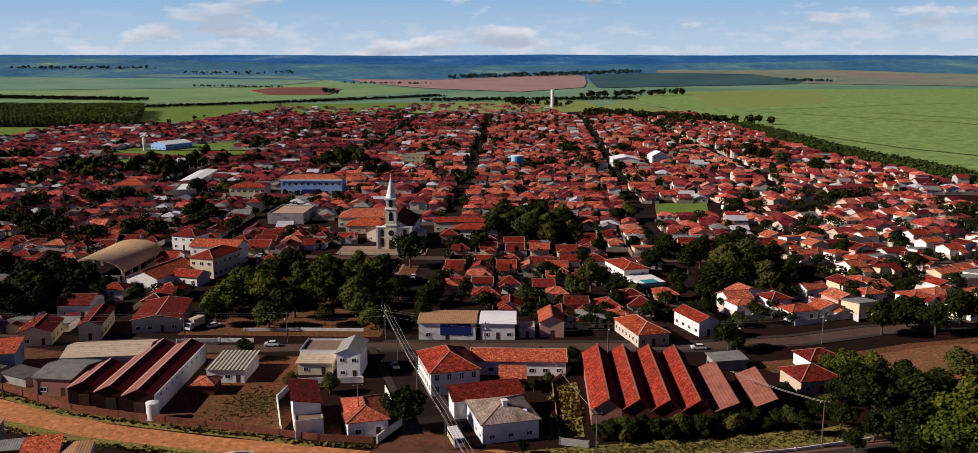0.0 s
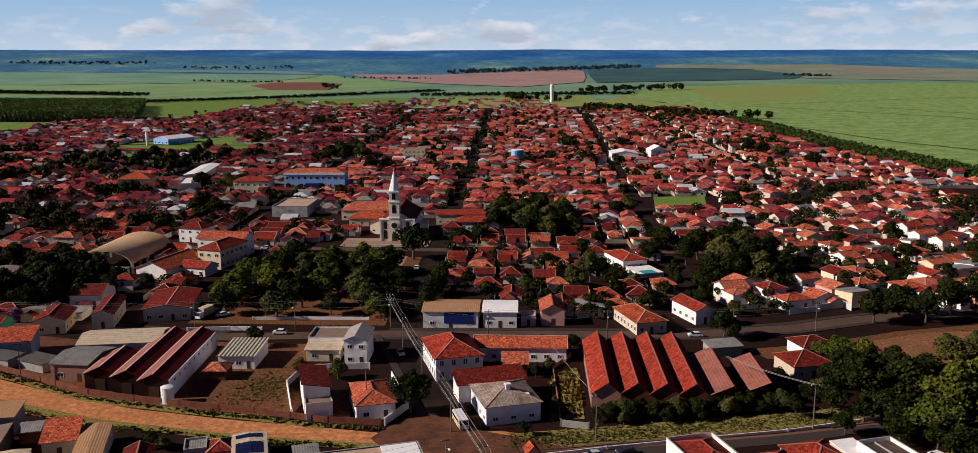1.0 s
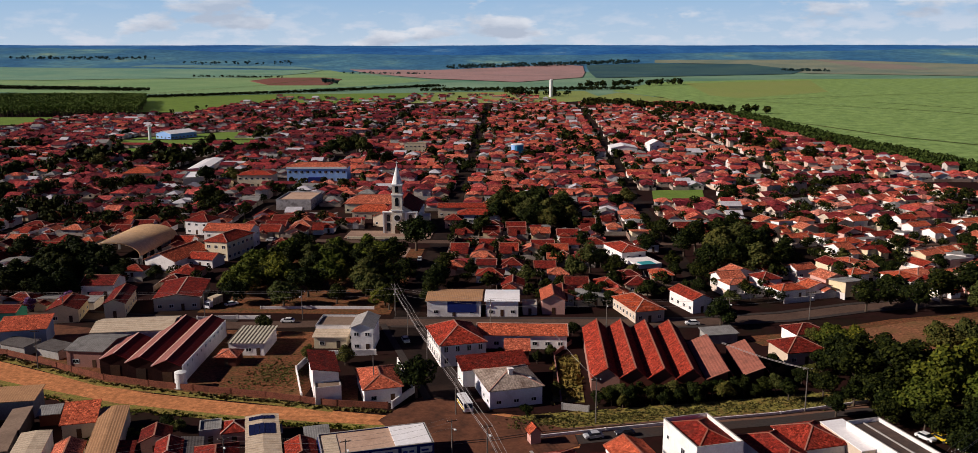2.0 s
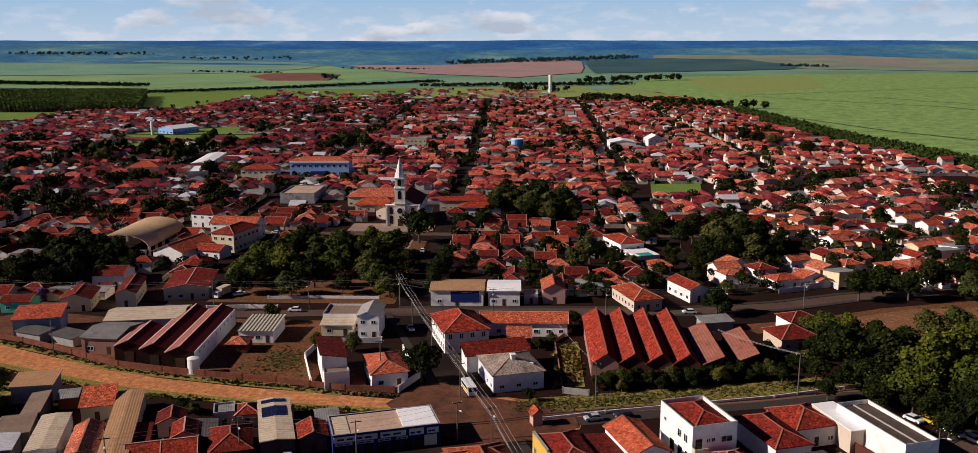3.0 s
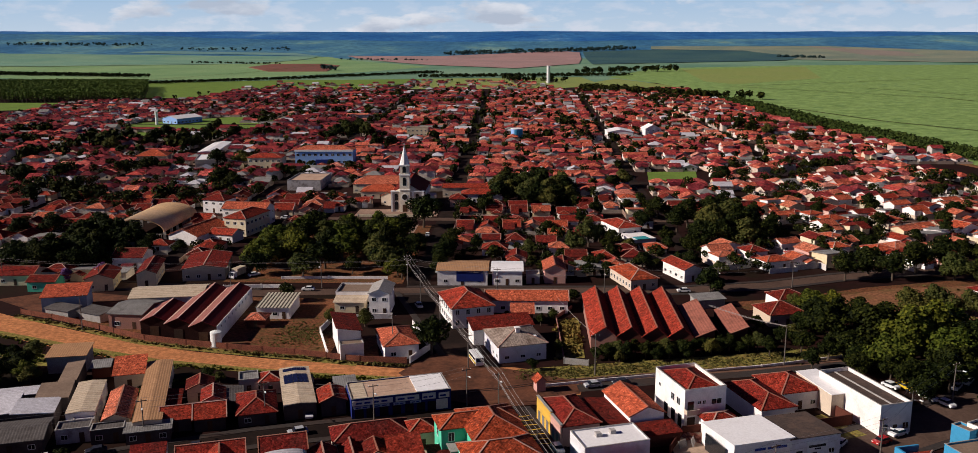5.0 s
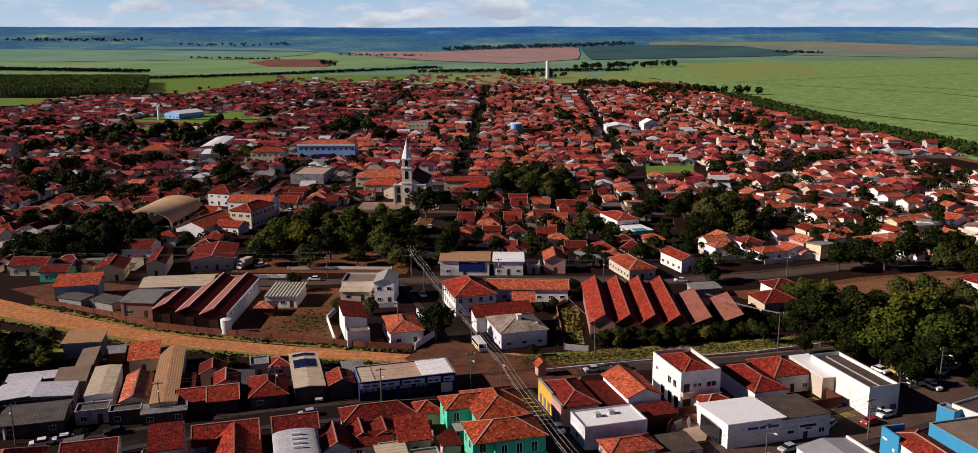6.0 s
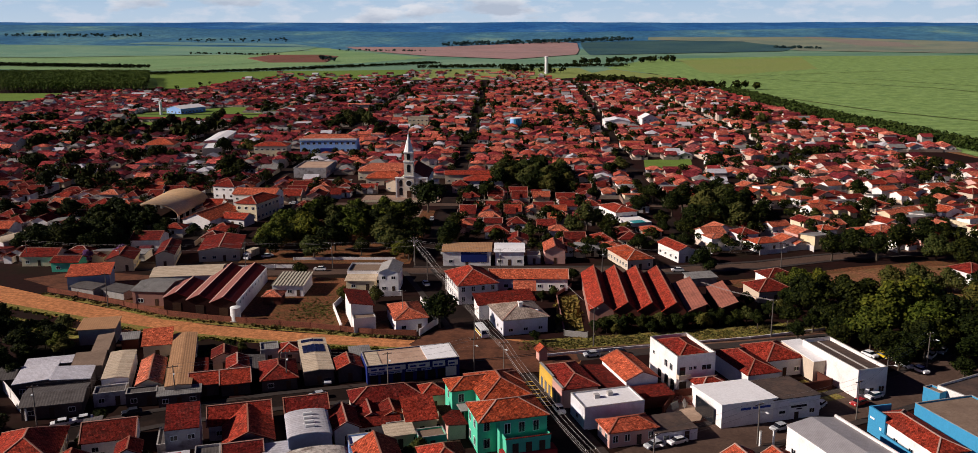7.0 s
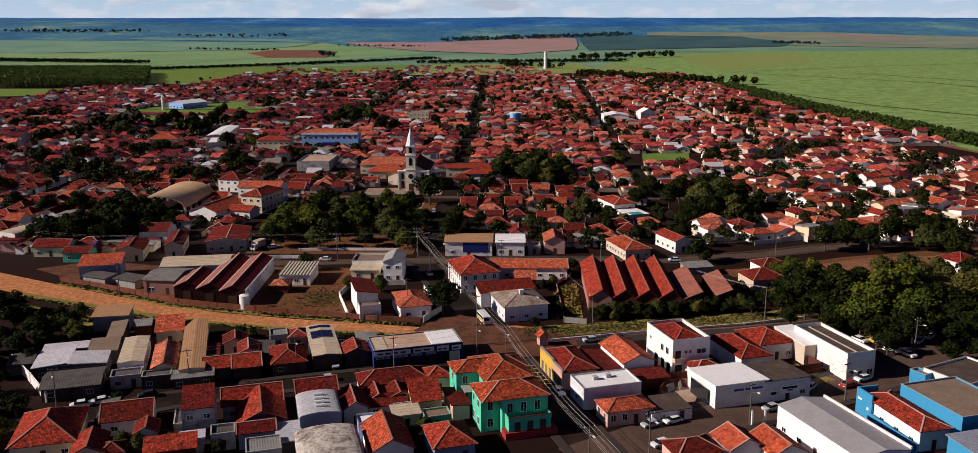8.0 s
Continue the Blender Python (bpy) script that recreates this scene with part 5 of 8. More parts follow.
def tufts(name, pts, width, count, leaf, label, seed, h=0.55):
    """Weeds and grass clumps strewn along a line."""
    g, rnd = Geo(), random.Random(seed)
    for _ in range(count):
        i = rnd.randrange(len(pts) - 1)
        k = rnd.random()
        x = pts[i][0] + (pts[i + 1][0] - pts[i][0]) * k + rnd.gauss(0, width / 2)
        y = pts[i][1] + (pts[i + 1][1] - pts[i][1]) * k + rnd.gauss(0, width / 2)
        s = h * rnd.uniform(0.5, 1.5)
        for _ in range(4):
            card(g, Vector((x + rnd.uniform(-s, s), y + rnd.uniform(-s, s), s * 0.5)), Vector((rnd.gauss(0, 1), rnd.gauss(0, 1), 0.9)).normalized(), s, rnd)
    return tagged(new(name, g.mesh(name, leaf)), label, "grass", kind="stuff")


tufts("weeds", [(-152, 220), (-128, 209.8), (-105, 198), (-80, 191.8), (-61, 188), (-43, 184), (-31, 183)], 0.9, 380, LEAF_DRY, "dry weeds along the brick wall", 1, 0.35)
tufts("weeds", [(-160, 207), (-124, 192.5), (-95, 182.5), (-68, 177.5), (-48, 174.8), (-34, 173)], 1.3, 420, LEAF_LIGHT, "grassy edge of the dirt road", 2, 0.3)
tufts("weeds", [(-2, 177), (23, 182.5), (54, 189.5), (83, 197), (120, 209)], 4.0, 3000, LEAF_DRY, "rough dry grass along the railway", 3, 0.2)
tufts("weeds", [(-70, 196), (-60, 206), (-66, 212), (-56, 200)], 7.0, 900, LEAF_DRY, "dry weeds on the vacant lot", 4, 0.2)
tufts("weeds", [(10, 192), (11.5, 206), (11, 220)], 3.0, 420, LEAF_DRY, "tall grass on the overgrown lot", 5, 0.5)
tufts("weeds", [(104, 212), (125, 226), (145, 250)], 12.0, 300, LEAF_DRY, "weeds on bare red earth", 6, 0.4)
tufts("weeds", [(-176, 206), (-156, 196), (-140, 190), (-126, 183)], 4.0, 900, LEAF_LIGHT, "green grass on the road bank", 9, 0.35)
tufts("weeds", [(-76, 174), (-88, 168), (-98, 160)], 3.0, 160, LEAF_LIGHT, "weeds in the shaded back yards", 7, 0.4)

# ---- the town's ordinary houses, block by block ----
TAKEN = []  # places that special buildings, groves and open ground keep free: x, y, radius


def keep(x, y, r):
    TAKEN.append((x, y, r))


for x, y, r in ((-57, 396, 20), (-84, 430, 20), (-66, 428, 20), (-66, 408, 12), (-26, 412, 18), (5, 415, 24), (2, 440, 16), (-142, 540, 16), (-122, 540, 16), (-163, 517, 12), (-222, 604, 12), (-219, 580, 12), (-226, 622, 9), (-163, 340, 14), (-163, 359, 14),
                (-119, 337, 12), (-124, 353, 13), (-134, 322, 14), (-122, 319, 8), (-150, 381, 11), (-88, 295, 24), (-60, 295, 24), (-88, 325, 24), (-60, 325, 24), (-62, 345, 16), (-75, 374, 14), (-58, 372, 14), (-46, 372, 9), (-165, 292, 20), (-182, 297, 12),
                (-193, 280, 10), (-193, 292, 7), (-150, 282, 10), (-128, 256, 10), (-140, 250, 8), (-115, 270, 13), (-171, 257, 8), (76, 330, 19), (72, 350, 14), (82, 484, 26), (-318, 790, 52), (-275, 760, 40), (-300, 830, 34),
                (-320, 690, 26), (-270, 645, 26), (-295, 615, 18), (-140, 676, 15), (-22, 263, 11), (-7, 263, 9), (8, 265, 7), (35, 261, 10), (52, 270, 9), (38, 338, 14), (44, 316, 10), (24, 310, 6), (72, 688, 15), (102, 712, 10), (-9.6, 692, 8), (-91, 700, 10), (-120, 446, 15), (-120, 458, 12),
                (-203, 524, 14), (-246, 545, 13), (-96, 264, 10), (-80, 264, 10), (-64, 264, 10), (-50, 264, 9), (29, 238, 1)):
    keep(x, y, r)


def is_free(x, y, r=5.0):
    return all((x - a) ** 2 + (y - b) ** 2 > (c + r * 0.6) ** 2 for a, b, c in TAKEN)


def street_x(k, y):
    x = STREETS_X[k]
    if x == 61:
        return 59 + max(0, min(y - 484, 390)) * 0.02
    if x == 161 and y < 640:
        return 150 - 32 * max(0.0, min(1.0, (y - 290) / 60)) + 47 * max(0.0, (y - 350) / 290)
    if x == -39:
        return -36 - max(0, y - 357) * 0.026
    return x + 8 - max(0, y - 300) * 0.026


town = random.Random(42)
plots = []
rows_y = [252] + list(STREETS_Y) + [1325]
for k in range(len(STREETS_X) - 1):
    for j in range(len(rows_y) - 1):
        y0, y1 = rows_y[j] + 5.0, rows_y[j + 1] - 5.0
        ny = 8
        for b in range(ny):
            yc = y0 + (b + 0.5) * (y1 - y0) / ny
            xa, xb = street_x(k, yc) + 4.6, street_x(k + 1, yc) - 4.6
            nx = max(1, round((xb - xa) / town.uniform(9.6, 11.8)))
            for a in range(nx):
                xc = xa + (a + 0.5) * (xb - xa) / nx
                plots.append((xc, yc, (xb - xa) / nx, (y1 - y0) / ny))
right_edge = lambda y: 296 if y < 480 else 282 - (y - 540) * 0.16 if y < 780 else 234
singles, joined, inner_gardens = [], [], []
for xc, yc, pw, pd in plots:
    if abs(xc) > 0.60 * (yc + 75) + 25 or xc > right_edge(yc) or not is_free(xc, yc):
        continue
    if -36 < xc < 60 and 272 < yc < 348 and town.random() < 0.30:
        inner_gardens.append((xc, yc))
        continue
    if xc < -430 and yc > 1075 or yc > 1250 and town.random() < 0.45:
        continue
    if yc < 350 and xc > 66 or yc < 540 and xc > 104 or town.random() < 0.07:
        continue
    (singles if yc < 452 else joined).append((xc, yc, pw, pd, town.uniform(-2, 3)))
for _ in range(120):  # scattered last houses on the grassy lots
    xc, yc = town.uniform(-420, 40), town.uniform(1325, 1560)
    if is_free(xc, yc) and (xc > -200 or yc < 1460):
        joined.append((xc, yc, 11.0, 12.0, town.uniform(-3, 4)))
# the eastern quarter lies askew, along a slanting street
c, s = math.cos(radians(24)), math.sin(radians(24))
east_gardens = []
for a in range(22):
    for b in range(-12, 24):
        u, v = a * 11.8 + town.uniform(-1.5, 1.5), b * 13.6 + town.uniform(-1.6, 1.6) + (4.5 if a % 4 > 1 else 0)
        if b % 3 == 2:  # a lane between the back-to-back rows
            v -= 3.0
        x, y = 66 + u * c - v * s, 268 + u * s + v * c
        if not is_free(x, y, 4) or y > 536 or x < (65 if y < 347 else 107) or y < 268 + (x - 60) * 0.2 or x > right_edge(y) or abs(x) > 0.6 * (y + 75) + 20:
            continue
        if town.random() < 0.20:
            east_gardens.append((x, y))
            continue
        singles.append((x, y, 11.8, 13.6, 22 + town.uniform(-3, 3)))
WALL_CHOICE = [WHITE, WHITE, CREAM, BEIGE, PINK, WHITE, GREY]
WALL_WORD = {WHITE.name: "white", CREAM.name: "cream", BEIGE.name: "beige", PINK.name: "pink", GREY.name: "grey"}


def front_wing(body, w, d, wall, top):
    """A lower porch or wing that breaks up the roof of a house."""
    side, kind = town.choice((-1, 1)), town.choice(("gable_y", "gable_y", "shed_front", "hip"))
    ww, dd, hh = w * town.uniform(0.35, 0.6), town.uniform(2.4, 4.2), town.uniform(2.2, 2.7)
    at = (side * (w - ww) / 2 * town.uniform(0.6, 1.05), -d / 2 - dd / 2 + 0.9)
    g, roof_, caps = Geo(), Geo(), Geo()
    for q in (g, roof_, caps):
        q.put(at[0], at[1], 0)
    wall_shape(g, kind, ww, dd, hh, 0.4)
    roof_shape(roof_, caps, kind, ww, dd + 0.8, hh + 0.02, 0.4)
    part("porch_wall", g, wall, body)
    part("porch_roof", roof_, top, body, "lower porch roof")
    if caps.v:
        part("ridge_tiles", caps, RIDGE, body)


singles.sort(key=lambda p: p[1])
for xc, yc, pw, pd, rot in singles[:290]:
    east = rot > 15  # the sunlit quarter: long pale houses wall to wall
    w, d = min(pw - 0.6, town.uniform(6.2, 9.6)), min(pd - 2.2, town.uniform(6.0, 10.0))
    style = town.choices(("hip", "gable_x", "gable_y", "shed_back"), (6, 3.0, 1.2, 0.7))[0]
    if east:
        w, d, style = town.uniform(6.8, 10.4), town.uniform(6.0, 9.0), town.choices(("gable_y", "gable_x", "hip", "shed_back"), (3, 3.5, 2.5, 1))[0]
    wall = town.choice(WALL_CHOICE if not east else (WHITE, WHITE, WHITE, PINK, CREAM, BEIGE))
    top = town.choices((TILE, TILE_ORANGE, SHEET_GREY, TILE_OLD), (6, 2.2, 0.5, 2.0) if not east else (3.5, 5.5, 0.3, 1.0))[0]
    if style == "shed_back" and town.random() < 0.5:
        top = SHEET_GREY
    what = {"hip": "a hipped", "gable_x": "a gabled", "gable_y": "a gabled", "shed_back": "a single-pitch"}[style]
    cover_ = {TILE: "red clay tile", TILE_ORANGE: "bright orange tile", SHEET_GREY: "grey sheet", TILE_OLD: "dark weathered tile"}[top]
    body = building("house", xc + town.uniform(-0.6, 0.6), yc + town.uniform(-1.6, 1.2), rot + town.choice((0, 0, 0, 0, town.uniform(-6, 6))), w, d, town.uniform(2.5, 3.3) if not east else town.uniform(3.0, 4.3), style, 0.12 if top is SHEET_GREY or style == "shed_back" else town.uniform(0.34, 0.5) if not east else town.uniform(0.26, 0.42), wall, top,
             f"{WALL_WORD[wall.name]} plastered house with {what} {cover_} roof", "house", "houses of the town", gap=3.6, ridge=top is not SHEET_GREY)
    if town.random() < 0.7:
        front_wing(body, w, d, wall, town.choice((top, TILE, TILE_OLD)) if top is not SHEET_GREY else TILE)
far_houses, fences = Geo(), Geo()
for xc, yc, pw, pd, rot in singles[:290]:
    if town.random() < 0.6:
        far_houses.slot = 0
        far_houses.put(xc + town.uniform(-2.5, 2.5), yc + pd * 0.44, rot)
        ww, dd = town.uniform(2.6, 5.5), town.uniform(2.0, 3.2)
        far_houses.box(-ww / 2, -dd / 2, 0, ww / 2, dd / 2, 2.35)
        far_houses.slot = town.choice((1, 1, 3))
        roof_shape(far_houses, None, town.choice(("shed_front", "shed_left", "gable_x")), ww, dd, 2.45, 0.2)
for xc, yc, pw, pd, rot in singles[290:] + joined:
    w, d = min(pw - 0.5, town.uniform(6.2, 9.8)), min(pd - 2.0, town.uniform(6.0, 10.0))
    h, style, pitch = town.uniform(2.5, 3.2), town.choices(("hip", "gable_x", "gable_y"), (6, 3.2, 1.0))[0], town.uniform(0.34, 0.5)
    if town.random() < 0.05:
        h += 2.8
    if yc > 480 and town.random() < 0.07:  # a shop or hall as wide as two plots
        w, d, style, pitch = w * town.uniform(1.5, 2.2), d * town.uniform(1.0, 1.4), "gable_x", town.uniform(0.2, 0.36)
    far_houses.put(xc + town.uniform(-0.8, 0.8), yc + town.uniform(-1.2, 1.2), rot)
    far_houses.slot = 0
    wall_shape(far_houses, style, w, d, h, pitch)
    old, bright_share = (0.50, 0.08) if xc < -130 else (0.06, 0.66) if abs(xc) < 60 and yc < 950 else (0.08, 0.50) if xc > -20 else (0.20, 0.36)  # shares of dim (old) and bright tiles; the western shade is in the colour
    clay = town.choices((1, 5, 6), (1 - old - bright_share, old, bright_share))[0]
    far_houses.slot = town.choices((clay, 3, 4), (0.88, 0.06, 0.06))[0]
    roof_shape(far_houses, None, style, w, d, h, pitch)
    if town.random() < 0.65:  # a wing across the main roof
        kind = "gable_y" if style != "gable_y" else "gable_x"
        ww, dd = (w * town.uniform(0.35, 0.6), d * town.uniform(0.6, 0.9)) if kind == "gable_y" else (w * 0.8, d * town.uniform(0.3, 0.5))
        base = far_houses.place
        far_houses.put(xc + town.choice((-1, 1)) * (w - ww) / 2 * 0.9, yc - d * town.uniform(0.25, 0.45), rot)
        far_houses.slot = 0
        wall_shape(far_houses, kind, ww, dd, h - 0.3, pitch)
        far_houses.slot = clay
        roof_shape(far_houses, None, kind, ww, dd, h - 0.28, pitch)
        far_houses.place = base
    if yc < 900:
        far_houses.slot = 2
        for at in (-w * 0.25, w * 0.25):
            far_houses.box(at - 0.6, -d / 2 - 0.04, 1.0, at + 0.6, -d / 2 + 0.1, 2.1)
    if town.random() < 0.55:
        far_houses.slot = 0
        far_houses.put(xc + town.uniform(-2, 2), yc + pd * 0.42, rot)
        ww = town.uniform(3, 6)
        far_houses.box(-ww / 2, -1.5, 0, ww / 2, 1.5, 2.5)
        far_houses.slot = town.choice((1, 1, 1, 3, 4))
        roof_shape(far_houses, None, "shed_front", ww, 3.0, 2.6, 0.15)
tagged(new("town_houses", far_houses.mesh("town_houses", WALL_FAR, TILE_FAR, GLASS, SHEET_GREY, SHEET_PALE, TILE_FAR_DIM, TILE_FAR_BRIGHT)), "hundreds of low plastered houses with red clay tile roofs", "houses", kind="stuff")
for xc, yc, pw, pd, rot in singles + joined:
    if yc > 900:
        continue
    fences.put(xc, yc, rot)
    fences.slot = 1 if rot > 15 else 0
    if town.random() < 0.7:
        fences.box(-pw / 2 - 0.08, -pd / 2, 0, -pw / 2 + 0.08, pd / 2, town.uniform(1.7, 2.3))
    if town.random() < 0.6:
        fences.box(-pw / 2 + 0.1, -pd / 2 - 0.08, 0, pw / 2 - 0.1, -pd / 2 + 0.08, town.uniform(1.6, 2.2))
tagged(new("yard_walls", fences.mesh("yard_walls", FENCE_FAR, WALL_FAR)), "rendered and brick yard walls between house plots", "walls", kind="stuff")
spots = []
for xc, yc, pw, pd, rot in singles + joined:
    if town.random() < (0.5 if yc < 700 else 0.42):
        spots.append((xc + town.choice((-1, 1)) * pw * 0.48, yc + pd * 0.5, town.uniform(2.6, 7.0)))
for _ in range(110):
    x, y = town.uniform(-340, 250), town.uniform(460, 1250)
    if is_free(x, y):
        for _ in range(4):
            spots.append((x + town.uniform(-9, 9), y + town.uniform(-7, 7), town.uniform(5, 9)))
for x, y in east_gardens + inner_gardens:  # small trees stand in for a house
    for _ in range(3):
        spots.append((x + town.uniform(-5, 5), y + town.uniform(-6, 6), town.uniform(2.4, 6.5)))
for _ in range(60):  # dark groves round the common and in the western quarter
    spots.append((town.uniform(-345, -225), town.uniform(600, 655), town.uniform(7, 12)))
for cx, cy, n in ((-250, 420, 14), (-285, 470, 14), (-215, 400, 12), (-230, 500, 14), (-330, 560, 14), (-180, 395, 10), (-390, 640, 14), (-150, 420, 9), (-310, 420, 12), (-420, 720, 12)):
    spots += [(cx + town.uniform(-16, 16), cy + town.uniform(-12, 12), town.uniform(6, 10)) for _ in range(n)]
for k, x in enumerate(STREETS_X):
    for y in range(300, 1250, 13):
        if town.random() < 0.35:
            spots.append((street_x(k, y) + town.choice((-5.2, 5.2)), y, town.uniform(3.5, 6.5)))
wood("garden_trees", [s for s in spots if is_free(s[0], s[1], 0) and abs(s[0]) < 0.6 * (s[1] + 75) + 25 and s[0] < right_edge(s[1])], LEAF_DARK, "dark garden and street trees scattered among houses", 15)

# ---- special buildings: both sides of the railway, the church, schools and halls ----
R = 18  # turn of the old quarter by the crossing
SHOPS = "shops and sheds by the railway"

# between the dirt road and the west street
building("shed", -84.1, 157.4, R, 5.6, 36.0, 3.9, "gable_y", 0.10, BEIGE, SHEET_TAN, "long narrow shed with a tan ribbed sheet roof", "shed", SHOPS, ridge=False, ov=0.15, pane=(1.0, 0.9))
building("shed", -97.4, 152.8, R, 5.8, 18.1, 3.8, "gable_y", 0.08, WHITE, SHEET_CREAM, "narrow white shed with a patched cream sheet roof", "shed", SHOPS, ridge=False, ov=0.1)
building("house", -95.2, 170.0, R, 6.6, 7.6, 3.6, "shed_front", 0.22, BEIGE, TILE_ORANGE, "small house with an orange single-pitch tile roof", "house", SHOPS, ridge=False)
building("house", -88.3, 149.4, R, 5.1, 15.7, 3.4, "gable_y", 0.45, CREAM, TILE_ORANGE, "narrow gabled house with orange clay tiles", "house", SHOPS)
# The near-black walls of this row have their shade painted in.
building("workshop", -114.4, 147.2, R, 8.2, 11.4, 3.4, "shed_left", 0.07, SHADE_DARK, SHEET_PALE, "workshop with a bluish-grey sheet roof", "workshop", SHOPS, ridge=False, ov=0.1)
building("workshop", -106.0, 147.6, R, 8.4, 8.6, 3.4, "shed_right", 0.07, SHADE_DARK, SHEET_PALE, "workshop with a pale grey sheet roof", "workshop", SHOPS, ridge=False, ov=0.1)
building("shop", -104.3, 136.3, R, 12.0, 10.4, 3.0, "gable_x", 0.16, SHADE_DARK, SHEET_DARK, "corner shop with a dark corrugated roof", "shop", SHOPS, ridge=False, sides="front left")
building("shed", -106.4, 156.2, R, 6.9, 8.8, 3.4, "shed_front", 0.06, SHADE_DARK, ROOF_TAN, "low shed with a dusty tan flat sheet roof", "shed", SHOPS, ridge=False, ov=0.1, plain=True)
building("shed", -115.7, 155.4, R, 10.4, 4.6, 3.3, "shed_front", 0.05, SHADE_DARK, SHEET_PALE, "narrow shed with a pale grey sheet roof", "shed", SHOPS, ridge=False, ov=0.1, plain=True)
building("shed", -122.6, 148.3, R, 5.0, 7.4, 2.8, "gable_x", 0.2, SHADE_DARK, SHEET_DARK, "small dark-roofed shed behind the yard wall", "shed", SHOPS, ridge=False, plain=True)
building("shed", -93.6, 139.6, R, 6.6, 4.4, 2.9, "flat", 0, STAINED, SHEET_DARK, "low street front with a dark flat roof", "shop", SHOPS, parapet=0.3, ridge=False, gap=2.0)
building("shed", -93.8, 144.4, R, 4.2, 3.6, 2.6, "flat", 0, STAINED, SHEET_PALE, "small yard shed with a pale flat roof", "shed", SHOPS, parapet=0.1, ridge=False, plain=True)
building("shed", -86.4, 139.4, R, 6.4, 3.6, 2.9, "flat", 0, SHADE_DARK, SHEET_DARK, "dark low street front with wide doors", "shop", SHOPS, parapet=0.25, ridge=False, gap=2.0)
building("shed", -78.2, 140.0, R, 8.6, 4.2, 2.9, "shed_front", 0.05, SHADE_DARK, SHEET_GREY, "street front with a faded greenish canopy", "shop", SHOPS, ridge=False, gap=2.4)
building("shed", -52.4, 165.6, R, 4.6, 4.6, 2.9, "flat", 0, SHADE_DARK, SHEET_DARK, "dark outbuilding with a flat roof", "shed", SHOPS, parapet=0.2, ridge=False, plain=True)
building("shed", -66.2, 157.6, R, 3.6, 8.6, 2.7, "shed_right", 0.12, SHADE_DARK, SHEET_DARK, "dark lean-to between two houses", "shed", SHOPS, ridge=False, plain=True)
building("shed", -79.2, 155.4, R, 3.2, 9.0, 2.6, "shed_right", 0.1, SHADE_DARK, TILE_OLD, "dark tiled lean-to beside the long shed", "shed", SHOPS, ridge=False, plain=True)
building("shed", -108.2, 167.4, R, 4.0, 13.2, 3.6, "shed_left", 0.08, SHADE_DARK, ROOF_TAN, "grey sheet-roofed store shed", "shed", SHOPS, ridge=False, ov=0.1)
building("shed", -114.6, 179.0, 12, 9.0, 7.0, 4.4, "shed_front", 0.10, CONCRETE, SHEET_TAN, "bare concrete shed with a tan roof beside the dirt road", "shed", SHOPS, ridge=False, plain=True)
building("shed", -104.5, 174.5, R, 4.0, 4.0, 2.8, "shed_front", 0.1, BRICK, SHEET_GREY, "small lean-to with a grey roof", "shed", "", ridge=False, plain=True)
building("house", -75.0, 146.9, R, 6.1, 7.3, 2.9, "gable_x", 0.38, SHADE_DARK, TILE, "street house with a red tile gable roof", "house", SHOPS)
building("house", -68.3, 148.4, R, 6.3, 8.7, 2.9, "gable_x", 0.38, SHADE_DARK, TILE, "street house with a faded red tile roof", "house", SHOPS)
building("house", -75.4, 162.0, R, 5.5, 6.0, 3.2, "gable_y", 0.42, BEIGE, TILE_OLD, "back house with a dark red gable roof", "house", SHOPS)
building("house", -70.0, 155.4, R, 4.6, 7.0, 3.4, "gable_y", 0.45, PINK, TILE, "back house with a red gable roof", "house", SHOPS)
building("house", -59.5, 152.7, R, 7.9, 11.7, 2.9, "hip", 0.45, SHADE_DARK, TILE, "street house with a red hipped roof", "house", SHOPS)
building("shed", -65.5, 166.4, R, 4.4, 5.4, 3.4, "flat", 0, GREY, SHEET_GREY, "grey flat-roofed outbuilding by the dirt road", "shed", SHOPS, parapet=0.3, ridge=False)
building("house", -60.6, 166.8, R, 4.6, 5.6, 3.2, "hip", 0.45, PINK, TILE, "small back house with a red hipped roof", "house", SHOPS)
solar_shed = building("shop", -52.8, 161.4, R, 6.9, 22.4, 3.5, "gable_y", 0.10, SHADE_DARK, SHEET_CREAM, "deep shop with a cream roof and solar panels", "shop", SHOPS, ridge=False, ov=0.1, sides="front")
for row_y, rows_n in ((9.2, 1), (1.6, 3)):
    for i in range(5):
        for j in range(rows_n):
            g = Geo().box(-0.48, -0.8, 0.0, 0.48, 0.8, 0.05)
            p = part("solar_panel", shared("solar_panel", lambda: Geo().box(-0.5, -0.85, 0.0, 0.5, 0.85, 0.05).mesh("solar_panel", SOLAR)), None, solar_shed, "dark blue solar panel")
            x = -2.2 + i * 1.06
            p.matrix_basis = pose(x, row_y + j * 1.78, 3.92 - abs(x) * 0.1, 0, -math.degrees(math.atan(0.1)) if x < 0 else math.degrees(math.atan(0.1)), 0)
building("house", -43.6, 156.2, R, 5.4, 7.0, 3.4, "gable_y", 0.42, SHADE_DARK, TILE, "small house with a red gabled roof beside the yard", "house", SHOPS)
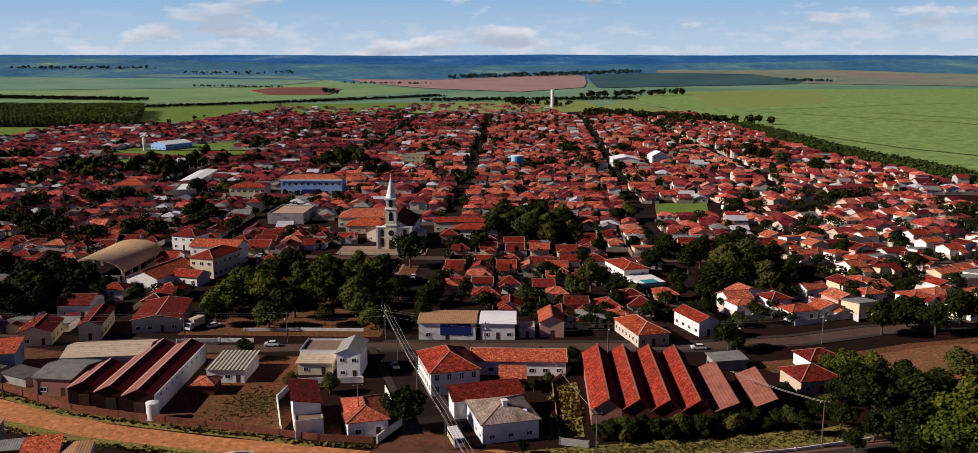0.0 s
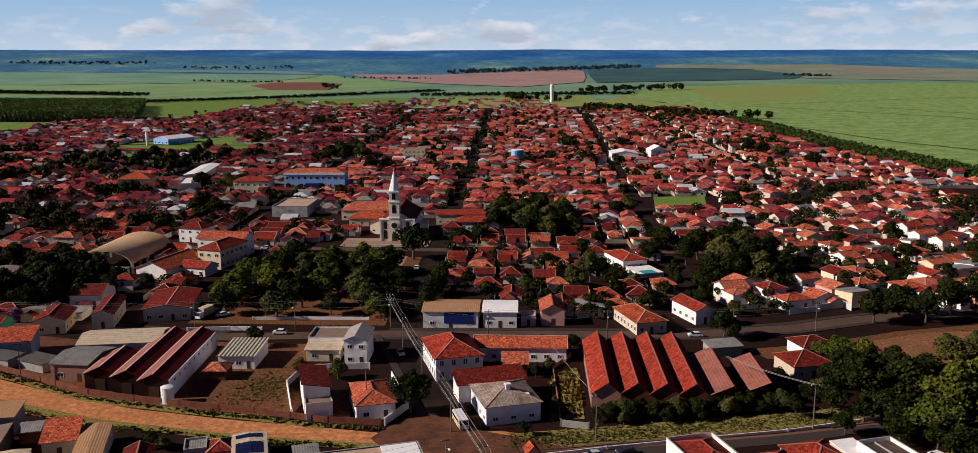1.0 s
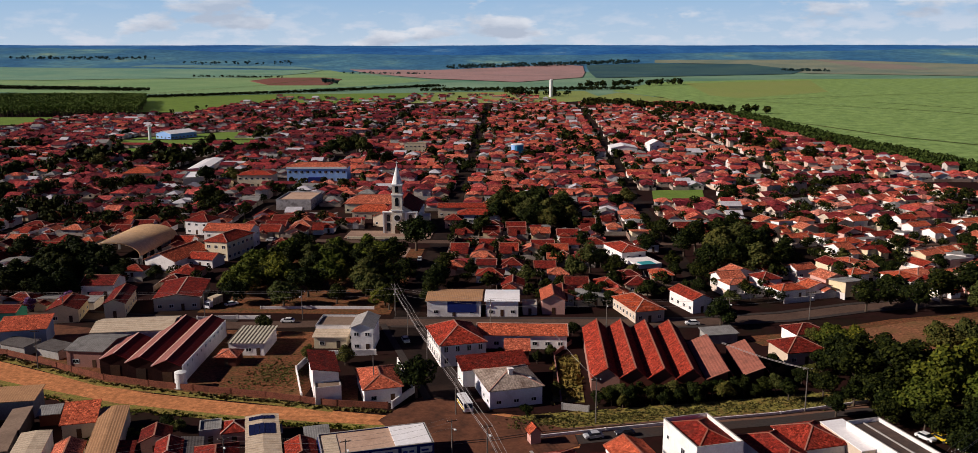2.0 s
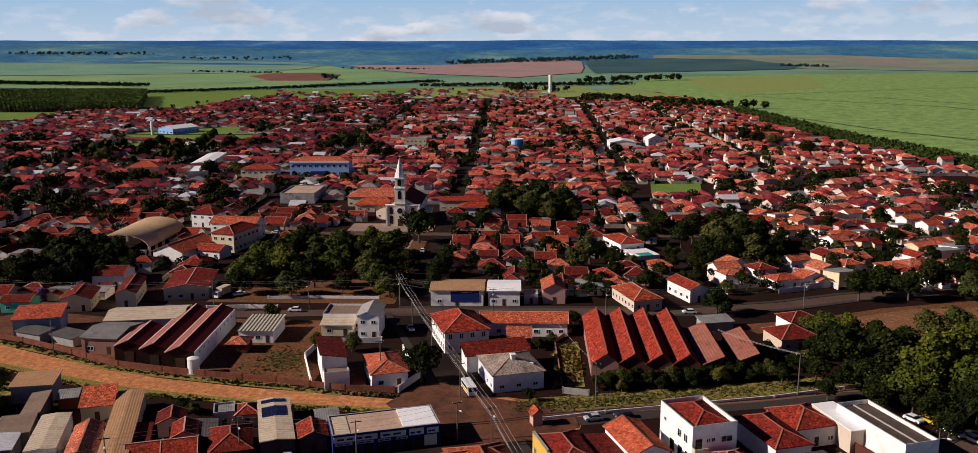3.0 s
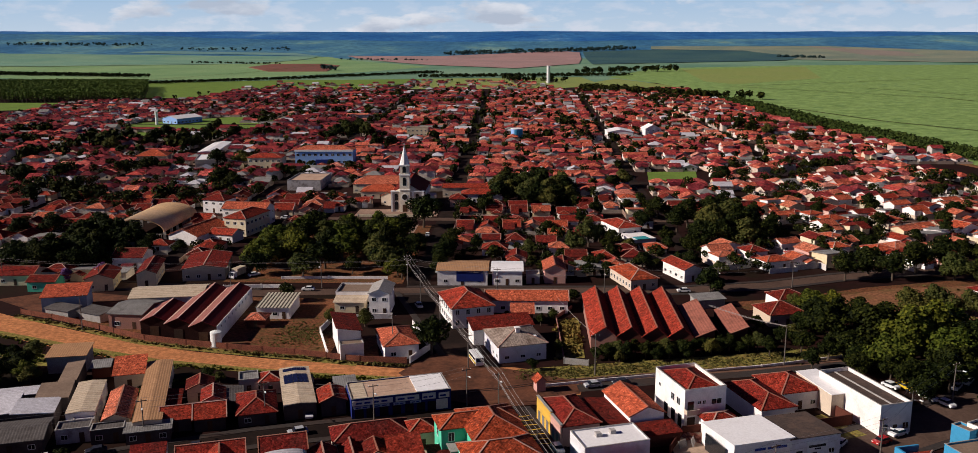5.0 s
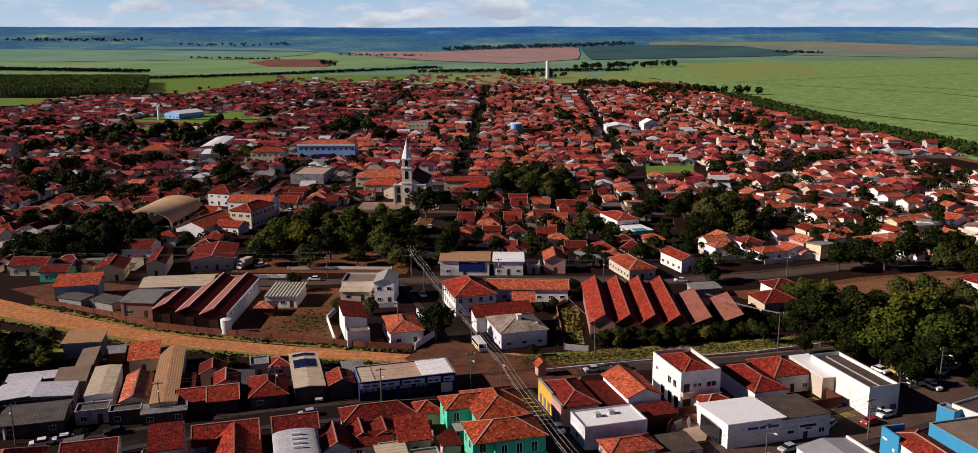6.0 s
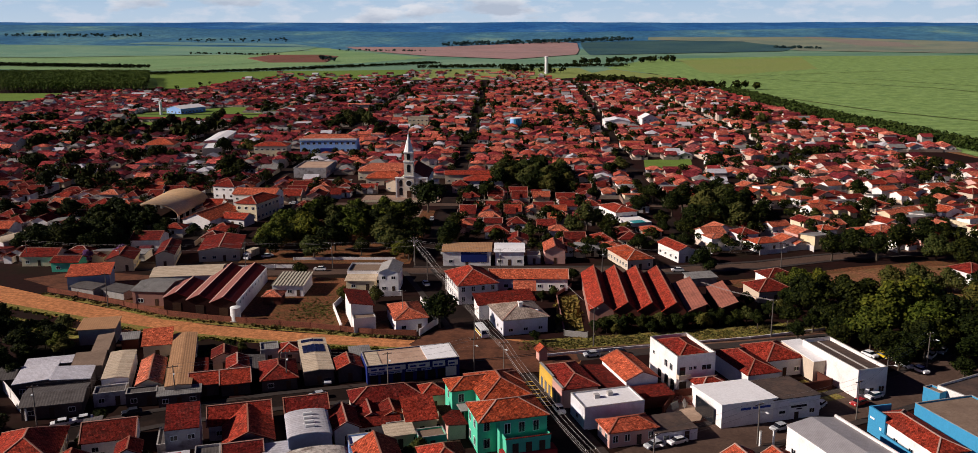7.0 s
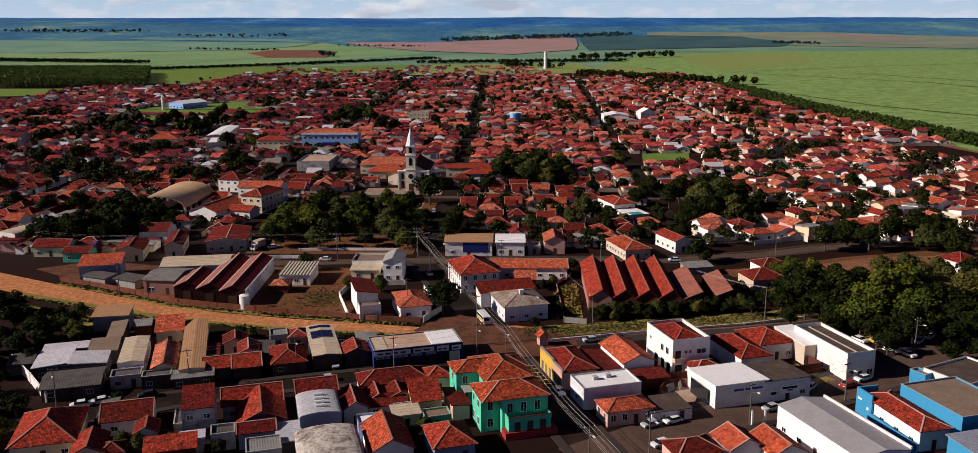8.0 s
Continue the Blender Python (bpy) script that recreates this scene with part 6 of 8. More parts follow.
building("house", -42.0, 163.0, R, 4.4, 5.0, 3.0, "shed_front", 0.2, WHITE, SHEET_GREY, "small white outbuilding with a grey roof", "house", SHOPS, ridge=False)
store = building("shop", -29.2, 158.8, R, 22.0, 10.0, 4.5, "flat", 0, NAVY, ROOF_PINK, "long navy blue shop with sign boards along its front", "shop", SHOPS, parapet=0.2, ridge=False, plain=True)
for at in (-9.4, -6.9, -4.0, -1.2, 1.6, 4.2, 6.6):
    door(store, "front", at, 22, 10, 1.9, 2.2, GLASS)
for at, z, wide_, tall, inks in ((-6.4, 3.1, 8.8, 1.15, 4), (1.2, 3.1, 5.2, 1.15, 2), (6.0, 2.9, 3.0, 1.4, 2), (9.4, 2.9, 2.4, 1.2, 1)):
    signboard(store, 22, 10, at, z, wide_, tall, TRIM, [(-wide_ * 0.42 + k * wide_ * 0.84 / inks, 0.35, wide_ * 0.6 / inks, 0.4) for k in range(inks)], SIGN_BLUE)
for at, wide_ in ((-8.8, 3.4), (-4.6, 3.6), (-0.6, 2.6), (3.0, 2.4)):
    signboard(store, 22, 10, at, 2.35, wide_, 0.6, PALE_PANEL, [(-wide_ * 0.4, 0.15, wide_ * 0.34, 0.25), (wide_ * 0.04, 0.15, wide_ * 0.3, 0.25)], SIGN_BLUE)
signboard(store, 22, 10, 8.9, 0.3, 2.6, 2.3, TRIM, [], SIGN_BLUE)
part("roof_sheet", Geo().box(3.4, -4.6, 4.54, 10.6, 4.6, 4.76), SHEET_WHITE, store, "clean white roof sheets")
part("roof_sheet", Geo().box(-10.4, -4.4, 4.54, -7.4, 4.4, 4.62), SHEET_CREAM, store, "pale patched roof sheets")

# south side of the west street
SOUTH = "houses on the shaded street"
building("house", -84.9, 104.0, R, 5.6, 8.2, 3.2, "gable_y", 0.5, CREAM, TILE_FACTORY, "front wing with a steep orange gable", "house", SOUTH)
building("house", -96.2, 110.6, R, 11.5, 15.7, 3.5, "hip", 0.5, CREAM, TILE_FACTORY, "large house with an orange hipped roof", "house", SOUTH, sides="front right")
building("house", -84.0, 119.1, R, 9.7, 9.1, 3.2, "gable_x", 0.45, WHITE, TILE_OLD, "house with a dark red gabled roof", "house", SOUTH)
building("house", -76.8, 111.0, R, 4.2, 5.0, 3.4, "gable_y", 0.5, WHITE, TILE, "small gabled annex with white verges", "house", SOUTH)
building("house", -80.5, 103.6, R, 4.0, 4.0, 2.8, "hip", 0.5, CREAM, TILE_OLD, "tiny garden house with a hipped roof", "house", SOUTH)
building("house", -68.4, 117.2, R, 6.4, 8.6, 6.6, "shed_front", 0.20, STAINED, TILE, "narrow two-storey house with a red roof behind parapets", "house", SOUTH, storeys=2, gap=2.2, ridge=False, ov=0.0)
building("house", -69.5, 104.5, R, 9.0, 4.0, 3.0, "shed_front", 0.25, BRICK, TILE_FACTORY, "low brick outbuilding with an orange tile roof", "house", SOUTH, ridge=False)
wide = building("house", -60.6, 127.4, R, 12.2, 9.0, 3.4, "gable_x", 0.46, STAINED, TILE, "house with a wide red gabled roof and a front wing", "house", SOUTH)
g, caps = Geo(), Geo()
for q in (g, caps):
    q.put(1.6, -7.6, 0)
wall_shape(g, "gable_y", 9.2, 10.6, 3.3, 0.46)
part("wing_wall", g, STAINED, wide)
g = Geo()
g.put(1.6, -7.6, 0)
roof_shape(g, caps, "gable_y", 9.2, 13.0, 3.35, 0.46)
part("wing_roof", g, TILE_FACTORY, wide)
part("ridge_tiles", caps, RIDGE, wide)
building("shed", -48.3, 110.7, R, 5.0, 8.0, 3.0, "shed_front", 0.06, SHADE_DARK, SHEET_PALE, "yard shed with a pale sheet roof", "shed", SOUTH, ridge=False, ov=0.1, plain=True)
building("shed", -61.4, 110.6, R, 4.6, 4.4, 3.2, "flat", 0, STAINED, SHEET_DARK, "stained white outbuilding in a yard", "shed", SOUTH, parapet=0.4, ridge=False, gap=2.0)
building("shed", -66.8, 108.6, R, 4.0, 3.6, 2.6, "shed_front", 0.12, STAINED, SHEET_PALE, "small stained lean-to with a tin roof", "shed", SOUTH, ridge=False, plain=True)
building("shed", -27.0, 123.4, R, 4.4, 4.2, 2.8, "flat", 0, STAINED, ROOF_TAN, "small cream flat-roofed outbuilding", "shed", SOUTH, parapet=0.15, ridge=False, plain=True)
building("shed", -89.4, 121.6, R, 3.0, 8.0, 2.6, "shed_left", 0.12, SHADE_DARK, SHEET_DARK, "dark lean-to beside a house", "shed", SOUTH, ridge=False, plain=True)
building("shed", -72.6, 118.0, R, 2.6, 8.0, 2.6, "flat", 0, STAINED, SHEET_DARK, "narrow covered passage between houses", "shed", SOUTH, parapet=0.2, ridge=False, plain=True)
building("house", -55.2, 112.2, R, 7.0, 5.0, 3.4, "gable_x", 0.4, STEEL_BLUE, TILE, "back annex with a red gabled roof", "house", SOUTH)
building("shed", -51.5, 104.2, R, 6.5, 6.0, 3.6, "flat", 0, GREY, SHEET_GREY, "flat grey-roofed shed in a yard", "shed", SOUTH, parapet=0.2, ridge=False)
vault = building("shop", -44.1, 118.4, R, 8.2, 11.0, 5.4, "barrel_y", 0.2, STEEL_BLUE, SHEET_PALE, "shop with a curved blue-grey metal roof and vents", "shop", SOUTH, ridge=False, ov=0.15, gap=3.0)
for i in range(4):
    v = part("roof_vent", shared("roof_vent", lambda: Geo().tube((0, -0.9, 0), (0, 0.9, 0), 0.32, 0.32, 8).mesh("roof_vent", TRIM)), None, vault, "white curved roof vent")
    v.matrix_basis = pose(0.2, -3.0 + i * 1.9, 6.5, 0, 0, 90)
building("house", -46.9, 128.2, R, 8.4, 7.4, 5.4, "gable_x", 0.42, WHITE, TILE, "tall house with a red gabled roof", "house", SOUTH)
building("house", -38.2, 124.6, R, 4.8, 9.2, 3.8, "gable_y", 0.55, WHITE, TILE, "narrow house with a steep red gable", "house", SOUTH)
building("house", -31.8, 138.2, R, 15.2, 7.2, 3.5, "hip", 0.5, BEIGE, TILE, "wide street house with a red hipped roof", "house", SOUTH)
building("house", -21.9, 140.0, R, 5.6, 5.6, 3.8, "hip", 0.5, BEIGE, TILE, "small corner house with a red hipped roof", "house", SOUTH)
building("house", -34.2, 130.4, R, 4.0, 6.6, 2.8, "gable_y", 0.5, STAINED, TILE, "narrow back wing with a red gable", "house", SOUTH)
building("house", -29.6, 131.2, R, 4.4, 6.0, 2.9, "gable_y", 0.46, STAINED, TILE_OLD, "narrow back wing with a mossy red gable", "house", SOUTH)
building("house", -31.8, 126.4, R, 8.6, 3.2, 2.5, "shed_front", 0.3, STAINED, TILE_OLD, "low lean-to with a mossy red roof", "house", SOUTH, ridge=False)
building("house", -23.4, 128.0, R, 6.0, 6.4, 3.7, "shed_front", 0.35, CREAM, TILE, "house with a red single-pitch roof", "house", SOUTH, ridge=False)
building("house", -26.6, 121.0, R, 5.2, 4.0, 3.2, "shed_front", 0.1, CREAM, SHEET_CREAM, "small cream outbuilding with a flat sheet roof", "house", SOUTH, ridge=False)
building("house", -20.2, 120.6, R, 5.6, 4.0, 2.8, "flat", 0, GREEN, ROOF_TAN, "small mint green outbuilding", "house", SOUTH, parapet=0.3, ridge=False)
building("house", -16.6, 128.0, R, 3.6, 9.0, 3.2, "shed_right", 0.1, PINK, TILE_OLD, "narrow lean-to along the yard wall", "house", SOUTH, ridge=False, plain=True)
building("shed", -38.4, 102.0, R, 11.8, 13.0, 4.6, "barrel_y", 0.22, GREY, SHEET_FLAKED, "workshop with a stained curved tin roof", "workshop", SOUTH, ridge=False, ov=0.1)
building("house", -28.5, 108.4, R, 7.9, 12.6, 3.6, "gable_y", 0.55, WHITE, TILE_ORANGE, "house with a steep orange gabled roof and white verge", "house", SOUTH)
building("house", -33.4, 115.6, R, 4.6, 4.4, 3.6, "flat", 0, PALE_BLUE, SHEET_WHITE, "small pale blue house with a white flat roof", "house", SOUTH, parapet=0.3, ridge=False)
building("house", -16.6, 109.6, R, 7.9, 9.7, 3.5, "hip", 0.55, STEEL_BLUE, TILE_FACTORY, "house with a weathered orange hipped roof", "house", SOUTH)
building("house", -86.5, 93.0, R, 8.0, 8.0, 3.6, "hip", 0.46, WHITE, TILE, "house with a red hipped roof", "house", SOUTH)
building("house", -108.5, 104.0, R, 7.0, 10.0, 3.6, "gable_y", 0.46, BEIGE, TILE_OLD, "house with a dark red gabled roof", "house", SOUTH)
building("house", -119.0, 101.0, R, 8.0, 10.0, 3.6, "hip", 0.46, BEIGE, TILE, "house with a dark red hipped roof", "house", SOUTH)
building("house", -62.0, 93.0, R, 9.0, 8.0, 3.6, "hip", 0.46, WHITE, TILE, "house with a red hipped roof", "house", SOUTH)
building("house", -20.0, 95.0, R, 9.0, 8.0, 3.6, "hip", 0.46, WHITE, TILE, "house with a red hipped roof", "house", SOUTH)

# the mint green corner building
green = building("corner_building", -10.3, 136.0, R, 15.6, 6.4, 7.6, "hip", 0.42, GREEN, TILE_AGED, "two-storey mint green corner building with red hipped roofs", "building", storeys=2, gap=3.0, sides="front left", pane=(1.1, 1.9))
for cx, cy, ww, dd, hh in ((2.3, -2.6, 10.4, 14.4, 7.55), (0.7, -14.6, 13.6, 9.2, 7.5)):
    g, roof_, caps = Geo(), Geo(), Geo()
    if cy < -10:  # the front range: a deep corner block and a set-back side block
        g.box(-2.2, -19.2, 0, 7.5, -9.9, hh - 0.08).box(-6.1, -17.2, 0, -2.21, -10.2, hh - 0.09)
    else:
        g.put(cx, cy, 0)
        wall_shape(g, "hip", ww, dd, hh, 0.42)
    for q in (roof_, caps):
        q.put(cx, cy, 0)
    roof_shape(roof_, caps, "hip", ww, dd, hh + 0.07, 0.42)
    part("wing_wall", g, GREEN, green)
    part("wing_roof", roof_, TILE_AGED, green)
    part("ridge_tiles", caps, RIDGE, green)
for z in (0.9, 4.5):
    f = part("window", window_mesh(1.1, 2.0), None, green)
    f.matrix_basis = pose(-4.2, -17.22, z)
    part("pane", pane_mesh(1.1, 2.0), None, f)
part("terrace", Geo().box(-1.6, -21.80, 0, 7.3, -19.25, 3.6).box(-1.7, -21.90, 3.6, 7.4, -21.70, 4.5).box(-1.7, -21.70, 3.6, -1.5, -19.25, 4.5).box(7.2, -21.70, 3.6, 7.4, -19.25, 4.5), GREEN, green, "ground-floor front with a terrace parapet")
part("plinth", Geo().box(-2.4, -22.30, 0, 8.6, -19.30, 1.5), RED_PAINT, green, "dark red painted base")
part("coping", Geo().box(-1.8, -22.00, 4.5, 7.5, -21.60, 4.6), TILE_OLD, green)
for i in range(3):
    f = part("window", window_mesh(1.1, 2.2), None, green)
    f.matrix_basis = pose(-0.6 + i * 2.9, -19.22, 4.4)
    part("pane", pane_mesh(1.1, 2.2), None, f)
    f = part("door", door_mesh(1.2, 2.6, WOOD), None, green, "tall dark door")
    f.matrix_basis = pose(0.2 + i * 2.7, -21.92, 0.9)
for i in range(2):
    for z in (0.8, 4.6):
        f = part("window", window_mesh(1.1, 1.9), None, green)
        f.matrix_basis = pose(-6.12, -11.8 - i * 3.4, z, 0, 0, -90)
        part("pane", pane_mesh(1.1, 1.9), None, f)
        f = part("window", window_mesh(1.1, 1.9), None, green)
        f.matrix_basis = pose(7.52, -9.4 - i * 5.0, z, 0, 0, 90)
        part("pane", pane_mesh(1.1, 1.9), None, f)
part("roof_slab", Geo().box(-6.9, -7.2, 4.4, -3.0, -3.25, 4.6), CONCRETE, green, "pale flat roof over the side court")

# between the main street and the east street
EAST = "buildings by the level crossing"
yell = building("row_house", 8.4, 147.2, R, 8.0, 14.4, 4.6, "hip", 0.40, PINK, TILE, "corner row house with red tiles and coloured street wall", "house", EAST, sides="left")
part("street_wall", Geo().box(-4.55, -1.5, 0, -4.15, 7.4, 5.3), YELLOW, yell, "yellow street wall with parapet")
part("street_wall", Geo().box(-4.55, -7.4, 0, -4.15, -1.52, 5.0), PINK, yell, "pink street wall with parapet")
part("coping", Geo().box(-4.65, -7.5, 5.0, -4.05, -1.52, 5.1).box(-4.65, -1.5, 5.3, -4.05, 7.5, 5.42), CONCRETE, yell)
for yy in (-5.6, -3.2, 0.4, 3.0, 5.6):
    f = part("door", door_mesh(1.3, 2.4, METAL_DOOR), None, yell)
    f.matrix_basis = pose(-4.56, yy, 0.1, 0, 0, -90)
building("shed", 16.8, 149.0, R, 5.2, 15.0, 3.2, "shed_right", 0.10, BRICK, TILE_OLD, "low lean-to with a dark tile roof behind the row house", "shed", EAST, ridge=False, plain=True)
white_shop = building("shop", 15.8, 134.6, R, 13.4, 8.0, 4.8, "flat", 0, STAINED_LIGHT, SHEET_WHITE, "white flat-roofed shop with a low parapet", "shop", EAST, parapet=0.2, ridge=False, sides="front left", gap=4.5)
for i in range(2):
    part("roof_unit", shared("roof_unit", lambda: Geo().box(-0.55, -0.55, 0, 0.55, 0.55, 0.8).mesh("roof_unit", GREY)), None, white_shop, "grey air unit on the roof").matrix_basis = pose(-2.2 + i * 3.2, 0.6 + i * 0.5, 4.8)
building("house", 19.0, 125.2, R, 10.2, 6.0, 3.4, "hip", 0.42, PINK, TILE_ORANGE, "low corner house with an orange hipped roof", "house", EAST, sides="front left", gap=2.2, pane=(1.0, 1.6))
building("shed", 27.6, 127.4, R, 9.2, 7.4, 2.6, "shed_front", 0.04, STAINED_LIGHT, SHEET_BROWN, "low white shed with a brown flat roof", "shed", EAST, ridge=False, gap=3.0, ov=0.1)
building("house", 22.4, 152.2, R, 7.6, 13.8, 4.6, "gable_y", 0.42, WHITE, TILE_ORANGE, "white house with an orange gabled roof", "house", EAST, sides="left front")
building("shed", 26.0, 142.4, R, 8.4, 4.4, 2.8, "shed_front", 0.12, BRICK, TILE_OLD, "brick lean-to with a rusty roof", "shed", EAST, ridge=False, plain=True)
tower = building("two_storey_house", 35.0, 156.2, R, 9.6, 13.8, 8.0, "flat", 0, WHITE, TILE, "white two-storey house with a red roof behind parapets", "house", EAST, parapet=0.9, storeys=2, ridge=False, plain=True)
g, caps = Geo(), Geo()
roof_shape(g, caps, "hip", 8.9, 13.1, 8.1, 0.40, 0.05)
part("hip_roof", g, TILE, tower, "red hipped tile roof")
part("ridge_tiles", caps, RIDGE, tower)
for along, z, ww, hh in ((4.6, 5.4, 0.8, 0.9), (-1.6, 4.6, 1.4, 1.7), (-4.2, 4.6, 1.4, 1.7)):
    window(tower, "left", -along, z, 9.6, 13.8, ww, hh)
for along in (-5.0, -2.0, 1.4):
    door(tower, "left", -along, 9.6, 13.8, 1.7, 2.7, GLASS)
for along, z, ww, hh in ((-1.4, 5.3, 0.7, 0.9), (-0.3, 5.3, 0.7, 0.9), (2.6, 5.0, 2.3, 1.3)):
    window(tower, "front", along, z, 9.6, 13.8, ww, hh)
door(tower, "front", -3.4, 9.6, 13.8, 1.4, 2.3, GLASS, z=3.9)
door(tower, "front", -3.2, 9.6, 13.8, 1.8, 2.6, WOOD)
part("balcony", Geo().box(-4.8, -8.2, 3.7, -2.0, -6.9, 3.9).box(-4.8, -8.3, 3.9, -2.0, -8.15, 4.8).box(-4.9, -8.3, 3.9, -4.75, -6.9, 4.8), BEIGE, tower, "small corner balcony")
building("house", 39.6, 146.6, R, 6.6, 5.2, 3.6, "hip", 0.42, WHITE, TILE, "small white house with a red hipped roof", "house", EAST)
workshop = building("warehouse", 43.1, 138.0, R, 12.8, 12.2, 4.7, "shed_back", 0.06, WHITE, SHEET_WHITE, "white warehouse with a white sheet roof and open side", "warehouse", EAST, ridge=False, ov=0.25, plain=True)
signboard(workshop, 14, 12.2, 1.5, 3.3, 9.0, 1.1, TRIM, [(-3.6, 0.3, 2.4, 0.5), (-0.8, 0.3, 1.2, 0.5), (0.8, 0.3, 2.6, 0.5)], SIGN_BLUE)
# A dark panel on the wall stands in for the shaded interior.
part("gate_opening", Geo().box(-7.06, -3.8, 0.05, -6.9, 3.6, 3.6), GLASS, workshop, "dark panel for the shade inside the open side")
depot = building("warehouse", 54.0, 141.2, R, 11.2, 11.6, 4.4, "shed_back", 0.05, STAINED_LIGHT, SHEET_BROWN, "grey depot with a brown flat roof and painted signs", "warehouse", EAST, ridge=False, ov=0.2, gap=3.4)
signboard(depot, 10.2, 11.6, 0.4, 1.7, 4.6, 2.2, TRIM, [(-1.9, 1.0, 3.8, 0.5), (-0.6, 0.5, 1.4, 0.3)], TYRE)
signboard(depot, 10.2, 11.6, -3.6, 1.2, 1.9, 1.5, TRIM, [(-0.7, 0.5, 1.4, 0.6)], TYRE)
building("house", 50.2, 157.6, R, 8.0, 15.4, 4.4, "hip", 0.42, WHITE, TILE, "house with a long red hipped roof", "house", EAST)
building("house", 58.2, 164.6, R, 9.6, 11.0, 4.4, "hip", 0.42, WHITE, TILE, "white house with a red hipped roof", "house", EAST, gap=2.6)
building("shed", 66.0, 163.2, R, 5.2, 13.0, 5.0, "shed_front", 0.04, BEIGE, SHEET_WHITE, "canopy shed with a bright white sheet roof", "shed", EAST, ridge=False, ov=0.1, plain=True)
long_white = building("warehouse", 72.6, 157.4, R, 7.6, 20.6, 6.0, "flat", 0, WHITE, SHEET_BROWN, "long white building with a dark flat roof and parapets", "warehouse", EAST, parapet=0.8, ridge=False, sides="front", gap=1.7, storeys=1, pane=(1.4, 1.5))
part("roof_divider", Geo().box(-0.1, -10.0, 5.99, 0.1, 9.9, 6.3), CONCRETE, long_white)
part("door", Geo().box(-3.92, 4.2, 0.1, -3.76, 5.3, 2.3), WOOD, long_white)

# south side of the east street
SOUTHEAST = "buildings on the avenue"
grey_hall = building("warehouse", 58.4, 110.4, 20, 11.0, 24.0, 6.0, "gable_y", 0.16, WHITE, SHEET_STEEL, "white warehouse with a grey metal gable roof", "warehouse", SOUTHEAST, ridge=False, ov=0.15, sides="left", gap=4.6, doors=("left",))
part("verge", Geo().beam((5.55, -12.1, 6.1), (5.55, 12.1, 6.1), 0.35, 0.5), WHITE, grey_hall, "white parapet along the eave")
blue_house = building("shop", 75.0, 121.4, 15, 6.6, 18.0, 4.4, "hip", 0.36, WHITE, TILE, "shop with a red hipped roof and bright blue walls", "shop", SOUTHEAST, sides="front left", gap=3.8)
part("blue_wall", Geo().box(-3.9, 5.0, 0, -3.5, 10.2, 5.6).box(-3.5, 9.8, 0, 1.0, 10.2, 5.6), BLUE, blue_house, "bright blue parapet wall with a pale sign")
part("blue_wall", Geo().box(-4.7, -10.0, 0, -4.4, 5.0, 2.2), BLUE, blue_house, "low bright blue yard wall")
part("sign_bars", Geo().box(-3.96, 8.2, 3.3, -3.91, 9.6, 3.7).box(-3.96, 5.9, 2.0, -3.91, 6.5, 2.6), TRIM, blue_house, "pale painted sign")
building("warehouse", 86.8, 124.0, R, 14.0, 17.0, 6.2, "flat", 0, BLUE, ROOF_TAN, "bright blue warehouse with a tan flat roof", "warehouse", SOUTHEAST, parapet=0.3, ridge=False, plain=True)
building("shop", 86.0, 104.4, R, 13.0, 13.0, 4.6, "shed_front", 0.05, BLUE, SHEET_BLUEGREY, "blue and white shop with a pale metal roof", "shop", SOUTHEAST, ridge=False)
building("warehouse", 97.4, 142.4, 30, 15.0, 11.0, 4.4, "flat", 0, WHITE, SHEET_BROWN, "building with a brown roof and white coping", "warehouse", SOUTHEAST, parapet=0.4, ridge=False)
building("shop", 87.4, 142.6, 30, 2.6, 4.0, 3.9, "flat", 0, BLUE, ROOF_TAN, "narrow bright blue shop front", "shop", SOUTHEAST, parapet=0.4, ridge=False)
building("house", 38.6, 108.6, R, 7.0, 7.0, 3.7, "gable_y", 0.5, WHITE, TILE_ORANGE, "house with an orange gabled roof", "house", SOUTHEAST)
building("house", 45.6, 107.4, R, 6.8, 8.6, 3.7, "gable_y", 0.5, WHITE, TILE_ORANGE, "white house with a steep orange gabled roof", "house", SOUTHEAST)
building("house", 29.6, 106.6, R, 9.0, 6.6, 3.4, "hip", 0.45, PINK, TILE_OLD, "house with a dark red hipped roof", "house", SOUTHEAST)
building("house", 36.0, 97.0, R, 8.0, 7.0, 3.4, "hip", 0.45, WHITE, TILE, "house with a red hipped roof", "house", SOUTHEAST)

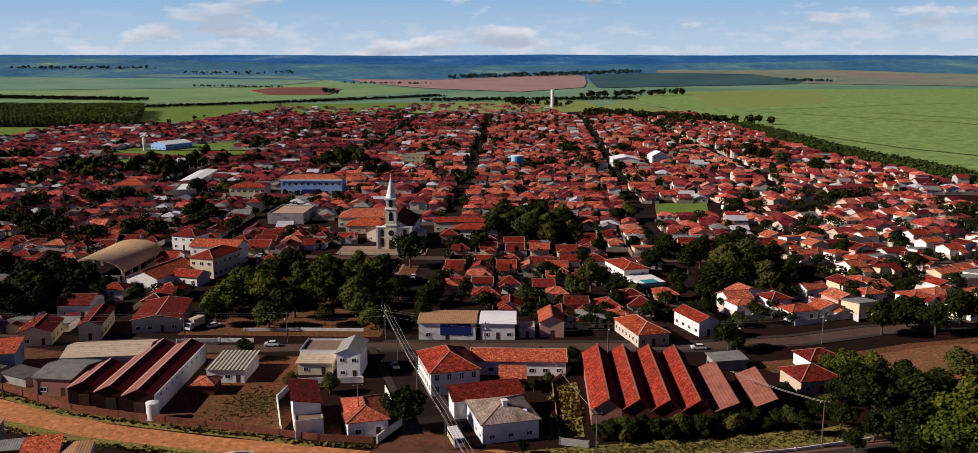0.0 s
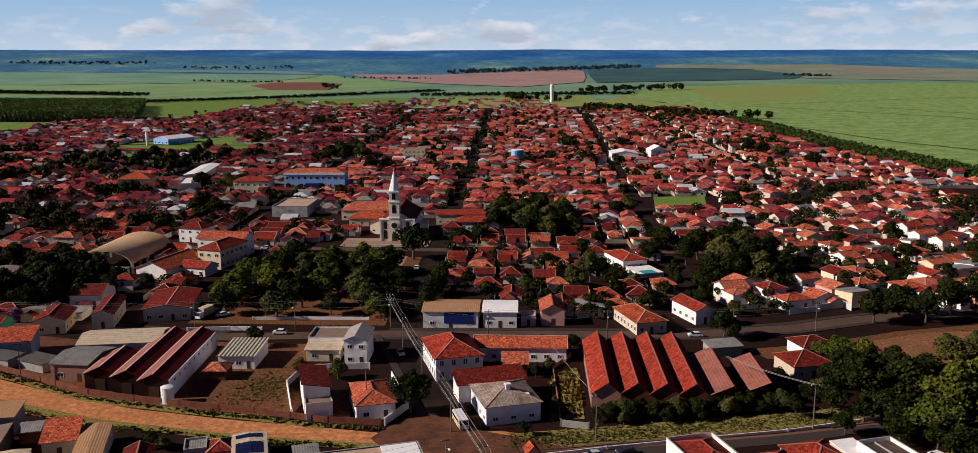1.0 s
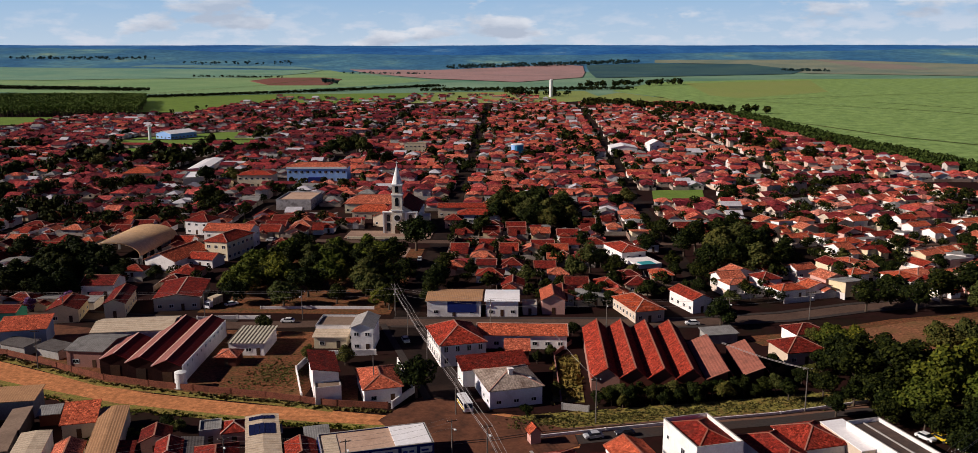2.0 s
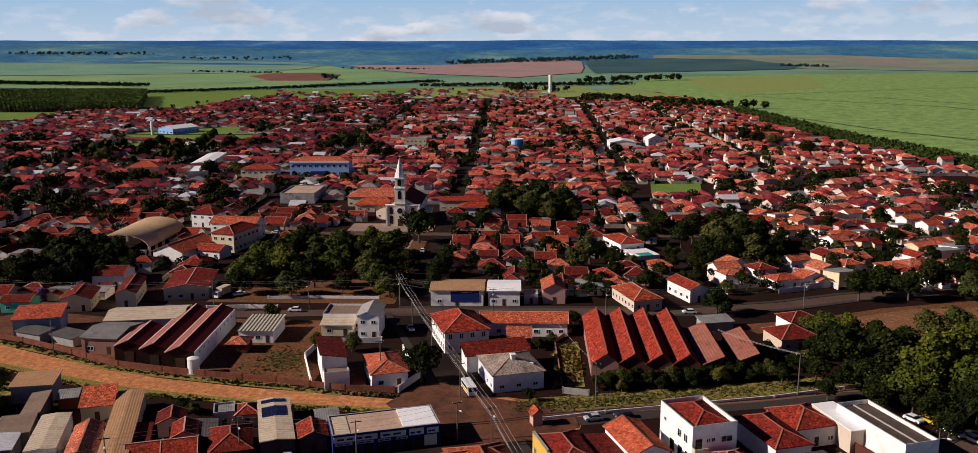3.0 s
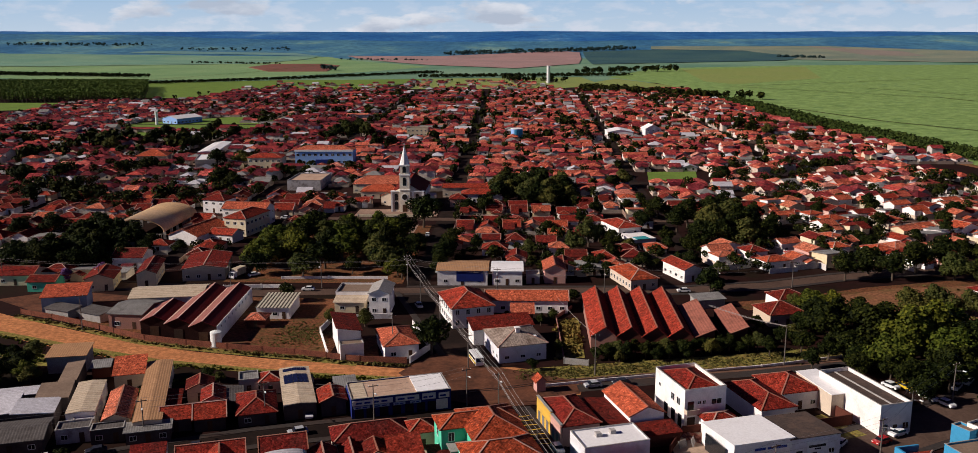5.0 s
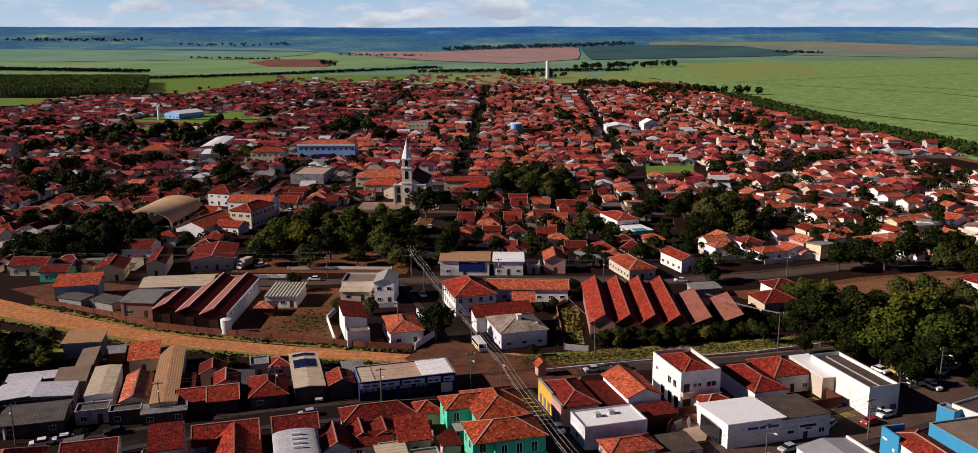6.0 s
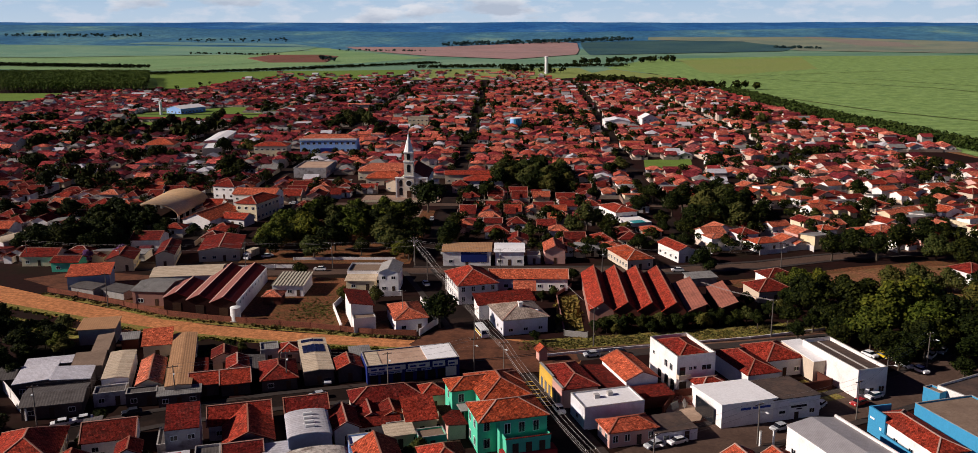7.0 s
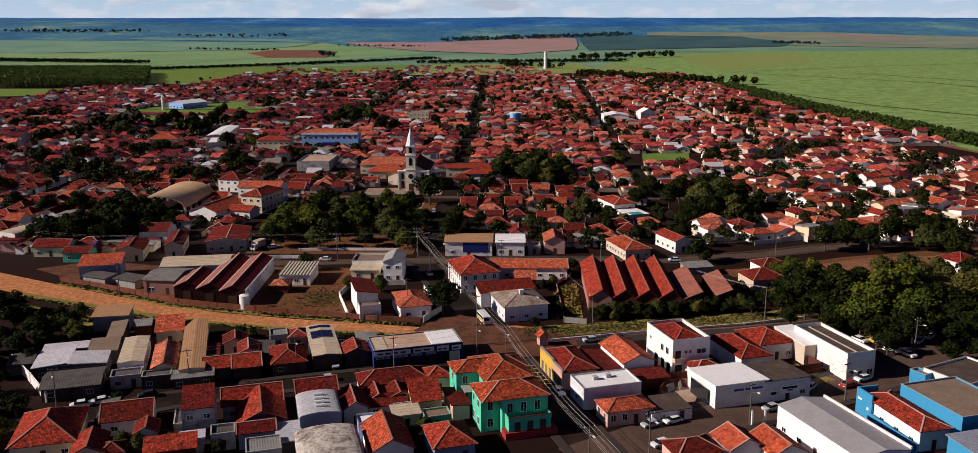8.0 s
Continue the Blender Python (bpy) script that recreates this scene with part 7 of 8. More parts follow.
# north of the railway, west of the main street
def triple_shed():
    body = thing("factory_shed", -95.2, 217.6, 3, 0, "three-bay shed with dark red sheet roofs and a white side wall", "shed")
    A, h, up = 3.75, 4.7, 0.43
    for x0, y0, y1 in ((-12.4, -14.6, 1.5), (-4.9, -17.2, 17.6), (2.6, -19.8, 17.6)):
        mid = x0 + A
        peak = h + A * up
        g = Geo()
        g.put(mid, 0)
        g.extrude([(-A, 0), (A, 0), (A, h - 0.12), (0, peak - 0.12), (-A, h - 0.12)], y0, y1, "y")
        part("bay_wall", g, MAROON, body)
        # The sunlit tone covers the west slope, the shaded tone the east one.
        for way, mat, what in ((-1, SHEET_DUSTY_LIT, "west roof slope, dust and sunlight in its pink"), (1, SHEET_SHADED, "east corrugated roof slope in shaded dark red")):
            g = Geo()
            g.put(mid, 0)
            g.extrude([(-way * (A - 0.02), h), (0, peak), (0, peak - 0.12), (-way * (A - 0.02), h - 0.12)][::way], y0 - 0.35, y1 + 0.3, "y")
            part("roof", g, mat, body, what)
        g = Geo()
        g.put(mid, 0)
        g.beam((-A + 0.1, y0 - 0.3, h - 0.05), (-A + 0.1, y1 + 0.3, h - 0.05), 0.4, 0.2)
        # The sunlit eave line is put into the gutter's pale colour.
        part("gutter", g, PINK, body, "parapet gutter in sunlit pale pink")
        g = Geo()
        g.put(mid, 0)
        g.beam((0, y0 - 0.4, peak + 0.01), (0, y1 + 0.35, peak + 0.01), 0.4, 0.07)
        part("ridge_cap", g, PINK, body, "faded pink ridge sheet")
        door_ = part("door", door_mesh(2.4, 3.0, WOOD), None, body)
        door_.matrix_basis = pose(mid, y0 - 0.02, 0.05)
    part("side_wall", Geo().box(10.1, -19.8, 0, 10.25, 17.6, 4.8), WHITE, body, "white plastered side wall with small windows")
    for i in range(9):
        f = part("window", window_mesh(0.9, 0.9), None, body)
        f.matrix_basis = pose(10.26, -16.2 + i * 3.7, 3.2, 0, 0, 90)
        part("pane", pane_mesh(0.9, 0.9), None, f)
    return body


triple_shed()
NORTHWEST = "sheds and houses north of the dirt road"
building("warehouse", -113.6, 215.6, -4, 10.0, 13.6, 4.6, "gable_x", 0.16, PINK_BLOCK, SHEET_GREY, "block-walled warehouse with a grey corrugated roof", "warehouse", NORTHWEST, ridge=False, gap=4.2, pane=(1.6, 1.2))
building("warehouse", -109.6, 230.4, 10, 21.0, 12.6, 5.0, "gable_x", 0.2, WHITE, SHEET_CREAM, "wide warehouse with a dusty cream sheet roof", "warehouse", NORTHWEST, ridge=False, plain=True)
building("garage", -141.0, 228.6, 16, 12.6, 9.0, 4.9, "shed_front", 0.16, STEEL_BLUE, TILE_ORANGE, "steel blue garage with an orange single-pitch roof", "garage", NORTHWEST, ridge=False, doors=())
building("shed", -127.0, 218.0, -24, 9.0, 5.0, 2.6, "shed_front", 0.08, CONCRETE, SHEET_DARK, "low concrete shed with a dark roof", "shed", NORTHWEST, ridge=False, plain=True)
building("shed", -138.0, 220.0, -20, 9.0, 4.6, 2.8, "shed_front", 0.08, CONCRETE, SHEET_DARK, "low open shed with a dark sheet roof", "shed", NORTHWEST, ridge=False, plain=True)
hut = thing("garage", -74.9, 225.7, 1, 0, "small white garage with a striped corrugated roof", "garage", NORTHWEST)
part("wall", Geo().box(-4.8, -6.4, 0, 4.8, 6.4, 3.6), WHITE, hut)
for i in range(20):
    g = Geo().box(-0.25, -6.9, 0, 0.25, 6.9, 0.14 if i % 2 else 0.07)
    p = part("roof_sheet", shared(("stripe", i % 2), lambda g=g, i=i: g.mesh("roof_sheet", STRIPE_LIGHT if i % 2 else STRIPE_DARK)), None, hut)
    p.matrix_basis = pose(-4.95 + i * 0.52, 0, 3.85, 2.5, 0, 0)
for at in (-2.6, 0.6):
    window(hut, "front", at, 1.1, 9.6, 12.8, 1.3, 1.1)
door(hut, "front", 3.2, 9.6, 12.8)
building("kiosk", -77.4, 213.4, 1, 5.2, 5.6, 2.7, "hip", 0.4, BRICK, TILE_ORANGE, "small brick hut with an orange hipped roof", "hut", NORTHWEST)
white_house = building("two_storey_house", -44.2, 229.2, 1, 6.0, 11.0, 6.8, "gable_y", 0.4, WHITE, CONCRETE, "white two-storey house front with a pale gable roof", "house", NORTHWEST, storeys=2, gap=2.4, ridge=False)
building("house", -53.0, 236.0, 1, 11.4, 10.0, 4.6, "flat", 0, WHITE, ROOF_TAN, "white flat-roofed house with a parapet", "house", NORTHWEST, parapet=0.5, ridge=False, gap=2.8)
building("house", -53.5, 228.4, 1, 9.0, 5.0, 3.4, "shed_front", 0.12, CREAM, SHEET_CREAM, "cream porch wing with a sheet roof", "house", NORTHWEST, ridge=False)
building("tall_house", -48.6, 197.4, R, 6.0, 14.0, 6.4, "shed_right", 0.18, WHITE, TILE_OLD, "tall plain white house with a dark red sloped roof", "house", NORTHWEST, ridge=False, doors=(), gap=5)
building("annex", -45.9, 189.6, R, 6.0, 5.0, 3.9, "flat", 0, WHITE, ROOF_TAN, "plain white annex with a flat roof", "house", NORTHWEST, parapet=0.25, ridge=False, plain=True)
building("house", -34.6, 194.6, R, 8.8, 14.2, 3.9, "hip", 0.36, WHITE, TILE_ORANGE, "white house with a bright orange hipped roof", "house", NORTHWEST, sides="front left")
building("house", -128.6, 261.0, 14, 6.0, 19.0, 4.6, "gable_y", 0.42, CREAM, TILE, "long cream house with a red gabled roof", "house", NORTHWEST, sides="front right")
building("house", -141.2, 252.4, 14, 8.8, 13.0, 4.2, "gable_y", 0.36, CREAM, TILE_OLD, "cream plastered house with a dark red roof", "house", NORTHWEST, sides="front right")
building("house", -112.4, 271.0, 12, 14.0, 22.0, 4.2, "gable_y", 0.16, BEIGE, TILE, "hall with a broad flat-pitched red roof", "house", NORTHWEST)
building("house", -171.4, 256.6, 4, 12.0, 9.0, 3.6, "gable_x", 0.4, CREAM, TILE, "street house with a red gabled roof", "house", NORTHWEST)
building("house", -158.6, 248.6, 4, 9.0, 7.0, 3.4, "gable_x", 0.36, GREEN, TILE_OLD, "low pale green street house with dark tiles", "house", NORTHWEST)
building("house", -143.0, 279.4, 4, 10.6, 11.0, 4.4, "gable_x", 0.36, WHITE, TILE, "white house with a red roof by the dark grove", "house", NORTHWEST)
building("hall", -192.3, 280.4, -18, 9.0, 26.0, 4.6, "barrel_y", 0.16, WHITE, SHEET_CREAM, "long cream hall with a low curved roof", "hall", NORTHWEST, ridge=False, ov=0.1, plain=True)

# north of the railway, east of the main street
NORTHEAST = "buildings along the crossing street"
building("corner_house", -18.3, 222.0, R, 12.2, 17.0, 6.0, "hip", 0.48, WHITE, TILE_FACTORY, "white corner house with a tall red hipped roof", "house", NORTHEAST, storeys=2, sides="front left", gap=2.4, pane=(1.0, 1.6))
building("long_house", -0.6, 232.2, 0, 24.6, 9.4, 4.0, "gable_x", 0.36, WHITE, TILE_ORANGE, "long low wing with a bright orange tile roof", "house", NORTHEAST)
building("shed", -1.8, 219.2, 1, 6.2, 5.0, 3.4, "shed_front", 0.25, BRICK, TILE_ORANGE, "small shed with a bright orange roof", "shed", NORTHEAST, ridge=False)
ware = building("warehouse", -3.6, 193.9, R, 12.6, 14.0, 4.5, "hip", 0.34, STAINED_LIGHT, ROOF_WEATHERED, "white building with a weathered grey roof and small windows", "warehouse", NORTHEAST, sides="front left", gap=3.0, doors=(), pane=(1.1, 0.9))
part("chimney", Geo().box(-0.5, -2.6, 5.1, 0.5, -1.6, 7.4).box(-0.7, -2.8, 7.4, 0.7, -1.4, 7.6), WHITE, ware, "short white chimney")
part("skylight", Geo().box(3.4, -4.4, 5.25, 4.6, -3.2, 5.5), SHEET_WHITE, ware, "pale skylight sheet")
building("house", -7.6, 203.6, R, 16.6, 5.6, 4.5, "shed_front", 0.26, WHITE, TILE_OLD, "narrow wing with a dark red tile roof", "house", NORTHEAST, ridge=False, plain=True)


def factory():
    body = thing("factory", 16.4, 196.6, 0, 0, "old brick factory with red-tiled sawtooth roofs", "factory")
    depth, pitch_, e, r = 38.5, 6.7, 3.8, 6.3
    for i in range(4):
        x0 = i * pitch_
        g = Geo().extrude([(-x0, 0), (-x0, e - 0.1), (-x0 - 3.7, r - 0.15), (-x0 - pitch_, e - 0.1), (-x0 - pitch_, 0)], 0, depth, "y")
        # Bays after the first go dark: shade along the front is in the brick.
        part("bay_wall", g, PINK_BLOCK if i < 1 else BRICK, body)
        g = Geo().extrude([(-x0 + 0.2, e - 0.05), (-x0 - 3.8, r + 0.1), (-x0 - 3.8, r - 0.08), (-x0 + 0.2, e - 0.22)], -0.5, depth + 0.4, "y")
        part("roof", g, TILE_FACTORY, body, "long tile slope in sunlit red")
        # Back slopes take a darker tile, so part of their shade is painted.
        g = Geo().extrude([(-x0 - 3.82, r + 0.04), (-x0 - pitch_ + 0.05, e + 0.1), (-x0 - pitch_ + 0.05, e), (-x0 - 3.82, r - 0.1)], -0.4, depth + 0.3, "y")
        part("back_slope", g, TILE_OLD, body, "steep back slope in a shade-dark tile")
        part("ridge_tiles", Geo().beam((x0 + 3.8, -0.5, r + 0.05), (x0 + 3.8, depth + 0.4, r + 0.05), 0.36, 0.16), RIDGE, body, "pale ridge capping")
    return body


def rust_shed(x, y, w, d, lo, hi):
    body = thing("factory_shed", x, y, 0, 0, "brick shed with a rusty red-brown sheet roof", "shed", "rust-roofed sheds")
    part("wall", Geo().extrude([(0, 0), (0, lo - 0.2), (-w, hi - 0.2), (-w, 0)], 0, d, "y").box(w, 0.3, 0, w + 2.6, d - 0.3, lo - 1.2), BRICK, body)
    part("roof", Geo().extrude([(0.3, lo), (-w - 0.2, hi), (-w - 0.2, hi - 0.14), (0.3, lo - 0.14)], -0.5, d + 0.4, "y"), TILE_RUST, body)
    part("verge", Geo().beam((-0.3, -0.55, lo), (w + 0.2, -0.55, hi), 0.3, 0.15), RIDGE, body, "pale verge board")
    # Here too the slope away from the sun gets a darker, pre-shaded tile.
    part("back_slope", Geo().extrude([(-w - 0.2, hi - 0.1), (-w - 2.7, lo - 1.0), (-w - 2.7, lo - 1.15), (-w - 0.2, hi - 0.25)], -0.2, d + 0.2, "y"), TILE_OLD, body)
    return body


factory()
rust_shed(43.9, 196.8, 4.8, 27.0, 3.7, 6.0)
rust_shed(53.4, 200.2, 4.6, 20.5, 3.6, 5.7)
building("house", 34.9, 260.9, R, 9.4, 17.0, 3.8, "hip", 0.44, BEIGE, TILE_AGED, "beige house with a weathered red hipped roof", "house", NORTHEAST, sides="front left", gap=2.2, pane=(0.9, 1.3))
building("house", 52.4, 269.8, 22, 6.6, 14.0, 4.4, "gable_y", 0.4, WHITE, TILE, "long white house with a red gabled roof", "house", NORTHEAST, sides="front left")
building("house", 72.4, 222.6, 14, 11.0, 10.0, 3.6, "hip", 0.44, BEIGE, TILE_OLD, "house with a worn red hipped roof among trees", "house", NORTHEAST)
building("house", 78.8, 237.6, 16, 9.6, 8.0, 3.4, "hip", 0.4, WHITE, TILE_OLD, "house with a brown hipped roof among trees", "house", NORTHEAST)
building("shed", 54.6, 236.4, 14, 9.0, 5.0, 2.8, "shed_front", 0.1, CONCRETE, SHEET_GREY, "low shed with a pale grey roof", "shed", NORTHEAST, ridge=False, plain=True)
building("house", 142.0, 242.0, 24, 9.0, 9.0, 4.2, "hip", 0.44, WHITE, TILE, "white house with a red hipped roof at the grove", "house", NORTHEAST)
shop = building("shop", -22.0, 263.0, 1, 16.6, 12.6, 5.2, "gable_x", 0.12, WHITE, SHEET_TAN, "white and blue shop with a tan sheet roof", "shop", NORTHEAST, ridge=False, gap=4.2)
part("blue_front", Geo().box(-2.0, -6.42, 1.4, 7.0, -6.32, 4.9), NAVY, shop, "blue painted shop front")
shop = building("shop", -7.2, 263.6, 1, 10.0, 12.6, 5.0, "gable_x", 0.12, WHITE, SHEET_WHITE, "shop with a bright white sheet roof", "shop", NORTHEAST, ridge=False, gap=3.0)
building("house", 8.6, 266.0, 2, 7.0, 12.0, 4.6, "gable_y", 0.5, PINK, TILE_ORANGE, "house with a steep orange gable", "house", NORTHEAST)
building("shed", 1.4, 262.0, 2, 4.4, 6.0, 3.0, "flat", 0, GREY, SHEET_CREAM, "small cream flat-roofed shed beside a shop", "shed", NORTHEAST, parapet=0.3, ridge=False)
pool = building("villa", 38.6, 340.0, 20, 10.0, 17.0, 3.8, "hip", 0.30, WHITE, TILE_FACTORY, "white villa with an orange hipped roof and terrace", "house", NORTHEAST, sides="front left")
part("terrace", Geo().box(-4.6, -21.0, 0, 5.4, -8.8, 1.6), WHITE, pool, "white terrace wall")
tagged(new("swimming_pool", Geo().box(-0.6, -2.2, 0, 5.0, 2.6, 0.2).mesh("swimming_pool", WATER)), "turquoise garden swimming pool", "pool").matrix_basis = pose(43.0, 321.0, 1.55, 0, 0, 20)

# the church
def church():
    body = thing("church", -56.6, 381.0, 1, 0, "cream church with a tall white spire and a red tile nave", "church")
    W, L, H = 14.6, 32.0, 9.0
    part("nave_wall", Geo().extrude([(-W / 2, 0), (W / 2, 0), (W / 2, H - 0.1), (0, H + 4.0), (-W / 2, H - 0.1)], 0.4, L, "y"), CHURCH, body)
    part("nave_roof", Geo().extrude([(-W / 2 - 0.5, H), (0, H + 4.4), (W / 2 + 0.5, H), (W / 2 + 0.5, H - 0.2), (0, H + 4.2), (-W / 2 - 0.5, H - 0.2)][::-1], 1.0, L + 0.5, "y"), TILE_OLD, body, "steep dark red tile roof")
    # The front gets the pre-shaded plaster, tower and nave the pale one.
    part("front", Geo().box(-W / 2 - 0.3, -0.2, 0, W / 2 + 0.3, 1.2, H + 0.8), CHURCH_SHADED, body, "flat front with shade greyed into its plaster, white trim")
    g = Geo().box(-W / 2 - 0.6, -0.5, H + 0.5, W / 2 + 0.6, 1.4, H + 0.95)
    for x in (-W / 2 - 0.1, -2.6, 2.6, W / 2 + 0.1):
        g.box(x - 0.35, -0.45, 0, x + 0.35, -0.19, H + 0.5)
    part("trim", g, TRIM, body)
    tx = -1.2
    part("tower", Geo().box(tx - 2.3, -0.8, 0, tx + 2.3, 3.6, 17.6).box(tx - 2.05, -0.55, 17.6, tx + 2.05, 3.35, 22.0), CHURCH, body, "square bell tower in two stages")
    part("tower_cornice", Geo().box(tx - 2.6, -1.1, 17.4, tx + 2.6, 3.9, 17.9).box(tx - 2.4, -0.9, 21.8, tx + 2.4, 3.7, 22.3).box(tx - 2.6, -1.1, 10.4, tx + 2.6, 3.9, 10.8), TRIM, body)
    part("spire", Geo().tube((tx, 1.4, 22.3), (tx, 1.4, 31.0), 2.35, 0.08, 8), PAINT_WHITE, body, "slender white eight-sided spire")
    part("cross", Geo().box(tx - 0.07, 1.33, 30.9, tx + 0.07, 1.47, 32.4).box(tx - 0.45, 1.33, 31.6, tx + 0.45, 1.47, 31.75), TRIM, body)
    for x, z, w, h in ((-5.2, 5.6, 1.5, 2.4), (-5.2, 1.2, 1.7, 3.0), (4.6, 5.6, 1.5, 2.4), (4.6, 1.2, 1.7, 3.0)):
        g = Geo().box(x - w / 2, -0.3, z, x + w / 2, -0.1, z + h)
        g.tube((x, -0.3, z + h), (x, -0.1, z + h), w / 2, w / 2, 12)
        part("window", g, GLASS, body, "dark round-headed window")
    for z, h in ((12.6, 3.0), (18.6, 2.2)):
        g = Geo().box(tx - 0.8, -0.88, z, tx + 0.8, -0.7, z + h)
        g.tube((tx, -0.88, z + h), (tx, -0.7, z + h), 0.8, 0.8, 12)
        part("belfry_opening", g, GLASS, body)
    part("rose_window", Geo().tube((tx, -0.95, 7.2), (tx, -0.78, 7.2), 1.3, 1.3, 16), GLASS, body)
    part("rose_ring", Geo().tube((tx, -0.9, 7.2), (tx, -0.79, 7.2), 1.7, 1.7, 16), TRIM, body)
    part("door", Geo().box(tx - 1.1, -0.9, 0.1, tx + 1.1, -0.75, 3.6), WOOD, body)
    for i in range(7):
        part("buttress", shared("buttress", lambda: Geo().box(-0.35, -0.4, 0, 0.5, 0.4, 8.2).mesh("buttress", TRIM)), None, body).matrix_basis = pose(W / 2, 3.0 + i * 4.4, 0)
        g = Geo().box(W / 2 - 0.1, 4.5 + i * 4.4, 2.4, W / 2 + 0.06, 5.9 + i * 4.4, 6.4)
        part("window", g, GLASS, body)
    part("side_chapel", Geo().box(W / 2, 12, 0, W / 2 + 4.5, 20, 5.6), CHURCH, body)
    return body


church()
PARISH = "parish buildings beside the church"
building("parish_hall", -77.0, 437.0, 1, 30.0, 13.0, 5.0, "hip", 0.5, CREAM, TILE_ORANGE, "long parish hall with an orange-red hipped roof", "hall", PARISH)
building("parish_house", -75.0, 420.0, 1, 20.0, 10.5, 3.8, "hip", 0.5, BEIGE, TILE_ORANGE, "parish house with an orange-red roof and pale porch", "house", PARISH)
building("house", -66.0, 402.0, -20, 8.0, 12.0, 4.6, "gable_y", 0.45, BEIGE, TILE_ORANGE, "gabled house with orange tiles beside the church", "house", PARISH)
building("parish_hall", -31.0, 424.0, 2, 26.0, 8.0, 5.0, "gable_x", 0.36, BEIGE, TILE_FACTORY, "low cloister wing with an orange-red tile roof", "hall", PARISH)
building("parish_house", -23.0, 408.0, 2, 20.0, 9.0, 4.6, "hip", 0.42, WHITE, TILE_FACTORY, "parish house with an orange-red hipped roof", "house", PARISH)
building("house", -34.0, 397.0, 2, 8.0, 8.0, 4.0, "hip", 0.5, PINK, TILE, "house with a pointed red hipped roof", "house", PARISH)

# schools, halls and landmarks farther off
school = building("school", -131.0, 541.0, 2, 37.0, 14.0, 9.2, "hip", 0.34, PALE_BLUE, TILE_ORANGE, "two-storey blue school with an orange-red hipped roof", "school", storeys=2, gap=3.6, pane=(1.8, 1.6))
part("roof_band", Geo().box(-18.8, -7.5, 8.4, 18.8, -7.1, 9.6), PAINT_WHITE, school, "white band under the eaves")
part("porch", Geo().box(-5, -10, 0, 5, -7.02, 3.4), NAVY, school, "dark entrance porch")
building("school", -163.0, 518.0, 2, 21.0, 12.0, 7.6, "hip", 0.3, CREAM, TILE_FACTORY, "two-storey cream school with a flat red roof", "school", storeys=2, gap=3.0, pane=(1.7, 1.2))
building("school", -118.9, 337.0, -14, 10.0, 19.0, 7.6, "hip", 0.42, CREAM, TILE, "two-storey cream school with a red hipped roof", "school", storeys=2, sides="front right", gap=2.8, pane=(1.4, 1.3))
building("school", -123.6, 354.0, -6, 20.0, 10.0, 7.4, "gable_x", 0.4, WHITE, TILE_ORANGE, "school wing with an orange gabled roof", "school", storeys=2, sides="front right")
building("house", -134.0, 322.0, -14, 13.0, 23.0, 4.0, "gable_y", 0.4, WHITE, TILE_ORANGE, "low school wing with an orange-red gable roof", "school")
building("house", -122.6, 320.0, -14, 11.0, 8.0, 3.4, "gable_x", 0.4, WHITE, TILE_FACTORY, "school porch with an orange gabled roof", "school")
building("house", -146.0, 381.0, -14, 11.5, 10.0, 6.2, "hip", 0.42, WHITE, TILE, "white two-storey house with arched porch and red roof", "house", storeys=2)
gym = thing("sports_vault", -158.0, 336.0, 0, 0, "sports hall with a tan barrel-vaulted metal roof", "hall")
g = Geo()
arc = [(-11.0 * math.cos(math.pi * i / 24), 4.0 + 5.2 * math.sin(math.pi * i / 24)) for i in range(25)]
g.extrude((arc + [(a * 0.98, z - 0.3) for a, z in reversed(arc)])[::-1], -18.5, 18.5, "y")
part("vault_roof", g, SHEET_DOME, gym, smooth=True)
part("end_wall", Geo().extrude([(-10.5, 0)] + [(a * 0.955, z - 0.5) for a, z in arc] + [(10.5, 0)], 17.2, 17.6, "y"), GREY, gym)
for side in (-1, 1):
    for i in range(6):
        part("buttress", shared("vault_foot", lambda: Geo().box(-0.5, -0.3, 0, 0.5, 0.3, 4.2).mesh("buttress", CONCRETE)), None, gym).matrix_basis = pose(side * 10.6, -17.0 + i * 6.8, 0)
building("hall", -221.5, 592.0, 8, 11.5, 58.0, 4.2, "gable_y", 0.12, WHITE, SHEET_WHITE, "long hall with a pale grey-white sheet roof", "hall", ridge=False, plain=True)
building("hall", -203.0, 524.0, 14, 12.0, 28.0, 6.0, "flat", 0, BEIGE, SHEET_WHITE, "flat-roofed hall with a pale roof", "hall", parapet=0.4, ridge=False)
building("hall", -246.0, 545.0, 8, 20.0, 16.0, 5.0, "hip", 0.4, CREAM, TILE_ORANGE, "hall with a red-orange hipped roof", "hall")
building("hall", -330.0, 812.0, -28, 20.0, 30.0, 5.0, "gable_y", 0.24, PALE_BLUE, SHEET_WHITE, "blue sports hall with a white sheet roof", "hall", ridge=False, sides="front right", gap=4.0, pane=(2.0, 1.4))
tower_blue = thing("water_tank", -9.6, 692.0, 0, 0, "squat blue and white water reservoir", "tank")
part("barrel", Geo().tube((0, 0, 0), (0, 0, 6.6), 4.8, 4.8, 20), PALE_BLUE, tower_blue)
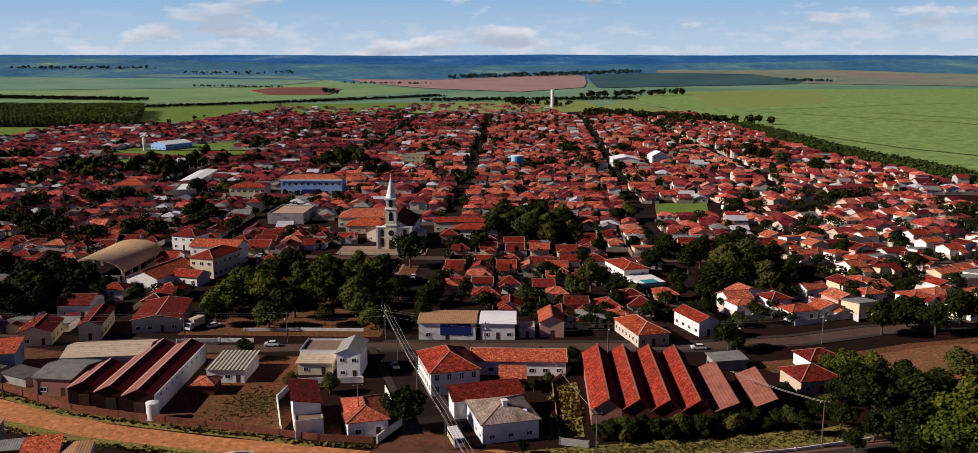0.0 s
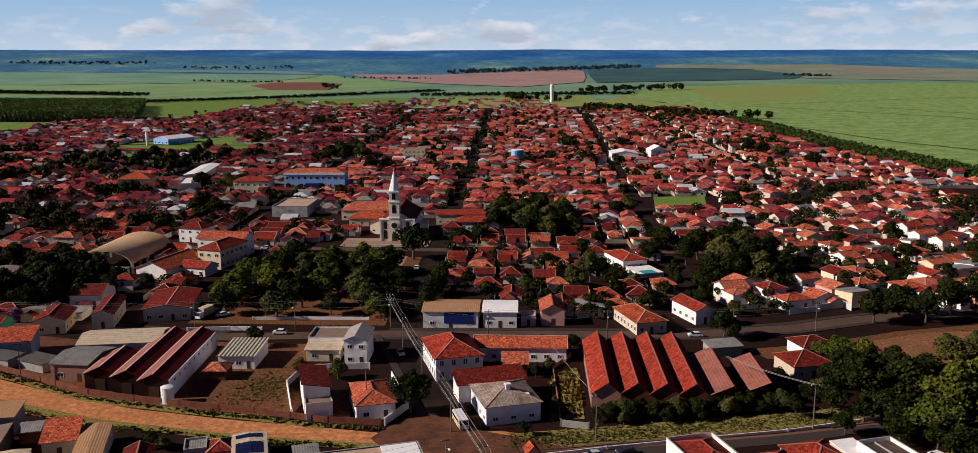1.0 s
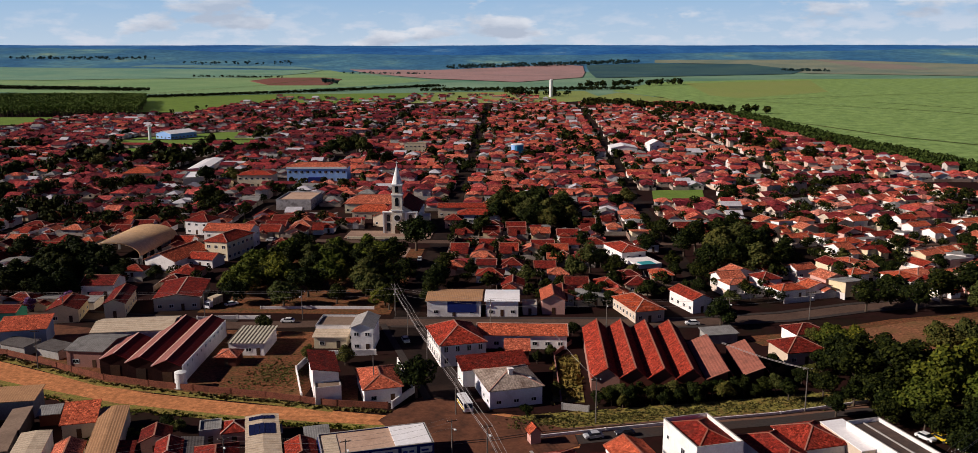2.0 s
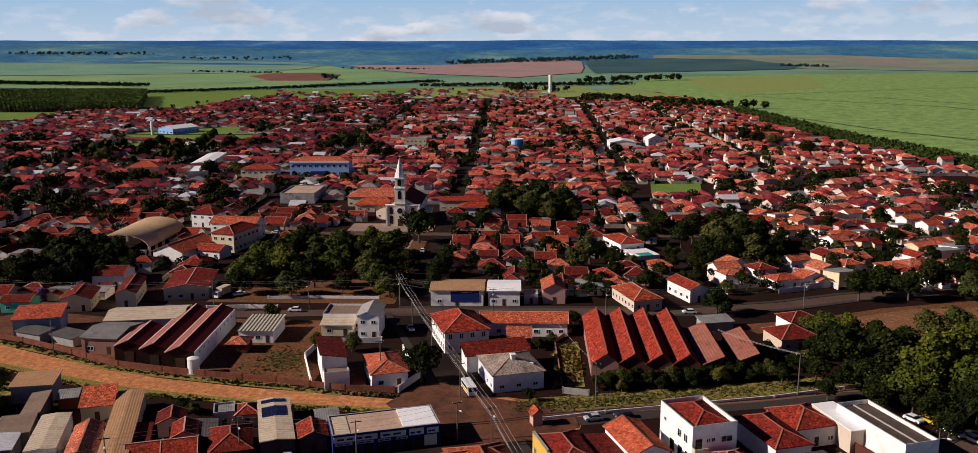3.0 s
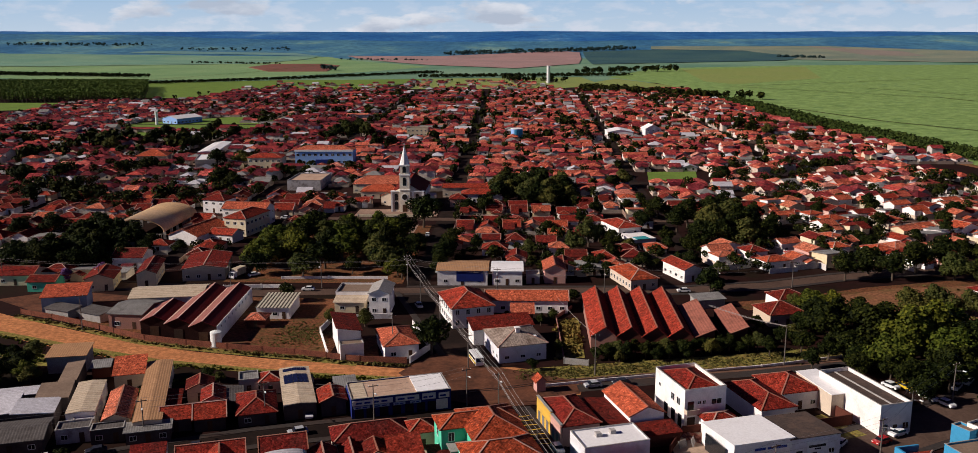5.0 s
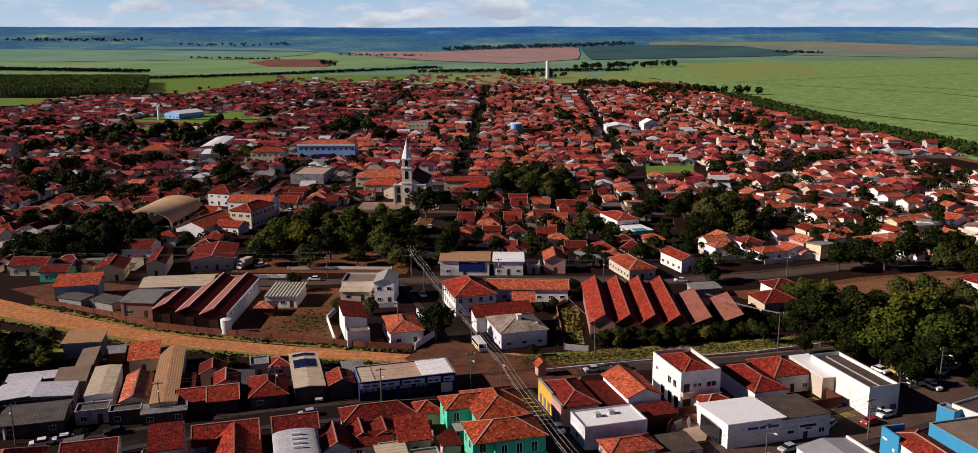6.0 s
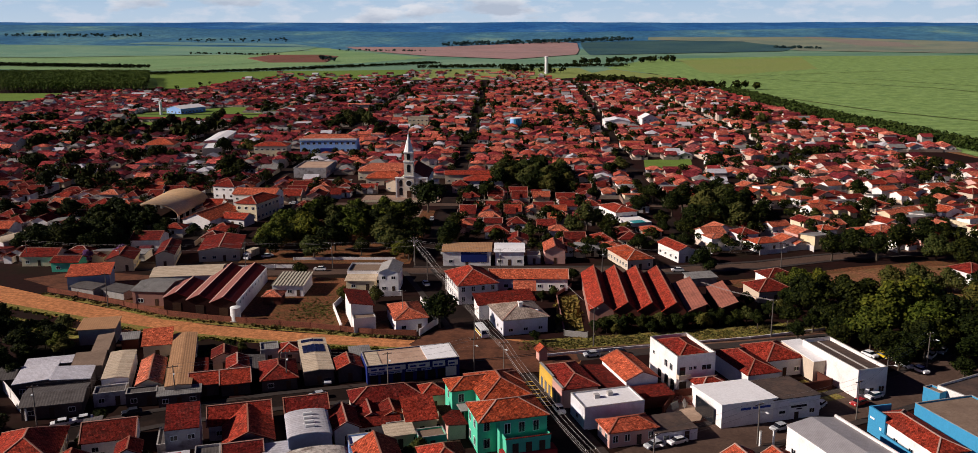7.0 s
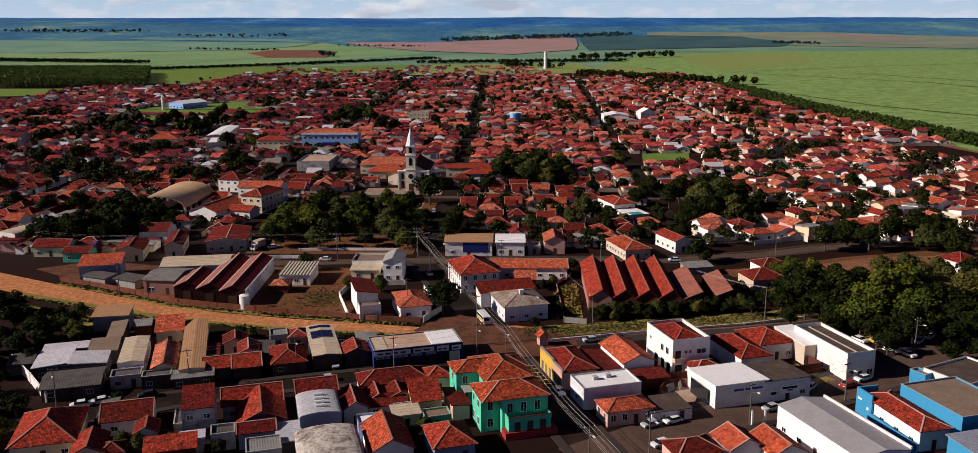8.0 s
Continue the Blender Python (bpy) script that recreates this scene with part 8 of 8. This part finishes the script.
part("rim", Geo().tube((0, 0, 6.6), (0, 0, 7.1), 5.0, 5.0, 20), TRIM, tower_blue)
for i in range(5):
    part("panel", shared("tank_panel", lambda: Geo().box(-0.9, -0.2, 0.4, 0.9, 0.05, 6.2).mesh("panel", BLUE)), None, tower_blue).matrix_basis = pose(math.sin(radians(-10 + i * 18)) * 4.8, -math.cos(radians(-10 + i * 18)) * 4.8, 0, 0, 0, -10 + i * 18)
stand = thing("water_tower", 33.0, 1486.0, 0, 0, "tall slim white water tower", "tower")
part("shaft", Geo().tube((0, 0, 0), (0, 0, 28.0), 2.9, 2.9, 16), PAINT_WHITE, stand)
part("cap", Geo().tube((0, 0, 28.0), (0, 0, 29.2), 3.2, 2.6, 16), TRIM, stand)
mast = thing("water_tower", -345.0, 788.0, 0, 0, "white water tower beside the sports hall", "tower")
part("shaft", Geo().tube((0, 0, 0), (0, 0, 12.5), 1.3, 1.3, 12), PAINT_WHITE, mast)
building("hall", 72.0, 688.0, 2, 20.0, 20.0, 5.6, "gable_y", 0.2, WHITE, SHEET_WHITE, "white hall with a pale roof and long yard wall", "hall", ridge=False, plain=True)
building("house", 100.0, 708.0, 10, 13.0, 13.0, 5.6, "gable_y", 0.5, WHITE, SHEET_WHITE, "white columned building with a pale gable roof", "building", storeys=2)
building("house", -90.9, 700.0, 2, 17.0, 10.0, 6.4, "flat", 0, CREAM, ROOF_TAN, "tall cream building with arched windows", "building", parapet=0.8, ridge=False, storeys=2)

building("flat_roofed_block", -120.0, 451.0, 0, 18.0, 26.0, 5.0, "flat", 0, STAINED, ROOF_PINK, "stained low block with a dusty flat roof", "building", parapet=0.5, ridge=False, sides="right", gap=3.4)

# ---- street things: walls, poles, cables, vehicles ----
def yard_wall(pts, h, mat, label, t=0.22):
    body = thing("yard_wall", 0, 0, 0, 0, label, "wall")
    for (x0, y0), (x1, y1) in zip(pts, pts[1:]):
        part("wall_section", Geo().beam((x0, y0, 0), (x1, y1, 0), t, h), mat, body)
    g = Geo()
    for x, y in pts:
        g.box(x - t * 0.8, y - t * 0.8, 0, x + t * 0.8, y + t * 0.8, h + 0.12)
    part("pier", g, mat, body)
    return body


yard_wall([(-152, 222), (-140, 217.4), (-128.7, 212.2), (-116, 205.6), (-105, 200.2), (-92, 196.6), (-80, 194.0), (-70, 192.2), (-61, 190.4), (-52, 188.0), (-43, 185.8), (-31, 185.0)], 1.5, WALL_RED, "long red brick wall along the dirt road")
yard_wall([(-30, 185), (-26, 195), (-33, 214)], 1.8, WHITE, "white garden wall")
yard_wall([(-52, 189), (-58, 207), (-57, 216)], 1.8, WHITE, "white lot wall")
yard_wall([(-56, 219), (-40, 221)], 1.6, WHITE, "low white front wall")
yard_wall([(9, 186), (15, 184.5)], 1.6, CONCRETE, "low grey front wall of the grassy lot")
yard_wall([(9.0, 190), (8.0, 222), (13, 232)], 1.1, PINK_BLOCK, "lot wall beside the factory")
yard_wall([(4, 170.5), (18, 174.6), (37, 179.6), (58, 184.8), (80, 192.5)], 0.7, WHITE, "low white wall along the service road")
yard_wall([(-24.5, 143.5), (-17.5, 145.5)], 2.2, GREEN, "mint green yard wall")
yard_wall([(-17.5, 142.5), (-14.6, 127)], 2.6, PINK, "pink yard wall")
yard_wall([(28, 137), (32, 146), (38, 148)], 1.8, BRICK, "broken brick yard wall")
yard_wall([(56, 147.5), (68.5, 152), (66.5, 157)], 2.4, BRICK, "brick wall of the weedy yard")
yard_wall([(-100, 250.5), (-88, 252), (-78, 252)], 1.2, WHITE, "low white wall at the square")
yard_wall([(-84, 262.4), (-68, 263.5), (-48, 263.5)], 1.0, WHITE, "low pale wall at the square edge")
yard_wall([(-78, 369.0), (-44, 369.2)], 1.1, CREAM, "low cream wall before the church")
yard_wall([(-34, 369), (-6, 369)], 1.6, BEIGE, "beige wall along the church street")
yard_wall([(-127, 151), (-116.4, 139.8), (-107.4, 129.6)], 2.6, WHITE, "long white wall beside the shop corner")


def tank(x, y):
    body = thing("water_tank", x, y, 0, 0, "white cylindrical water tank beside the shed", "tank")
    part("barrel", Geo().tube((0, 0, 0.2), (0, 0, 4.0), 1.45, 1.45, 20), PAINT_WHITE, body, smooth=False)
    part("lid", Geo().tube((0, 0, 4.0), (0, 0, 4.35), 1.5, 0.4, 20), PAINT_WHITE, body)
    part("base", Geo().tube((0, 0, 0), (0, 0, 0.2), 1.7, 1.7, 20), CONCRETE, body)


tank(-83.6, 196.0)

POLE_TOP = 9.0


def pole(x, y, turn=0.0, lamp=True, h=POLE_TOP):
    body = thing("utility_pole", x, y, turn, 0, "grey concrete utility pole with crossarm" + (" and street lamp" if lamp else ""), "pole", "utility poles")
    part("shaft", shared(("shaft", h), lambda: Geo().tube((0, 0, 0), (0, 0, h), 0.17, 0.10, 8).mesh("shaft", POLE_GREY)), None, body)
    part("crossarm", shared(("arm", h), lambda: Geo().box(-1.1, -0.07, h - 0.5, 1.1, 0.07, h - 0.34).mesh("crossarm", WOOD)), None, body)
    for i in (-0.95, 0.0, 0.95):
        part("insulator", shared("insulator", lambda: Geo().tube((0, 0, 0), (0, 0, 0.2), 0.06, 0.04, 6).mesh("insulator", TRIM)), None, body).matrix_basis = pose(i, 0, h - 0.34)
    if lamp:
        arm = part("lamp_arm", shared(("lamp_arm", h), lambda: Geo().tube((0, 0, h - 2.0), (0, -1.8, h - 1.4), 0.05, 0.04, 6).mesh("lamp_arm", RED_DUST)), None, body)
        part("lamp_head", shared(("lamp_head", h), lambda: Geo().box(-0.16, -2.5, h - 1.46, 0.16, -1.7, h - 1.3).mesh("lamp_head", PAINT_WHITE)), None, arm)
    return body


def cables(name, pts, sag, offs, label, r=0.035):
    """Sagging cables from pole to pole, one object for each cable."""
    for o, dz in offs:
        line = []
        for (x0, y0, z0), (x1, y1, z1) in zip(pts, pts[1:]):
            d = math.hypot(x1 - x0, y1 - y0)
            nx, ny = -(y1 - y0) / d, (x1 - x0) / d
            for i in range(0 if not line else 1, 9):
                k = i / 8
                line.append(((x0 + (x1 - x0) * k + nx * o, y0 + (y1 - y0) * k + ny * o, z0 + (z1 - z0) * k + dz - sag * 4 * k * (1 - k)), (nx, ny)))
        g = Geo()
        for (x, y, z), (nx, ny) in line:
            g.v += [(x + nx * r, y + ny * r, z), (x, y, z + r), (x - nx * r, y - ny * r, z), (x, y, z - r)]
        for i in range(len(line) - 1):
            a = 4 * i
            g.f += [(a + k, a + (k + 1) % 4, a + 4 + (k + 1) % 4, a + 4 + k) for k in range(4)]
        tagged(new(name, g.mesh(name, WIRE)), label, "cable", "overhead cables")


MAIN_POLES = [(-41, 262), (-33.6, 238), (-24.8, 211), (-15.0, 182), (-6.6, 156.6), (1.6, 128.0), (10.0, 103.0), (19.5, 78)]
for i, (x, y) in enumerate(MAIN_POLES):
    pole(x, y, 19, lamp=i % 2 == 0)
cables("power_cable", [(x, y, POLE_TOP - 0.1) for x, y in MAIN_POLES], 0.5, ((-0.95, 0), (0, 0.05), (0.95, 0), (0.1, -1.7), (0.1, -2.2)), "pale overhead power cable along the main street", 0.04)
WEST_POLES = [(-104, 127.5), (-79, 139.5), (-56.5, 149), (-33, 157.5 - 8.6), (-13.8, 161 - 2)]
for x, y in WEST_POLES:
    pole(x, y, 110 - 90 + 4, lamp=True)
cables("power_cable", [(x, y, POLE_TOP - 0.1) for x, y in WEST_POLES], 0.5, ((-0.95, 0), (0.95, 0), (0.1, -1.8)), "thin overhead cable along the shaded street", 0.02)
EAST_POLES = [(22, 109), (44.6, 123.4), (68.3, 135.6), (79.5, 149.2), (96, 166)]
for x, y in EAST_POLES:
    pole(x, y, 30)
cables("power_cable", [(x, y, POLE_TOP - 0.1) for x, y in EAST_POLES], 0.4, ((-0.95, 0), (0.95, 0), (0.1, -1.8)), "thin overhead cable along the avenue", 0.02)
CROSS_POLES = [(-176, 253.5), (-140, 247.5), (-98, 251.5), (-68, 252.5), (-40, 256.5), (-10, 245.5), (24, 246), (60, 248.5), (86, 257)]
for x, y in CROSS_POLES:
    pole(x, y, 0)
cables("power_cable", [(x, y, POLE_TOP - 0.1) for x, y in CROSS_POLES], 0.5, ((-0.95, 0), (0.95, 0), (0.1, -1.8)), "thin overhead cable along the cross street", 0.02)
RAIL_POLES = [(-126, 207.5), (-35.4, 192.5), (16.2, 178.4), (64.0, 186.6)]
for x, y in RAIL_POLES:
    pole(x, y, 10, lamp=False, h=10.5)
cables("power_cable", [(16.2, 178.4, 10.3), (7.8, 213, 9.5)], 0.6, ((0, 0),), "single pale cable across the grassy lot", 0.05)
cables("power_cable", [(64.0, 186.6, 10.3), (50.0, 211, 8.0)], 0.5, ((-0.3, 0), (0.3, 0)), "pale cable run to the rust-roofed sheds", 0.05)


def railway():
    line = [(-14, 167), (-6, 169), (4, 172.8), (23, 177.2), (54, 184.0), (84, 192.5), (122, 205)]
    for off in (-0.5, 0.5):
        r = thing("rail", 0, 0, 0, 0, "rusty steel rail of the railway line", "rail", "rails")
        g = Geo()
        sh = shifted(line, off)
        for (x0, y0), (x1, y1) in zip(sh, sh[1:]):
            g.beam((x0, y0, 0.1), (x1, y1, 0.1), 0.09, 0.16)
        part("rail_head", g, RAIL_STEEL, r)


railway()
# yellow hatching on the level crossing
for i in range(7):
    x, y = -1.6 + i * 1.15, 153.6 - i * 2.1
    ob = new("road_marking", shared("hatch", lambda: Geo().box(-3.6, -0.16, 0, 3.6, 0.16, 0.004).mesh("road_marking", PAINT_YELLOW)))
    ob.matrix_basis = pose(x, y, 0.10, 0, 0, 12 + (i % 2) * 4)
    tagged(ob, "worn yellow stripe on the level crossing", "road marking", kind="structure")

signal = building("signal_hut", 2.6, 168.4, 20, 2.2, 2.2, 2.6, "gable_y", 0.9, PINK, TILE_ORANGE, "small pink crossing keeper's hut with a steep tile roof", "hut", ridge=False, plain=True)


def car_meshes(paint):
    body = Geo()
    prof = [(-2.05, 0.35), (-2.08, 0.75), (-1.9, 0.95), (-0.95, 1.0), (1.55, 1.0), (2.0, 0.92), (2.08, 0.6), (2.05, 0.35)]
    body.extrude(prof, -0.84, 0.84, "x")
    roof = Geo().add([(-0.72, -0.55, 1.42), (0.72, -0.55, 1.42), (0.72, 1.1, 1.44), (-0.72, 1.1, 1.44), (-0.72, -0.55, 1.49), (0.72, -0.55, 1.49), (0.72, 1.1, 1.5), (-0.72, 1.1, 1.5)],
                     [(3, 2, 1, 0), (4, 5, 6, 7), (0, 1, 5, 4), (1, 2, 6, 5), (2, 3, 7, 6), (3, 0, 4, 7)])
    glass = Geo().add([(-0.8, -1.15, 0.99), (0.8, -1.15, 0.99), (0.8, 1.6, 0.99), (-0.8, 1.6, 0.99), (-0.7, -0.55, 1.42), (0.7, -0.55, 1.42), (0.7, 1.1, 1.43), (-0.7, 1.1, 1.43)],
                      [(0, 1, 5, 4), (1, 2, 6, 5), (2, 3, 7, 6), (3, 0, 4, 7), (4, 5, 6, 7)])
    return body.mesh("body", CAR_PAINT[paint]), roof.mesh("car_roof", CAR_PAINT[paint]), glass.mesh("glass", GLASS)


CAR_KIT = {k: car_meshes(k) for k in CAR_PAINT}
WHEEL = Geo().tube((-0.1, 0, 0), (0.1, 0, 0), 0.31, 0.31, 12).mesh("wheel", TYRE)
HEADLIGHT = Geo().box(-0.2, -0.03, -0.08, 0.2, 0.03, 0.08).mesh("headlight", PAINT_WHITE)


def car(x, y, turn, paint="white", z=0.1, long=1.0):
    c = thing("car", x, y, turn, z, f"{paint} compact car parked on the street", "car", "parked cars")
    body, roof, glass = CAR_KIT[paint]
    part("body", body, None, c).scale = (1, long, 1)
    part("car_roof", roof, None, c)
    part("glass", glass, None, c, "dark car windows")
    for wx in (-0.8, 0.8):
        for wy in (-1.3, 1.3):
            part("wheel", WHEEL, None, c).matrix_basis = pose(wx, wy, 0.31)
    for wx in (-0.6, 0.6):
        part("headlight", HEADLIGHT, None, c).matrix_basis = pose(wx, -2.08, 0.72)
    return c


for x, y, turn, paint in ((24.0, 121.3, -62, "silver"), (28.8, 123.2, -62, "white"), (71.5, 143.0, -60, "red"), (76.2, 146.8, -62, "white"), (62.6, 141.6, -40, "white"), (59.0, 139.8, -50, "silver"),
                          (5.8, 137.4, 18, "white"), (24.8, 112.6, -62, "white"), (-98.6, 127.2, -64, "white"), (-95.0, 129.2, -64, "white"), (-86.0, 133.0, -64, "dark"), (-48.0, 143.2, -66, "silver"), (-67.0, 135.4, -66, "dark"),
                          (-71.6, 248.8, -88, "white"), (-94.6, 266.0, 130, "white"), (49.8, 250.6, -86, "white"), (-168, 262.4, -84, "dark"), (-172, 257.6, -84, "silver"), (84.8, 172.6, 30, "white"), (87.8, 172.2, 30, "yellow"),
                          (90.6, 166.0, 25, "white"), (93.0, 162.6, 25, "white"), (15.2, 170.6, -74, "silver"), (22.0, 172.4, -74, "dark"), (-33.4, 232, 20, "silver"), (-30.6, 204.6, 20, "dark"),
                          (-45.6, 161.8, 60, "white"), (-47.8, 152.0, 15, "white"), (50.8, 130.0, -60, "silver"), (99.6, 172.2, -40, "white"), (104, 175.8, -40, "silver"), (-31.5, 232.6 + 40, 2, "white"), (-34, 318, 2, "silver"),
                          (-41.6, 330, 182, "white"), (-60, 362.4, -90, "dark"), (-110, 363.0, -90, "white")):
    car(x, y, turn, paint)


def truck(x, y, turn, box_mat, cab, label, length=7.0):
    t = thing("truck", x, y, turn, 0.1, label, "truck")
    part("box_body", Geo().box(-1.2, -length / 2 + 2.0, 0.9, 1.2, length / 2, 3.3), box_mat, t)
    part("cab", Geo().extrude([(-length / 2, 0.5), (-length / 2 - 0.05, 1.3), (-length / 2 + 0.35, 2.4), (-length / 2 + 1.8, 2.5), (-length / 2 + 1.8, 0.5)], -1.1, 1.1, "x"), CAR_PAINT[cab], t)
    part("windscreen", Geo().add([(-1.0, -length / 2 - 0.06, 1.35), (1.0, -length / 2 - 0.06, 1.35), (1.0, -length / 2 + 0.3, 2.3), (-1.0, -length / 2 + 0.3, 2.3)], [(0, 1, 2, 3)]), GLASS, t)
    part("chassis", Geo().box(-0.5, -length / 2 + 0.5, 0.5, 0.5, length / 2 - 0.1, 0.9), TYRE, t)
    for wx in (-1.0, 1.0):
        for wy in (-length / 2 + 0.9, length / 2 - 1.4):
            part("wheel", WHEEL, None, t).matrix_basis = pose(wx, wy, 0.42) @ Matrix.Scale(1.4, 4)
    return t


truck(-100.0, 264.5, -18, SHEET_CREAM, "white", "white box truck with a rusty-topped cargo body")


def minibus(x, y, turn):
    t = thing("minibus", x, y, turn, 0.1, "white minibus with a yellow stripe on the crossing street", "bus")
    part("body", Geo().extrude([(-3.4, 0.45), (-3.45, 1.3), (-3.1, 2.45), (3.3, 2.55), (3.4, 0.45)], -1.05, 1.05, "x"), CAR_PAINT["white"], t)
    part("stripe", Geo().box(-1.07, -3.2, 0.75, 1.07, 3.42, 1.25), CAR_PAINT["yellow"], t, "yellow side stripe")
    part("side_glass", Geo().box(-1.07, -2.5, 1.5, 1.07, 3.1, 2.15), GLASS, t)
    part("windscreen", Geo().add([(-0.95, -3.47, 1.4), (0.95, -3.47, 1.4), (0.95, -3.17, 2.3), (-0.95, -3.17, 2.3)], [(0, 1, 2, 3)]), GLASS, t)
    for wx in (-0.95, 0.95):
        for wy in (-2.2, 2.1):
            part("wheel", WHEEL, None, t).matrix_basis = pose(wx, wy, 0.38) @ Matrix.Scale(1.25, 4)
    return t


minibus(-13.2, 185.6, 19)


def brick_pile(x, y, spread, count, seed):
    """Old bricks and tiles thrown on a heap."""
    g, rnd = Geo(), random.Random(seed)
    for _ in range(count):
        a, r = rnd.uniform(0, math.tau), spread * rnd.random() ** 0.6
        top = 0.9 * (1 - r / spread) * spread * 0.5
        g.put(x + math.cos(a) * r, y + math.sin(a) * r * 0.7, rnd.uniform(0, 180), rnd.uniform(0.1, 0.12 + top))
        w = rnd.uniform(0.2, 0.55)
        g.box(-w, -w * 0.5, 0, w, w * 0.5, rnd.uniform(0.08, 0.22))
    tagged(new("brick_pile", g.mesh("brick_pile", RUBBLE)), "heap of broken red bricks and tiles in the workshop yard", "rubble", kind="stuff")


RUBBLE = surface("broken_brick", [(0.42, 0.14, 0.09), (0.30, 0.09, 0.06), (0.50, 0.24, 0.17), (0.22, 0.07, 0.05)], 0.95, 4.0, 0.6, (0.2, 0.12, 0.09), 0.3, vary="island")
brick_pile(37.0, 142.6, 2.6, 160, 4)
brick_pile(33.4, 144.6, 1.8, 90, 5)
for x, y, turn in ((31.2, 139.6, 40), (33.6, 141.0, 70)):
    slab = thing("concrete_slab", x, y, turn, 0.1, "broken pale concrete slab leaning in the yard", "slab")
    part("slab_face", Geo().add([(-1.1, 0.0, 0), (1.1, 0.0, 0), (1.1, 0.5, 1.5), (-1.1, 0.5, 1.5), (-1.1, 0.22, 0), (1.1, 0.22, 0), (1.1, 0.66, 1.45), (-1.1, 0.66, 1.45)],
                                [(0, 1, 2, 3), (7, 6, 5, 4), (1, 0, 4, 5), (2, 1, 5, 6), (3, 2, 6, 7), (0, 3, 7, 4)]), CONCRETE, slab)
for x, y in ((44.9, 122.6), (47.7, 123.2)):
    post = thing("gate_post", x, y, 20, 0, "tall whitewashed post beside the avenue", "post", "whitewashed posts")
    part("shaft", Geo().box(-0.16, -0.16, 0, 0.16, 0.16, 3.2), PAINT_WHITE, post)
    part("cap", Geo().box(-0.22, -0.22, 3.2, 0.22, 0.22, 3.32), CONCRETE, post)
